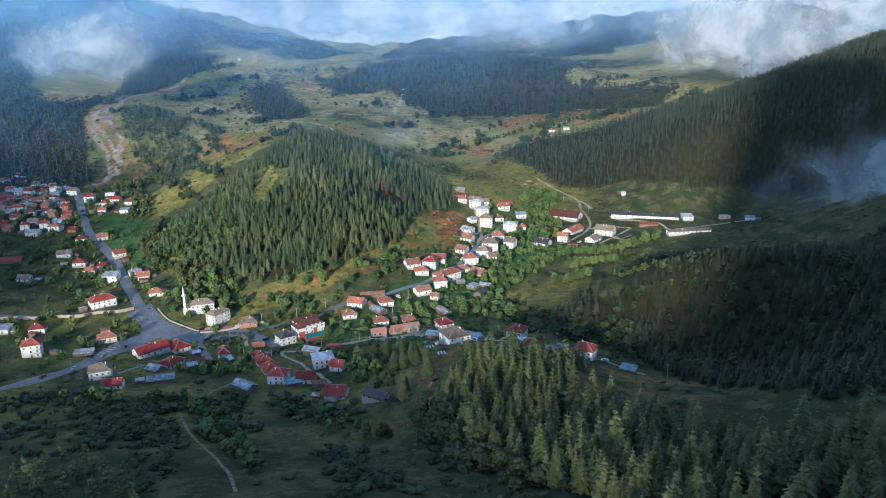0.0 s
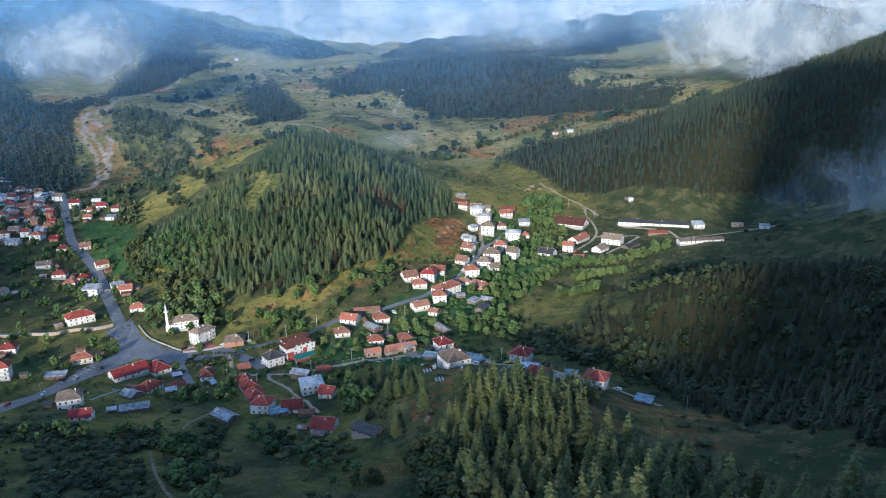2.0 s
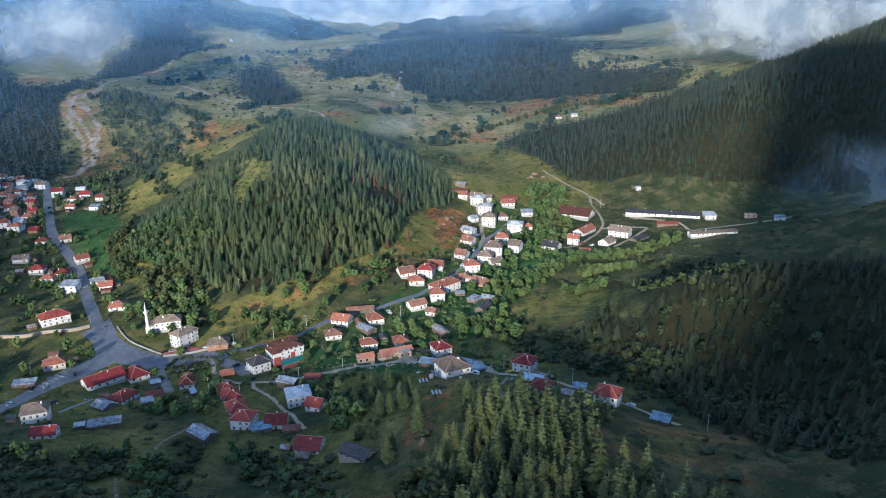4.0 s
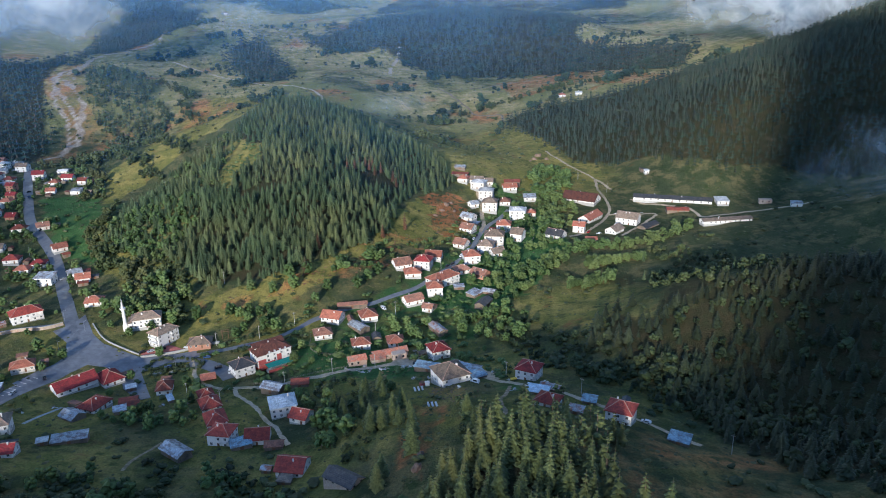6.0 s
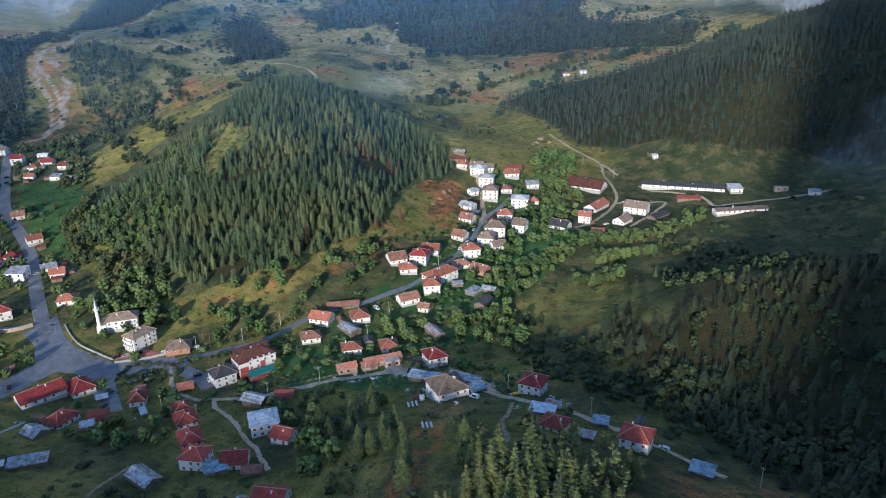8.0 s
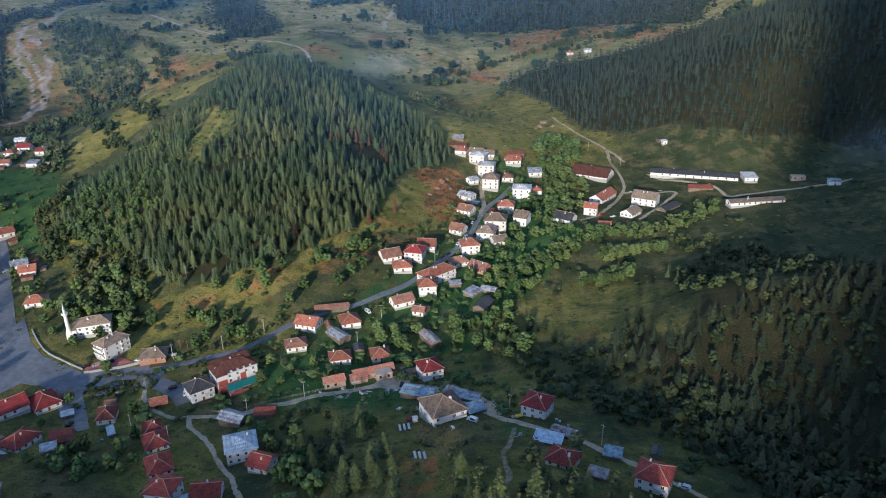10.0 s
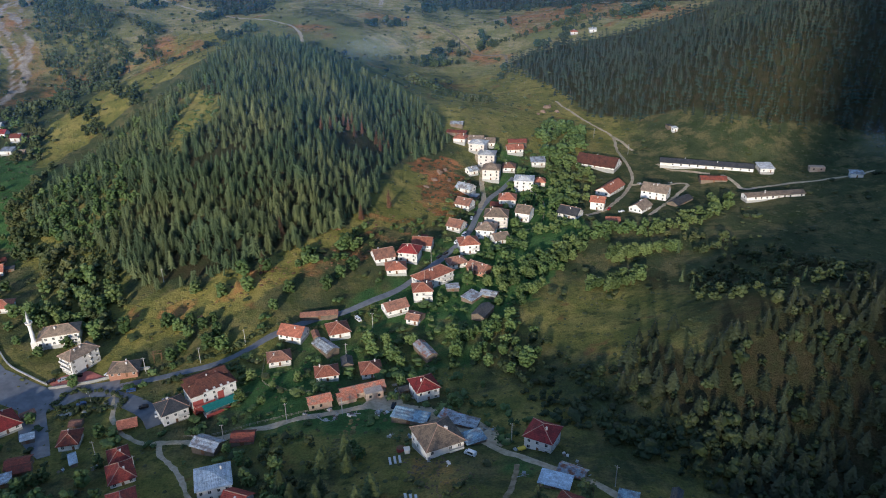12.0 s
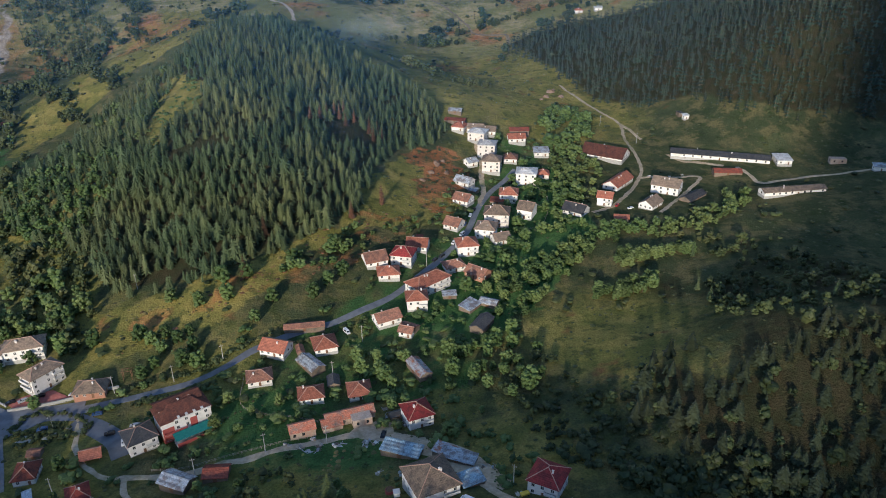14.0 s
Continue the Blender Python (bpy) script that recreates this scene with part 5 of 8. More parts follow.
house(44.8, 794, -15, 12.6, 8, 1, "gable", "greybrown", "white")
house(54.8, 793.1, -10, 11.5, 8, 1, "gable", "greybrown", "white")
house(29.6, 815.8, -10, 10.3, 6.9, 0, "gable", "metal", "shed")
house(29.2, 802.4, -15, 16.1, 5.8, 0, "gable", "redbrown", "shed")
house(-547.5, 2162.7, 0, 9, 7, 1, "gable", "greybrown", "cream")
house(205.7, 1140.3, 0, 9, 7, 1, "gable", "white", "white")
house(183.7, 1144.8, 0, 9, 7, 1, "hip", "tile", "white")
house(-501.6, 860.7, 10, 10, 8, 1, "gable", "tile", "white")
house(-478.9, 857.4, 0, 10, 8, 1, "hip", "tile", "white")
house(-442.2, 762.1, 0, 10, 8, 1, "gable", "redbrown", "white")
house(-453.2, 849.3, 0, 9, 7, 1, "gable", "tile", "white")
house(-547, 960.2, 0, 9, 7, 1, "gable", "tile", "white")
house(-504.2, 925, 0, 9, 8, 1, "gable", "oldtile", "white")
house(-17.7, 482, 20, 8, 6, 1, "none", "white", "ruin")
house(224.3, 762, -17.4, 69.2, 11, 1, "gable", "black", "white")
house(-193.8, 462.2, 45.9, 21.4, 11, 1, "gable", "darkred", "white")
house(-178.9, 471.8, 44.5, 12.1, 13, 1, "hip", "darkred", "white")
house(-171.7, 437.6, 67.2, 13.6, 10, 1, "hip", "red", "white")
house(247.3, 691, 7.8, 43, 8, 1, "gable", "greybrown", "white")
house(-147.5, 472.8, 6, 4.9, 4.5, 0, "gable", "oldtile", "shed")
house(-32.3, 508.8, 102, 7, 5, 0, "gable", "black", "shed")
house(-50.1, 529.4, 108, 6.4, 3.1, 0, "gable", "oldtile", "shed")
house(-3.1, 484.9, 22, 6.3, 3.6, 0, "gable", "black", "shed")
house(89.4, 394.1, 66, 5, 3.1, 0, "gable", "black", "shed")
house(3.7, 634.5, 80, 4.1, 3.6, 0, "mono", "redbrown", "shed")
house(20, 576.9, 6, 7, 4.5, 0, "mono", "metal", "shed")
house(214.2, 831.9, 100, 5.9, 4.1, 0, "mono", "black", "shed")
house(321.1, 722.9, 80, 6.7, 4.1, 0, "mono", "oldtile", "shed")
house(-268.6, 527.8, 38, 4.9, 4.1, 0, "mono", "rust", "shed")
house(-281.3, 479.2, 105, 5.3, 4.1, 0, "mono", "oldtile", "shed")
house(-254.2, 453.2, 110, 4.5, 3.9, 0, "mono", "greybrown", "shed")
house(-270.2, 459.7, 110, 4.5, 3.5, 0, "gable", "oldtile", "shed")
house(-221.1, 484.6, 25, 4.6, 3.7, 0, "mono", "oldtile", "shed")
house(-235.8, 489.6, 25, 5.6, 3.5, 0, "mono", "oldtile", "shed")
house(-211.7, 400.2, 110, 4.8, 4, 0, "mono", "black", "shed")
house(-183.3, 383, 8, 6.7, 3.4, 0, "mono", "black", "shed")
house(-296.4, 485.2, 0, 4.9, 3.8, 0, "mono", "rust", "shed")
house(-313.9, 487.2, 0, 5.6, 4, 0, "gable", "oldtile", "shed")
house(-335.6, 639.6, 10, 5.4, 4.5, 0, "gable", "rust", "shed")
house(-312.1, 642.8, 100, 6.9, 4, 0, "gable", "oldtile", "shed")
house(-317.9, 627.9, 95, 4.8, 4.3, 0, "mono", "redbrown", "shed")
house(-333.9, 661.9, 100, 4.3, 3.2, 0, "gable", "redbrown", "shed")
house(-284.9, 650.3, 40, 5.3, 4.1, 0, "gable", "redbrown", "shed")
house(-315.8, 704, 120, 6.1, 3.9, 0, "mono", "black", "shed")
house(-387.6, 745.4, 0, 5.7, 3.2, 0, "gable", "oldtile", "shed")
house(-388.3, 721.2, 0, 4.2, 3.7, 0, "mono", "oldtile", "shed")
house(-256.6, 619.6, 35, 6.6, 3.8, 0, "mono", "redbrown", "shed")
house(-244.1, 607.1, 20, 5.2, 3.1, 0, "mono", "black", "shed")
house(-248, 596, 20, 6.8, 3.2, 0, "mono", "redbrown", "shed")
house(-469.7, 891.9, 0, 4.7, 4, 0, "gable", "metal", "shed")
house(-481.4, 904.7, 0, 6.4, 3.2, 0, "mono", "black", "shed")
house(-452.3, 893.9, 0, 5.9, 3, 0, "mono", "metal", "shed")
house(-459.4, 808.3, 100, 5.3, 4.1, 0, "mono", "metal", "shed")
house(-437.1, 842.3, 0, 6.2, 3.1, 0, "mono", "metal", "shed")
house(-437, 862, 0, 4.7, 3.4, 0, "mono", "greybrown", "shed")
house(-408.9, 775.9, 0, 4.4, 3.6, 0, "gable", "metal", "shed")
house(-416.3, 721.2, 0, 4.4, 3.9, 0, "mono", "greybrown", "shed")
house(-388.3, 835.6, 90, 6.6, 4, 0, "mono", "metal", "shed")
house(-371.3, 801.5, 100, 5.7, 4.4, 0, "mono", "oldtile", "shed")
house(-383.8, 808.8, 10, 5.8, 4.1, 0, "gable", "greybrown", "shed")
house(-371, 834.5, 90, 4.2, 4.2, 0, "gable", "rust", "shed")
house(-333.4, 805.3, 0, 5.3, 4, 0, "gable", "greybrown", "shed")
house(-355, 807.2, 90, 4.8, 4.4, 0, "mono", "redbrown", "shed")
house(-350.4, 838.7, 0, 4.5, 3.5, 0, "gable", "metal", "shed")
house(-341.4, 830.9, 90, 5.8, 3.7, 0, "gable", "redbrown", "shed")
house(-386.9, 877.1, 10, 6.4, 4.1, 0, "mono", "black", "shed")
house(-385.9, 859.1, 10, 4.9, 4.4, 0, "gable", "black", "shed")
house(-56.4, 351.8, -10, 5.5, 3.8, 0, "mono", "greybrown", "shed")
house(-66.2, 362.8, -10, 4.1, 3.2, 0, "gable", "rust", "shed")
house(-341.8, 604.3, 0, 4.7, 4.1, 0, "mono", "rust", "shed")
house(-354.7, 613.8, 90, 4.4, 4.1, 0, "mono", "redbrown", "shed")
house(-475.8, 806.8, 90, 6.4, 3.7, 0, "gable", "metal", "shed")
house(-484, 799.2, 0, 4.6, 3.7, 0, "gable", "rust", "shed")
house(-512.1, 898.4, 90, 5.2, 3.9, 0, "mono", "oldtile", "shed")
house(-523.1, 908.5, 90, 4.5, 3.3, 0, "mono", "rust", "shed")
house(-500.6, 907.1, 5, 6.2, 3.9, 0, "gable", "metal", "shed")
house(-489.9, 892.8, 95, 6.2, 4.4, 0, "gable", "black", "shed")
house(-555.8, 934.3, 90, 5.2, 4.5, 0, "gable", "metal", "shed")
house(-514, 929.8, 90, 4.4, 3.9, 0, "gable", "redbrown", "shed")
house(-525.1, 939.5, 90, 4.6, 3.8, 0, "mono", "oldtile", "shed")
house(-464.1, 843.3, 90, 4.4, 3.1, 0, "mono", "black", "shed")
house(-430, 794, 100, 4.7, 4.2, 0, "mono", "metal", "shed")
house(-440.1, 804.5, 10, 6.3, 3.2, 0, "gable", "rust", "shed")
house(-504.3, 839.4, 90, 4.4, 4, 0, "mono", "oldtile", "shed")
house(-494.1, 853.4, 90, 4.2, 3.5, 0, "gable", "rust", "shed")
house(-422, 768.1, 100, 6.1, 4.2, 0, "gable", "greybrown", "shed")
house(-418.7, 746.7, 10, 6.2, 3.6, 0, "mono", "redbrown", "shed")
house(-512, 859.3, 10, 6.8, 4.3, 0, "mono", "greybrown", "shed")
house(-489.8, 857.2, 0, 6.1, 3.7, 0, "mono", "metal", "shed")
house(-442.8, 774.2, 0, 6.4, 3.4, 0, "mono", "black", "shed")
house(-537, 958.3, 0, 6.8, 3.4, 0, "gable", "rust", "shed")
house(-504.4, 914.4, 0, 5.3, 3.4, 0, "gable", "metal", "shed")
house(-172.4, 479.9, 44.5, 5.7, 3.6, 0, "gable", "oldtile", "shed")
house(-183.3, 440.3, 157.2, 5.8, 3.2, 0, "mono", "oldtile", "shed")
house(-463.2, 826, -6, 9.7, 8.3, 1, "hip", "metal", "cream")
house(-504.4, 883.5, 17, 9.4, 7.9, 2, "gable", "metal", "white")
house(-432.2, 727.3, 2, 9.3, 7.5, 1, "hip", "oldtile", "brick")
house(-469.1, 783.3, 10, 9.7, 7.7, 2, "gable", "greybrown", "brick")
house(-490.3, 881.8, -14, 10.3, 7.7, 2, "hip", "redbrown", "white")
house(-454.8, 740, -7, 9.4, 7.1, 1, "hip", "oldtile", "cream")
house(-403.3, 795.6, -5, 9.9, 6.7, 1, "gable", "darkred", "brick")
house(-444.3, 831.5, 14, 8.6, 8.5, 2, "hip", "oldtile", "brick")
house(-452.7, 863.9, -10, 8.5, 6.6, 2, "hip", "redbrown", "cream")
house(-491.5, 822, -4, 8.9, 7.6, 2, "hip", "oldtile", "brick")
house(-365.8, 725.6, -1, 8.8, 8.1, 1, "gable", "darkred", "brick")
house(-437.7, 816.7, -14, 10.1, 6.7, 2, "gable", "oldtile", "brick")
house(-442.8, 791.6, 14, 10.5, 7.8, 1, "hip", "redbrown", "white")
house(-460.5, 885.2, 9, 8.2, 7.1, 1, "gable", "metal", "white")
house(-446.6, 725.6, -15, 10.7, 6.8, 1, "gable", "darkred", "cream")
house(-488.4, 868.4, 19, 10.2, 8, 1, "hip", "darkred", "brick")
house(-471.8, 836.6, 11, 9.8, 6.7, 1, "hip", "greybrown", "white")
house(-477, 763.3, 8, 10, 8.3, 1, "hip", "darkred", "cream")
house(-418, 732.2, 20, 8.3, 6.6, 2, "hip", "redbrown", "white")
house(-417, 788.1, -0, 8.3, 7.4, 2, "gable", "greybrown", "brick")
house(-482.6, 782.1, 6, 11, 7.2, 1, "hip", "oldtile", "brick")
house(-395.7, 755.9, -0, 9.3, 8.3, 1, "gable", "metal", "cream")
house(-416.2, 819.9, -12, 9.1, 7.1, 2, "gable", "darkred", "brick")
house(-499.2, 800.5, 6, 9.2, 7.5, 1, "hip", "redbrown", "cream")
house(-490.3, 843.6, -2, 10.5, 7.4, 1, "hip", "darkred", "brick")
house(-457.3, 778.7, 9, 11, 6.7, 1, "gable", "metal", "brick")
house(-462.1, 918.5, -6, 8.9, 7.6, 1, "gable", "metal", "white")
house(-425.5, 833.5, 2, 10.6, 6.8, 1, "gable", "metal", "cream")
house(-452.9, 817.4, -6, 10.4, 6.7, 1, "gable", "oldtile", "brick")
house(-441.7, 738.5, -2, 10.2, 7, 1, "gable", "darkred", "brick")
house(-403.9, 744, 6, 8.9, 6.9, 2, "gable", "redbrown", "white")
house(-490.4, 919.6, -7, 10.5, 6.6, 1, "hip", "metal", "brick")
house(-467.3, 873.2, -2, 9.5, 8.1, 1, "hip", "oldtile", "brick")
house(-515.5, 873.5, 15, 9.5, 6.6, 1, "gable", "oldtile", "brick")
house(-477.7, 915.4, 1, 8.6, 8.1, 2, "gable", "oldtile", "brick")
house(-92.6, 391.9, -10, 11, 9, 2, "hip", "red", "white")
house(39, 709.1, -35, 6, 5, 0, "mono", "metal", "shed")
house(54.2, 696.3, -8, 9, 6, 0, "mono", "redbrown", "shed")
house(-1, 544.1, -20, 7, 5, 1, "gable", "oldtile", "white")
house(-171.4, 387.8, 20, 4.5, 3.5, 0, "mono", "white", "shed")
house(-153.9, 439.1, 20, 8, 5, 0, "gable", "redbrown", "shed")
house(18.7, 452.4, -30, 14, 5, 0, "mono", "rust", "shed")
house(-135.6, 444.5, -60, 7, 2.6, 0, "mono", "bluewhite", "shed")
# ---- trees ----
def tree_mesh(verts, faces, kinds, name, mats, tint):
    """A mesh from arrays of triangles, with a tint for each vertex."""
    mesh = bpy.data.meshes.new(name)
    mesh.vertices.add(len(verts))
    mesh.vertices.foreach_set("co", np.asarray(verts, np.float32).ravel())
    mesh.loops.add(faces.size)
    mesh.loops.foreach_set("vertex_index", faces.ravel().astype(np.int32))
    mesh.polygons.add(len(faces))
    mesh.polygons.foreach_set("loop_start", np.arange(0, faces.size, 3, dtype=np.int32))
    mesh.polygons.foreach_set("material_index", kinds.astype(np.int32))
    for m in mats:
        mesh.materials.append(m)
    mesh.update(calc_edges=True)
    mesh.polygons.foreach_set("use_smooth", np.zeros(len(faces), bool))
    mesh.attributes.new("tint", "FLOAT", "POINT").data.foreach_set("value", np.asarray(tint, np.float32))
    return mesh


class Shape:
    def __init__(self):
        self.v, self.f, self.k = [], [], []

    def add(self, verts, faces, kind=0):
        n = len(self.v)
        self.v += [tuple(p) for p in verts]
        self.f += [tuple(i + n for i in f) for f in faces]
        self.k += [kind] * len(faces)

    def arrays(self):
        return np.array(self.v, float), np.array(self.f, int), np.array(self.k, int)


def trunk(shape, r, h, sides=5):
    ring = [(r * math.cos(6.283 * i / sides), r * math.sin(6.283 * i / sides), -0.04) for i in range(sides)]
    shape.add(ring + [(0, 0, h)], [(i, (i + 1) % sides, sides) for i in range(sides)], 1)


def conifer(seed, tiers, blades, spread=0.16, start=0.12, ragged=0.45):
    """A spruce of height 1: whorls of drooping pointed boughs round a tapering trunk."""
    rng, shape = random.Random(seed), Shape()
    trunk(shape, 0.022, 0.95)
    for k in range(tiers):
        t = k / (tiers - 1)
        z = start + (0.93 - start) * t
        r = (spread * (1 - t) ** 0.58 + 0.012) * rng.uniform(0.85, 1.15)
        twist = rng.uniform(0, 6.283)
        top = z + 0.6 * r + 0.05
        verts, faces = [(0, 0, top)], []
        for i in range(blades):
            a = twist + 6.283 * i / blades
            rr = r * rng.uniform(1 - ragged, 1 + ragged * 0.6)
            droop = rr * rng.uniform(0.1, 0.5)
            verts.append((rr * math.cos(a), rr * math.sin(a), z - droop))
            b = a + 3.1416 / blades
            verts.append((0.5 * r * math.cos(b), 0.5 * r * math.sin(b), z + 0.1 * r))
        n = 2 * blades
        for i in range(n):
            faces.append((0, 1 + i, 1 + (i + 1) % n))
        shape.add(verts, faces)
    shape.add([(-0.008, 0, 0.93), (0.008, 0, 0.93), (0, 0.008, 0.93), (0, 0, 1.0)], [(0, 1, 3), (1, 2, 3), (2, 0, 3)])
    return shape.arrays()


def near_conifer(seed, tiers=11, blades=7):
    """A spruce seen nearer: each bough is a bent, feathered blade."""
    rng, shape = random.Random(seed), Shape()
    trunk(shape, 0.017, 0.97, 6)
    for k in range(tiers):
        t = k / (tiers - 1)
        z0 = 0.1 + 0.84 * t
        r = (0.17 * (1 - t) ** 0.8 + 0.014) * rng.uniform(0.85, 1.1)
        twist = rng.uniform(0, 6.283)
        for i in range(blades):
            a = twist + 6.283 * i / blades + rng.uniform(-0.2, 0.2)
            rr, z = r * rng.uniform(0.65, 1.15), z0 + rng.uniform(-0.02, 0.02)
            c, s = math.cos(a), math.sin(a)
            w = rr * rng.uniform(0.32, 0.5)
            tip = z - rr * rng.uniform(0.1, 0.45)
            mid = z - rr * 0.02
            verts = [(0, 0, z + 0.3 * rr), (0.55 * rr * c - w * s, 0.55 * rr * s + w * c, mid - 0.12 * rr), (rr * c, rr * s, tip),
                     (0.55 * rr * c + w * s, 0.55 * rr * s - w * c, mid - 0.12 * rr), (0.6 * rr * c, 0.6 * rr * s, mid + 0.05 * rr)]
            shape.add(verts, [(0, 1, 4), (0, 4, 3), (1, 2, 4), (4, 2, 3)])
    return shape.arrays()


def pine(seed):
    """A pine of height 1: a bare stem below uneven needle clumps."""
    rng, shape = random.Random(seed), Shape()
    trunk(shape, 0.02, 0.9)
    for k in range(7):
        t = k / 6
        z, r = 0.25 + 0.68 * t, 0.18 * (1 - t) ** 0.7 + 0.027
        for _ in range(2):
            a, off = rng.uniform(0, 6.283), r * rng.uniform(0.4, 0.9)
            clump(shape, rng, (off * math.cos(a), off * math.sin(a), z), r * 0.62, 0.6, 1)
    return shape.arrays()


_t = (1 + 5 ** 0.5) / 2
ICO_V = [Vector(v).normalized() for v in ((-1, _t, 0), (1, _t, 0), (-1, -_t, 0), (1, -_t, 0), (0, -1, _t), (0, 1, _t), (0, -1, -_t), (0, 1, -_t), (_t, 0, -1), (_t, 0, 1), (-_t, 0, -1), (-_t, 0, 1))]
ICO_F = [(0, 11, 5), (0, 5, 1), (0, 1, 7), (0, 7, 10), (0, 10, 11), (1, 5, 9), (5, 11, 4), (11, 10, 2), (10, 7, 6), (7, 1, 8), (3, 9, 4), (3, 4, 2), (3, 2, 6), (3, 6, 8), (3, 8, 9), (4, 9, 5), (2, 4, 11), (6, 2, 10), (8, 6, 7), (9, 8, 1)]


def clump(shape, rng, centre, radius, flat, leaves):
    """An uneven tuft of leaves: a jagged core and small loose sprays round it."""
    turn = Euler((rng.uniform(0, 6), rng.uniform(0, 6), rng.uniform(0, 6))).to_matrix()
    verts = []
    for v in ICO_V:
        d = turn @ v * radius * rng.uniform(0.6, 1.12)
        verts.append((centre[0] + d.x, centre[1] + d.y, centre[2] + d.z * flat))
    shape.add(verts, ICO_F)
    for _ in range(leaves):
        d = Vector((rng.gauss(0, 1), rng.gauss(0, 1), rng.gauss(0.25, 0.8))).normalized()
        p = Vector(centre) + Vector((d.x, d.y, d.z * flat)) * radius * rng.uniform(0.78, 1.3)
        s = radius * rng.uniform(0.2, 0.38)
        u = (Vector((rng.gauss(0, 1), rng.gauss(0, 1), rng.gauss(0, 1))) + d).normalized() * s
        w = u.cross(d + Vector((0.01, 0.02, 0.03))).normalized() * s * 0.8
        shape.add([p - u * 0.6, p + w, p + u, p - w], [(0, 1, 2), (0, 2, 3)])


def broadleaf(seed, lobes=15, leaves=9, wide=0.36, low=0.2):
    """A leafy tree of height 1 with a forked trunk and a crown of tufts."""
    rng, shape = random.Random(seed), Shape()
    trunk(shape, 0.03, 0.6)
    for k in range(3):
        a = rng.uniform(0, 6.283)
        tip = (0.2 * math.cos(a), 0.2 * math.sin(a), rng.uniform(0.5, 0.7))
        shape.add([(-0.014, 0, 0.2), (0.014, 0.01, 0.2), (0, -0.014, 0.25), tip], [(0, 1, 3), (1, 2, 3), (2, 0, 3)], 1)
    big = 0.2 * (15 / lobes) ** 0.4
    for k in range(lobes):
        a = 2.4 * k + rng.uniform(-0.4, 0.4)
        t = (k + 0.5) / lobes
        z = low + (0.88 - low) * t
        off = wide * math.sqrt(max(0.0, 1 - ((z - 0.45) / 0.5) ** 2)) * rng.uniform(0.35, 0.85)
        clump(shape, rng, (off * math.cos(a), off * math.sin(a), z), big * rng.uniform(0.75, 1.15), 0.85, leaves)
    return shape.arrays()


def tuft(seed):
    """A low tussock of grass and weeds."""
    rng, shape = random.Random(seed), Shape()
    clump(shape, rng, (0, 0, 0.15), 0.6, 0.6, 0)
    return shape.arrays()


def bush(seed):
    rng, shape = random.Random(seed), Shape()
    for k in range(4):
        a = rng.uniform(0, 6.283)
        clump(shape, rng, (0.4 * math.cos(a), 0.4 * math.sin(a), rng.uniform(0.3, 0.6)), rng.uniform(0.34, 0.5), 0.8, 5)
    return shape.arrays()


def scrub(seed):
    rng, shape = random.Random(seed), Shape()
    for k in range(2):
        clump(shape, rng, (rng.uniform(-0.3, 0.3), rng.uniform(-0.3, 0.3), 0.4), rng.uniform(0.4, 0.55), 0.8, 2)
    return shape.arrays()


def far_conifer(seed):
    return conifer(seed, 3, 4, 0.19, 0.1, 0.2)


def grow(name, spots, shapes, tall, mats, seed, slim=(0.85, 1.15)):
    """One mesh of many trees: spots of x, y, each a turned, scaled copy of one of the shapes."""
    rng = np.random.default_rng(seed)
    spots = np.asarray(spots, float)
    n = len(spots)
    which = rng.integers(0, len(shapes), n)
    hh = rng.uniform(*tall, n) * np.clip(1 + 0.18 * rng.standard_normal(n), 0.55, 1.45)
    hh = hh * (1 + 0.22 * soft_noise(spots[:, 0], spots[:, 1], seed + 5, 60))
    ww = hh * rng.uniform(*slim, n)
    turn, tint = rng.uniform(0, 6.283, n), np.clip(rng.normal(0.5, 0.24, n) + 0.25 * soft_noise(spots[:, 0], spots[:, 1], seed + 9, 45), 0, 1)
    zz = height(spots[:, 0], spots[:, 1])
    lean = rng.normal(0, 0.03, (n, 2))
    vs, fs, ks, ts, count = [], [], [], [], 0
    for s, (v, f, k) in enumerate(shapes):
        ids = np.where(which == s)[0]
        if not len(ids):
            continue
        c, sn = np.cos(turn[ids])[:, None], np.sin(turn[ids])[:, None]
        z = v[None, :, 2] * hh[ids][:, None]
        x = (v[None, :, 0] * c - v[None, :, 1] * sn) * ww[ids][:, None] + spots[ids, 0][:, None] + lean[ids, 0][:, None] * z
        y = (v[None, :, 0] * sn + v[None, :, 1] * c) * ww[ids][:, None] + spots[ids, 1][:, None] + lean[ids, 1][:, None] * z
        vs.append(np.stack([x, y, z + zz[ids][:, None]], -1).reshape(-1, 3))
        fs.append((f[None] + (np.arange(len(ids)) * len(v))[:, None, None]).reshape(-1, 3) + count)
        ks.append(np.tile(k, len(ids)))
        ts.append(np.repeat(tint[ids], len(v)))
        count += len(ids) * len(v)
    return new(name, tree_mesh(np.concatenate(vs), np.concatenate(fs), np.concatenate(ks), name, mats, np.concatenate(ts)))


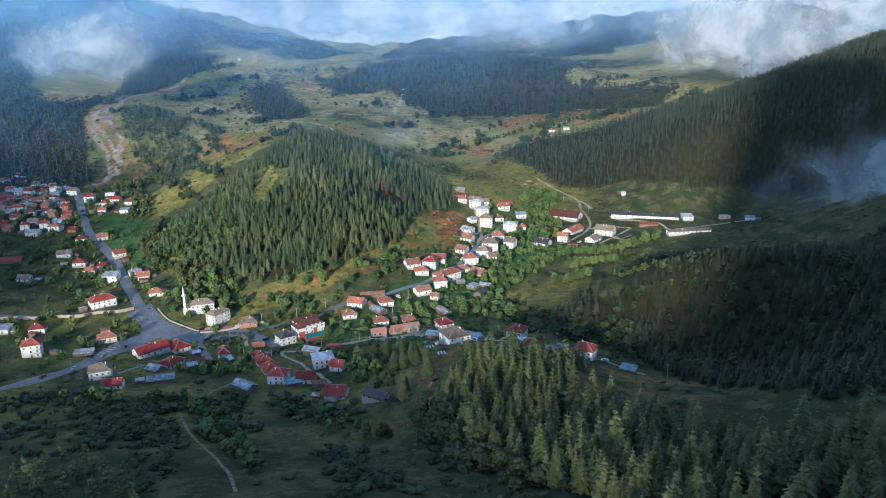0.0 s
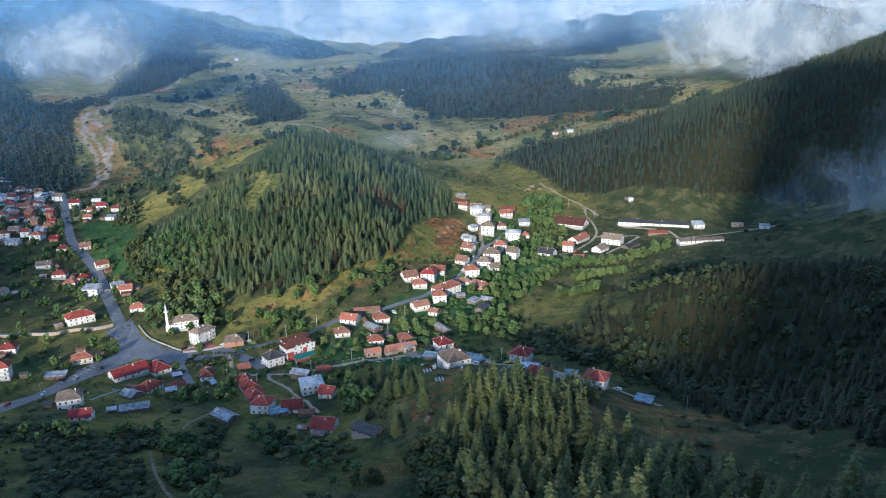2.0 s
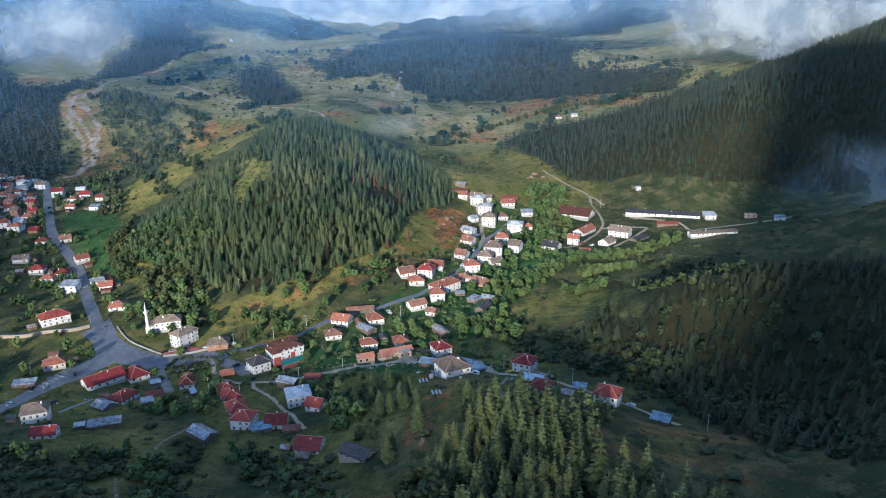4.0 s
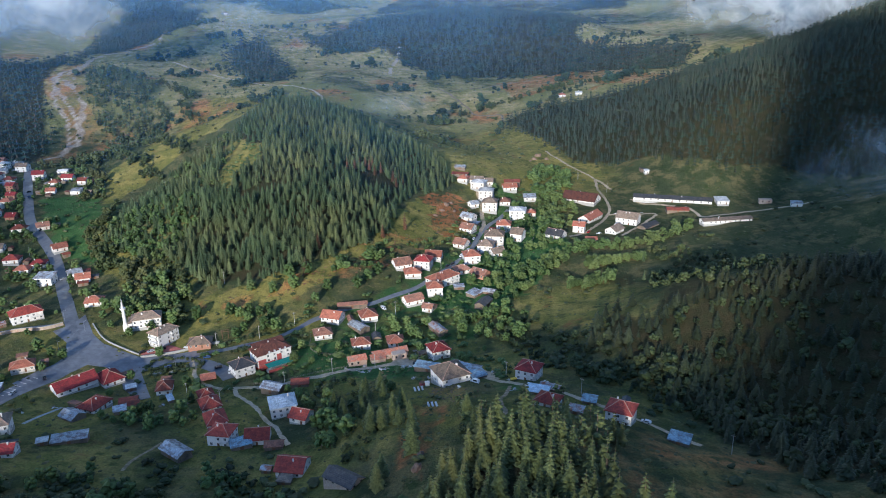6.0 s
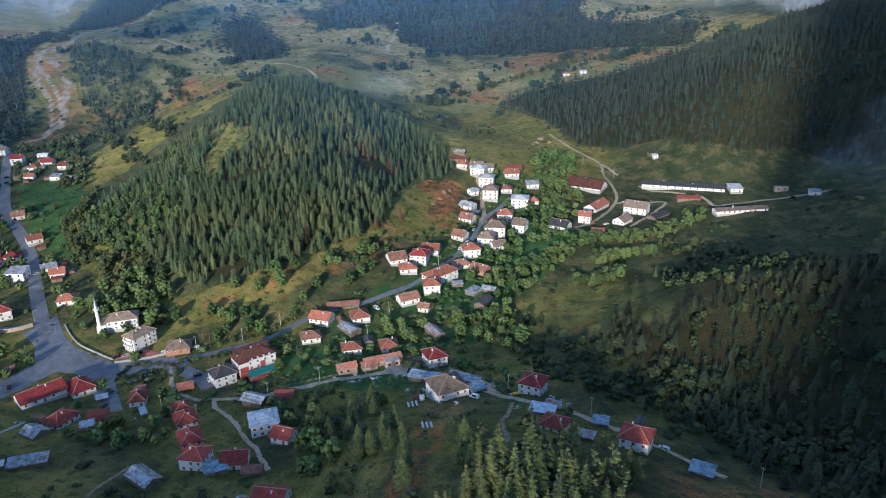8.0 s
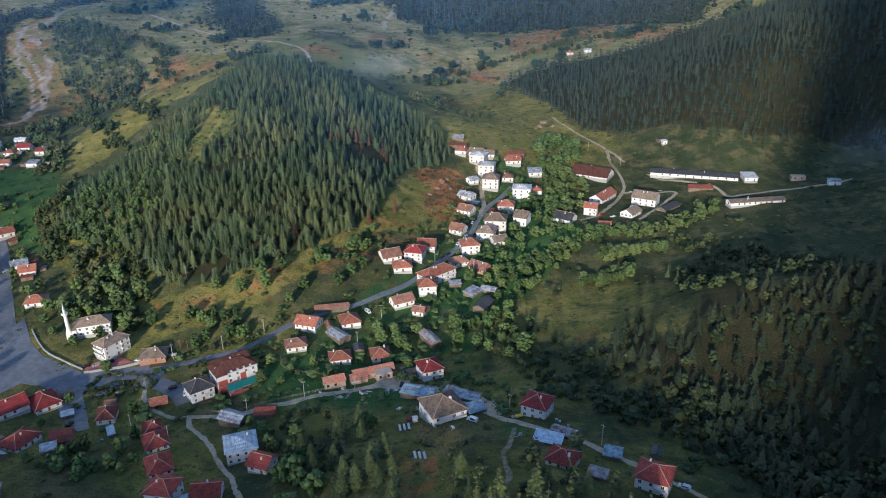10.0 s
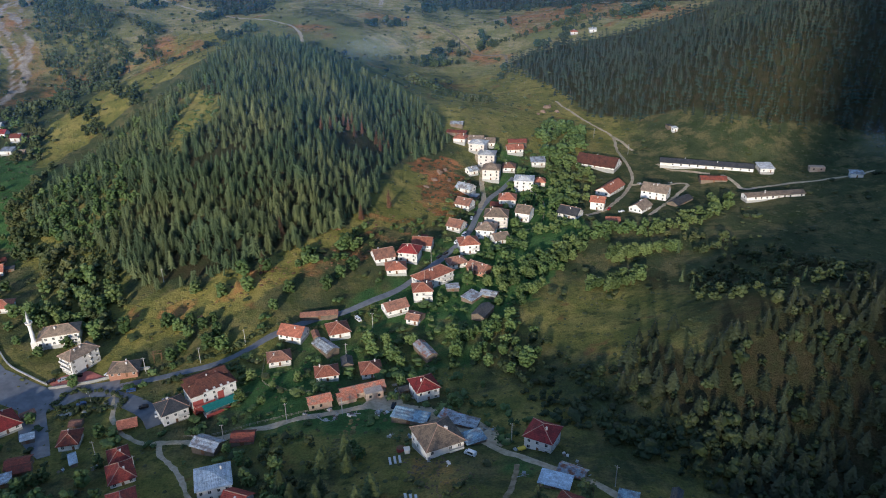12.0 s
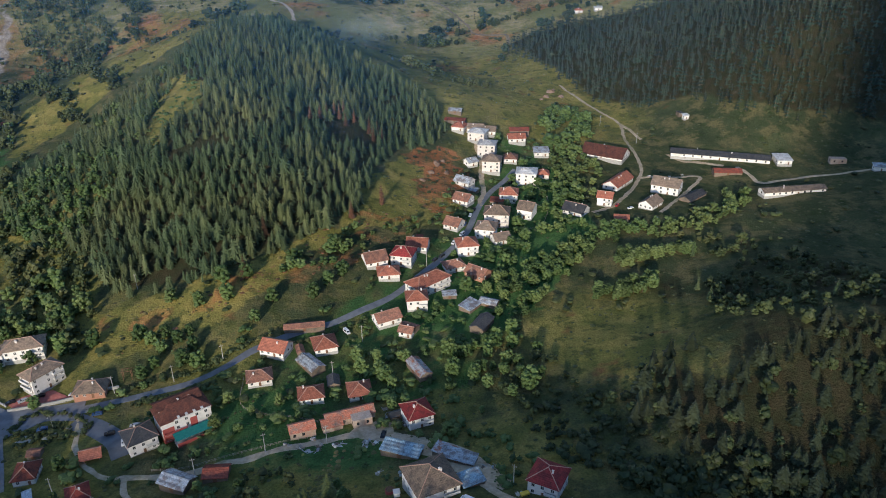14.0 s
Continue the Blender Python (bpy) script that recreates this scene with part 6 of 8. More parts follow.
def scatter(poly, gap, seed, keep=1.0, thin=0.0, rough=0):
    """Spots within an outline, one to each jittered cell, with thinner patches."""
    rng = np.random.default_rng(seed)
    xs, ys = [p[0] for p in poly], [p[1] for p in poly]
    mx, my, half = (min(xs) + max(xs)) / 2, (min(ys) + max(ys)) / 2, math.hypot(max(xs) - min(xs), max(ys) - min(ys)) / 2
    side = np.arange(-half, half, gap)
    gx, gy = np.meshgrid(side, side)
    turn = rng.uniform(0.3, 1.2)
    x = gx.ravel() + rng.uniform(-0.7, 0.7, gx.size) * gap
    y = gy.ravel() + rng.uniform(-0.7, 0.7, gx.size) * gap
    x, y = mx + x * math.cos(turn) - y * math.sin(turn), my + x * math.sin(turn) + y * math.cos(turn)
    ok = (ragged_inside(x, y, poly, rough) if rough else inside(x, y, poly)) & (rng.uniform(0, 1, x.size) < keep - thin * (soft_noise(x, y, seed, 70) > 0.15))
    return np.stack([x[ok], y[ok]], -1)


def clear(spots, margin=2.5):
    """The spots that stand on no road and in no house."""
    x, y = spots[:, 0], spots[:, 1]
    ok = np.ones(len(x), bool)
    for line in ALL_ROADS:
        ok &= near_line(x, y, line) > margin + 3.5
    for hx, hy, r in HOUSE_SPOTS:
        ok &= np.hypot(x - hx, y - hy) > r + margin * 0.5
    return spots[ok]


def along(line, width, gap, seed):
    """Spots in a belt along a line."""
    rng, made = random.Random(seed), []
    for p in glide(line, gap):
        made.append((p.x + rng.uniform(-0.5, 0.5) * width, p.y + rng.uniform(-0.5, 0.5) * width))
        if width > 7:
            made.append((p.x + rng.uniform(-0.5, 0.5) * width, p.y + rng.uniform(-0.5, 0.5) * width))
    return np.array(made)


SPRUCES = [conifer(s, 7, 6, rng_spread, 0.1, 0.4) for s, rng_spread in enumerate((0.14, 0.16, 0.18, 0.2, 0.15, 0.17))]
FAR_SPRUCES = [conifer(10 + s, 4, 5, 0.18) for s in range(3)]
FARTHEST = [far_conifer(20 + s) for s in range(3)]
NEAR_SPRUCES = [near_conifer(30 + s) for s in range(5)]
BROAD_SPRUCES = [(v * np.array([1.75, 1.75, 1.0]), f, k) for v, f, k in (near_conifer(35 + s, 16, 11) for s in range(4))]
PINES = [pine(40 + s) for s in range(4)]
LEAFY = [broadleaf(50 + s, 23, 10, 0.42, 0.14) for s in range(5)]
FAR_LEAFY = [broadleaf(60 + s, 9, 5, 0.4, 0.16) for s in range(5)]
SHADE_LEAFY = [broadleaf(100 + s, 6, 3, 0.36) for s in range(5)]
BUSHES = [bush(70 + s) for s in range(4)]
SCRUBS = [scrub(80 + s) for s in range(4)]
TUFTS = [tuft(90 + s) for s in range(5)]
SHADED_SPRUCES = [SHADED_SPRUCE, BARK]
SHADE_MATS = [DARK_SHADE_LEAF, BARK]
NEEDLES, PINE_SUNLIT_MATS, LEAVES, BUSH_MATS, DEAD_MATS = [SPRUCE, BARK], [PINE_SUNLIT, BARK], [LEAF, BARK], [BUSH, BARK], [DEAD, BARK]


def stuff(ob, label, category):
    return tagged(ob, label, category, kind="stuff")


_hill = clear(scatter(HILL_WOOD, 4.5, 1, 0.95))
_glade = ~ragged_inside(_hill[:, 0], _hill[:, 1], GLADE, 14)
_glade &= ~ragged_inside(_hill[:, 0], _hill[:, 1], RED_GAP)
_glade &= ~((_hill[:, 0] < -120) & (soft_noise(_hill[:, 0], _hill[:, 1], 77, 50) > 0.48))
_west = np.clip((-180 - _hill[:, 0] + 14 * soft_noise(_hill[:, 0], _hill[:, 1], 78, 45)) / 22, 0, 1)
_luck = np.random.default_rng(45).uniform(0, 1, len(_hill))
_mixed = _luck < _west * np.where(_hill[:, 1] < 715, 0.7, 0.22)
stuff(grow("broadleaf_wood", _hill[_glade & _mixed], FAR_LEAFY, (3, 6.5), LEAVES, 46), "broadleaf trees among spruces on a hillside", "wood")
_glade &= ~_mixed
stuff(grow("conifer_forest", _hill[_glade], SPRUCES, (7, 11.5), NEEDLES, 2, (1.35, 1.85)), "dense dark green spruce forest covering a rounded hill", "forest")
stuff(grow("conifer_forest", clear(scatter(RIGHT_WOOD, 6.0, 3, 0.97, 0, 7)), FAR_SPRUCES, (6.5, 11), SHADED_SPRUCES, 4, (1.45, 2.0)), "spruce forest toned dark for cloud shade on a mountainside", "forest")
stuff(grow("conifer_forest", clear(scatter(NEAR_WOOD, 5.9, 5, 0.95)), NEAR_SPRUCES, (11.5, 18), PINE_SUNLIT_MATS, 6, (1.1, 1.5)), "tall spruces with sunlit tips on a near spur", "forest")
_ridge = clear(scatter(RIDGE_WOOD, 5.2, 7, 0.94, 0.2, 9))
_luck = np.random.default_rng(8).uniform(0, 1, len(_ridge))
stuff(grow("conifer_forest", _ridge[_luck < 0.7], NEAR_SPRUCES, (6, 10), [SHADED_SLOPE_SPRUCE, BARK], 9, (1.4, 1.95)), "shaded young spruce forest on a dark ridge", "forest")
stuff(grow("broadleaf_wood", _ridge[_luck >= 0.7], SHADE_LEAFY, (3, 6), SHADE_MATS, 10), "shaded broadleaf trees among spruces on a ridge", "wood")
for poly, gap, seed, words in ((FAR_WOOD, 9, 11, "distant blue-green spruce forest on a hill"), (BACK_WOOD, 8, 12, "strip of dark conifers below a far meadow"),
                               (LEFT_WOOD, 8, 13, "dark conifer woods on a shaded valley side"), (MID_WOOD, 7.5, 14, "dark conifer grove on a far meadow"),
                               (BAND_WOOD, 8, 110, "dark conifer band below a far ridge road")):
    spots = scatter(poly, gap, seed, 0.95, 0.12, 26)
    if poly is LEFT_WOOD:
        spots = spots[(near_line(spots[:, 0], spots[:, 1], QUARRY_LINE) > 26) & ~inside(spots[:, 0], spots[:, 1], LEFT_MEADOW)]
    stuff(grow("far_forest", spots, FARTHEST, (9, 15), SHADED_SPRUCES, seed + 40, (1.8, 2.5)), words, "forest")
stuff(grow("mountain_wood", scatter(TOP_WOOD, 17, 15, 0.75, 0.35), SCRUBS, (4, 9), BUSH_MATS, 16), "distant green woods on a mountain flank under cloud", "forest")
_vale = scatter(VALE_WOOD, 7, 17, 0.9, 0.15)
stuff(grow("broadleaf_wood", _vale[::4], FAR_LEAFY, (5, 9), BUSH_MATS, 18), "mixed broadleaf wood in a side valley", "wood")
stuff(grow("conifer_forest", np.concatenate([_vale[1::4], _vale[2::4], _vale[3::4]]), FAR_SPRUCES, (10, 16), NEEDLES, 19, (1.3, 1.8)), "scattered spruces in a side valley", "forest")
stuff(grow("broadleaf_wood", clear(scatter(BRUSH_BANK, 5.2, 21, 0.9, 0.35)), FAR_LEAFY, (3.5, 7.5), BUSH_MATS, 22), "leafy brushwood on the lower hillside", "wood")

stuff(grow("conifer_forest", clear(scatter([(12, 345), (28, 388), (58, 392), (75, 345), (62, 308), (45, 346)], 6.5, 63, 0.9, 0.3)), NEAR_SPRUCES + PINES, (7, 12), PINE_SUNLIT_MATS, 64, (1.0, 1.4)), "spruces on a spur in front of a red-roofed house", "forest")
for i, line in enumerate(([(-165, 489), (-160, 497), (-148, 498), (-134, 491), (-133, 482), (-146, 484), (-158, 483), (-165, 489)], [(-118, 499), (-104, 503), (-92, 507), (-80, 513)], [(-66, 526), (-52, 535), (-34, 545), (-22, 552)], [(-122, 511), (-104, 516), (-90, 521), (-78, 530), (-64, 542)])):
    stuff(grow("hedge", along(line, 2.2, 1.7, 170 + i), BUSHES, (1.3, 2.3), BUSH_MATS, 175 + i, (1.0, 1.5)), "clipped dark hedge round beds beside a junction" if i == 0 else "dark overgrown hedge along a road", "hedge")
_beds = scatter([(-164, 486), (-157, 492), (-143, 492), (-137, 485), (-140, 479), (-158, 477)], 2.3, 192, 0.65, 0.3)
stuff(grow("garden_shrubs", _beds, BUSHES, (0.7, 1.7), SHADE_MATS, 193, (1.0, 1.5)), "dark clipped shrubs in beds beside a junction", "bushes")
for beds in ([(-160, 480), (-157.5, 484.5), (-153, 485.5), (-153, 480.5)], [(-150, 482.5), (-149, 486.5), (-145, 486), (-145.5, 482)]):
    apron("pavement", beds, CONCRETE, "pale worn paving among beds beside a junction", 0.1, 2.0)
stuff(grow("scrub", scatter(GLADE, 4.5, 194, 0.6, 0.3), BUSHES, (1.2, 2.8), LEAVES, 195, (1.0, 1.5)), "green bushes in a clearing of a hill wood", "bushes")
# bushes over the meadows
_open = [(-480, 180), (420, 180), (420, 1000), (-480, 1000)]
_scrub = clear(scatter(_open, 10, 23, 0.34, 0.25), 3)
for poly in (HILL_WOOD, RIGHT_WOOD, RIDGE_WOOD, NEAR_WOOD, YARD):
    _scrub = _scrub[~inside(_scrub[:, 0], _scrub[:, 1], poly)]
stuff(grow("scrub", _scrub, SCRUBS, (1.2, 3.2), BUSH_MATS, 24, (1.0, 1.7)), "low green bushes scattered over the meadows", "bushes")
_tufts = clear(scatter([(-360, 225), (330, 225), (330, 820), (-360, 820)], 4.6, 61, 0.5, 0.25), 0.5)
for poly in (HILL_WOOD, RIGHT_WOOD, RIDGE_WOOD, NEAR_WOOD):
    _tufts = _tufts[~inside(_tufts[:, 0], _tufts[:, 1], poly)]
stuff(grow("tussocks", _tufts, TUFTS, (0.35, 0.9), [TUSSOCK, BARK], 62, (1.4, 2.8)), "tussocks of grass and weeds over the meadows", "grass")
SLOPE_WOOD = [(-430, 905), (-400, 960), (-380, 985), (-340, 930), (-338, 860), (-305, 770), (-300, 700), (-335, 780), (-365, 880)]
_slope = clear(scatter(SLOPE_WOOD, 7, 27, 0.85, 0.6))
_slope = _slope[~inside(_slope[:, 0], _slope[:, 1], WEST_FIELD)]
stuff(grow("broadleaf_wood", _slope, FAR_LEAFY, (4, 9), BUSH_MATS, 28), "leafy belts of trees between meadows", "wood")
for i, line in enumerate(([(-270, 815), (-295, 850), (-330, 890), (-350, 930)], [(-245, 850), (-290, 905), (-345, 965)], [(-290, 1060), (-330, 1110), (-350, 1180), (-400, 1230)],
                          [(40, 1150), (120, 1190), (200, 1230), (280, 1240)], [(-60, 1080), (0, 1100), (40, 1120)], [(-20, 960), (20, 930), (60, 900)], [(-62, 588), (-42, 610), (-22, 632), (-4, 640), (8, 652)])):
    stuff(grow("tree_belt", clear(along(line, 16, 6, 70 + i), 1), FAR_LEAFY + FAR_SPRUCES if i < 6 else FAR_LEAFY, (4, 9) if i < 6 else (2.5, 6), BUSH_MATS if i < 6 else LEAVES, 80 + i, (1.0, 1.3)),
          "belt of dark trees between far meadows" if i < 6 else "green bushes between a forest edge and houses", "trees")
_spur = scatter([(-300, 1000), (-200, 960), (-160, 1120), (-300, 1300), (-360, 1160)], 15, 29, 0.35, 0.2)
stuff(grow("conifer_forest", _spur, FAR_SPRUCES, (5, 11), NEEDLES, 30), "scattered dark conifers on a dry spur", "forest")
_far_open = [(-520, 1000), (420, 1000), (520, 1700), (-520, 1700)]
_scrub = clear(scatter(_far_open, 16, 25, 0.5, 0.47), 3)
stuff(grow("scrub", _scrub, SCRUBS, (2, 5), BUSH_MATS, 26, (0.9, 1.4)), "bushes and small trees dotted over far meadows", "bushes")


def tree_kind(name, shape, mats, tall, seed):
    """One tree with its trunk and crown as parts, at the origin."""
    v, f, k = shape
    thing = new(name)
    for kind, part_name in ((1, "trunk"), (0, "crown")):
        sub = f[k == kind]
        used = np.unique(sub)
        remap = np.zeros(len(v), int)
        remap[used] = np.arange(len(used))
        mesh = tree_mesh(v[used] * tall, remap[sub], np.zeros(len(sub), int), part_name, [mats[kind]], np.full(len(used), (seed * 0.37) % 1.0))
        new(part_name, mesh).parent = thing
    return thing


def plant(spots, kinds, label, category, group, seed, size=(0.75, 1.25), most=400):
    """Trees of their own; those past the number that can be told apart are grown as one wood."""
    rng, used = random.Random(seed), set()
    spots = sorted(spots, key=lambda p: math.hypot(p[0], p[1] - 245))
    if len(spots) > most:
        shapes, mats, tall = (NEAR_SPRUCES, NEEDLES, 11) if "spruce" in category else (FAR_LEAFY, LEAVES, 6.5)
        stuff(grow("tree_belt", np.array(spots[most:]), shapes, (tall * size[0], tall * size[1]), mats, seed + 1), label.replace("tree", "trees"), "trees")
        spots = spots[:most]
    for x, y in spots:
        kind = rng.randrange(len(kinds))
        s = rng.uniform(*size)
        m = pose(x, y, float(height(x, y)), 0, 0, rng.uniform(0, 360))
        if kind in used:
            ob = copy_thing(kinds[kind], m)
        else:
            ob = kinds[kind]
            used.add(kind)
            ob.matrix_world = m
        ob.scale = (s * rng.uniform(0.9, 1.15), s * rng.uniform(0.9, 1.15), s)
        tagged(ob, label, category, group)


HEDGES = [([(42, 577), (52, 585), (72, 599), (87, 612), (99, 627), (110, 633), (126, 644), (143, 643), (160, 643), (186, 659), (212, 689)], 17, 2.4),
          ([(100, 574), (107, 576), (117, 578), (129, 582)], 11, 2.2), ([(113, 604), (125, 611), (140, 614), (157, 617)], 11, 2.2), ([(57, 566), (62, 570)], 4, 4.0), ([(88, 640), (100, 690), (108, 735), (100, 790)], 14, 5.5)]
GARDENS = [(-300, 420), (-120, 400), (40, 440), (60, 560), (110, 640), (110, 800), (60, 800), (20, 640), (-40, 560), (-150, 530), (-300, 640), (-420, 880), (-480, 860), (-470, 720), (-340, 540)]
BANK = [(-150, 535), (-100, 545), (-40, 565), (-10, 600), (-30, 640), (-60, 605), (-110, 570), (-155, 565)]
STREAM = [(50, 545), (20, 530), (0, 520), (-25, 525), (-20, 510), (10, 505), (35, 500), (50, 480), (60, 500), (62, 530)]
plant(clear(np.concatenate([along(line, w, gap, 31 + i) for i, (line, w, gap) in enumerate(HEDGES)]), 1), [tree_kind("tree", s, LEAVES, 8.5, i + 1) for i, s in enumerate(LEAFY)],
      "rounded light green leafy tree in a hedgerow", "tree", "hedgerow trees", 32, (0.5, 0.9), most=130)
plant(clear(scatter(BANK, 13, 33, 0.75, 0.45), 1), [tree_kind("tree", s, LEAVES, 8.5, i + 3) for i, s in enumerate(LEAFY)],
      "bushy green tree on a dry grassy bank", "tree", "bank trees", 34, most=40)
plant(clear(scatter(STREAM, 7, 35, 0.8), 1), [tree_kind("tree", s, LEAVES, 7.0, i + 5) for i, s in enumerate(LEAFY)],
      "leafy tree beside the village stream", "tree", "stream trees", 36, most=50)
_gard = clear(scatter(GARDENS, 12, 37, 0.5, 0.2), 1)
plant(_gard, [tree_kind("tree", s, LEAVES, 5.5, i + 7) for i, s in enumerate(LEAFY)], "small green garden tree between village houses", "tree", "garden trees", 38, (0.6, 1.2), 60)
plant(np.concatenate([clear(scatter(CLUMP, 10, 39, 0.6), 1), np.array([(-15.3, 393), (-7.4, 386), (-25, 389), (-30, 408), (-44.5, 412), (-39.6, 405), (-38, 399), (-12, 380), (-20, 382), (17, 374)])]), [tree_kind("spruce_tree", s, PINE_SUNLIT_MATS, 13.0, i + 2) for i, s in enumerate(BROAD_SPRUCES)],
      "tall spruce toned sunlit yellow-green at the end of a spur", "tree", "spur spruces", 40, (0.7, 1.05))

BELT_NORTH = [(101, 847), (145, 864), (137, 798), (131, 742), (118, 700), (100, 680), (88, 684), (100, 742), (95, 795)]
DARK_HOLLOW = [(-63, 449), (-41, 450), (-25, 401), (-20, 350), (-37, 357), (-52, 400)]
SPUR_TOP = [(10, 392), (28, 408), (57, 387), (47, 345), (14, 352)]
GULLY = [(60, 455), (90, 432), (119, 438), (148, 414), (177, 376), (164, 354), (132, 375), (105, 394), (80, 425)]
SOUTH_SLOPE = [(46, 515), (62, 525), (72, 490), (88, 477), (98, 448), (78, 440), (60, 455), (47, 482)]
SLOPE_SHRUB = [(155, 631), (177, 630), (204, 600), (223, 567), (236, 545), (196, 486), (178, 500), (155, 493), (137, 515), (147, 566), (170, 589), (154, 617)]
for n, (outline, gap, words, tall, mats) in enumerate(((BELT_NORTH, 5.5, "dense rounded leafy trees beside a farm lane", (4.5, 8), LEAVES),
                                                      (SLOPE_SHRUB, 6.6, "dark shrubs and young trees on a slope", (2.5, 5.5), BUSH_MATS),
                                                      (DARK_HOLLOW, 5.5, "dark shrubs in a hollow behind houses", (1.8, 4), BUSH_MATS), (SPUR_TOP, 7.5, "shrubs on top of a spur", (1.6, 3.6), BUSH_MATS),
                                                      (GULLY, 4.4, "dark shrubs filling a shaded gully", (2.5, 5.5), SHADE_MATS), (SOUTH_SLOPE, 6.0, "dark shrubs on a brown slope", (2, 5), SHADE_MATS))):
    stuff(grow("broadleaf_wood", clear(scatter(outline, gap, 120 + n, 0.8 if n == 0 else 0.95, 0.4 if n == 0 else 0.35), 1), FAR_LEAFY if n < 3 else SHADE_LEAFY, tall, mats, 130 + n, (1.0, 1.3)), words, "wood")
VILLAGE = [(-150, 500), (-120, 440), (-20, 440), (40, 430), (70, 480), (66, 560), (90, 620), (105, 690), (100, 790), (50, 800), (20, 700), (5, 640), (-40, 560), (-100, 530)]
TOWN = [(-480, 900), (-330, 900), (-300, 740), (-245, 600), (-225, 545), (-330, 540), (-420, 640), (-520, 780)]
for n, (outline, gap) in enumerate(((VILLAGE, 5.5), (TOWN, 8.5))):
    spots = clear(scatter(outline, gap, 140 + n, 0.75, 0.2), 0.2)
    close = np.full(len(spots), 1e9)
    for hx, hy, r in HOUSE_SPOTS:
        close = np.minimum(close, np.hypot(spots[:, 0] - hx, spots[:, 1] - hy) - r)
    stuff(grow("garden_shrubs", spots[close < 12], BUSHES if n == 0 else FAR_LEAFY, (1.2 + n, 3.4 + 3.2 * n), LEAVES, 150 + n, (1.0, 1.6)), "green shrubs and vegetable beds between the houses", "bushes")

DARK_BRUSH = [[(-233, 357), (-204, 372), (-170, 356), (-133, 268), (-140, 247), (-177, 265)],
              [(-162, 335), (-136, 362), (-110, 298), (-88, 221), (-98, 211), (-128, 261)],
              [(-135, 362), (-110, 379), (-86, 306), (-82, 265), (-99, 274)],
              [(-91, 364), (-67, 367), (-38, 328), (-42, 315), (-79, 336)],
              [(-51, 269), (-33, 279), (-11, 208), (-32, 202)],
              [(-9, 288), (22, 249), (41, 212), (46, 193), (14, 198), (4, 213)]]
DARK_BRUSH.append([(37, 505), (67, 495), (86, 464), (93, 439), (132, 419), (121, 390), (101, 388), (103, 412), (82, 427), (60, 440), (45, 475)])
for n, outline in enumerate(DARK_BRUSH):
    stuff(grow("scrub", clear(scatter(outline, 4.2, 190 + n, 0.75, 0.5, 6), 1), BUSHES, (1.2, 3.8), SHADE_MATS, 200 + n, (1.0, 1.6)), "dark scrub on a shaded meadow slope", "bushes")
SPUR_RIM = [(-6, 312), (2, 300), (9, 275), (16, 256), (26, 227), (38, 200), (24, 196), (12, 222), (2, 247), (-6, 273), (-12, 300)]
stuff(grow("broadleaf_wood", clear(scatter(SPUR_RIM, 5.5, 160, 0.9), 1), LEAFY, (4, 8), BUSH_MATS, 161, (1.0, 1.3)), "light green leafy trees along the edge of a spur wood", "wood")
_grove = scatter(_far_open, 10, 162, 0.8)
_grove = clear(_grove[(soft_noise(_grove[:, 0], _grove[:, 1], 163, 95) > 0.3) & ~inside(_grove[:, 0], _grove[:, 1], RIGHT_WOOD)], 2)
stuff(grow("tree_groves", _grove, FAR_SPRUCES + SHADE_LEAFY, (4, 11), SHADED_SPRUCES, 164, (1.0, 1.4)), "small dark groves dotted over far meadows", "trees")
stuff(grow("cliff_shrubs", clear(scatter(CLIFF, 5, 165, 0.6, 0.3), 1), BUSHES, (0.6, 2.2), BUSH_MATS, 166, (1.0, 1.6)), "low shrubs on a bare brown hillside", "bushes")

_bracken = clear(np.concatenate([scatter(RUST_BANK, 3.4, 180, 0.6, 0.4, 6), scatter(CLIFF, 4.0, 181, 0.5, 0.3, 6), scatter(GOLD_BANK, 5.5, 182, 0.35, 0.3)]), 0.5)
stuff(grow("bracken", _bracken, TUFTS, (0.5, 1.3), [BRACKEN, BARK], 183, (1.4, 2.4)), "rust-coloured bracken on a dry hillside", "bracken")
_tangle = clear(scatter([(-3, 428), (6, 430), (14, 421), (23, 408), (27, 392), (14, 392), (3, 404)], 1.7, 186, 0.8, 0.3), 0.5)
stuff(grow("dead_bracken", _tangle, TUFTS, (0.25, 0.6), [DRY_STALKS, BARK], 187, (1.3, 2.4)), "tangle of dead brown stalks on a spur", "bracken")
_streak = clear(np.concatenate([along([(-24, 462), (-27, 446), (-30, 430), (-31, 416), (-30, 404)], 5, 0.9, 188), along([(-26, 452), (-33, 428), (-30, 410)], 7, 0.9, 189)]), 0.3)
stuff(grow("tall_grass", _streak, TUFTS, (0.5, 1.1), [STRAW, BARK], 191, (1.4, 2.4)), "streak of tall yellow grass across a meadow", "grass")
_herbs = clear(scatter(GOLD_BANK, 4.5, 184, 0.5, 0.3), 0.5)
stuff(grow("tall_grass", _herbs, TUFTS, (0.5, 1.2), [STRAW, BARK], 185, (1.4, 2.6)), "tufts of tall yellow-green grass on a sunlit bank", "grass")

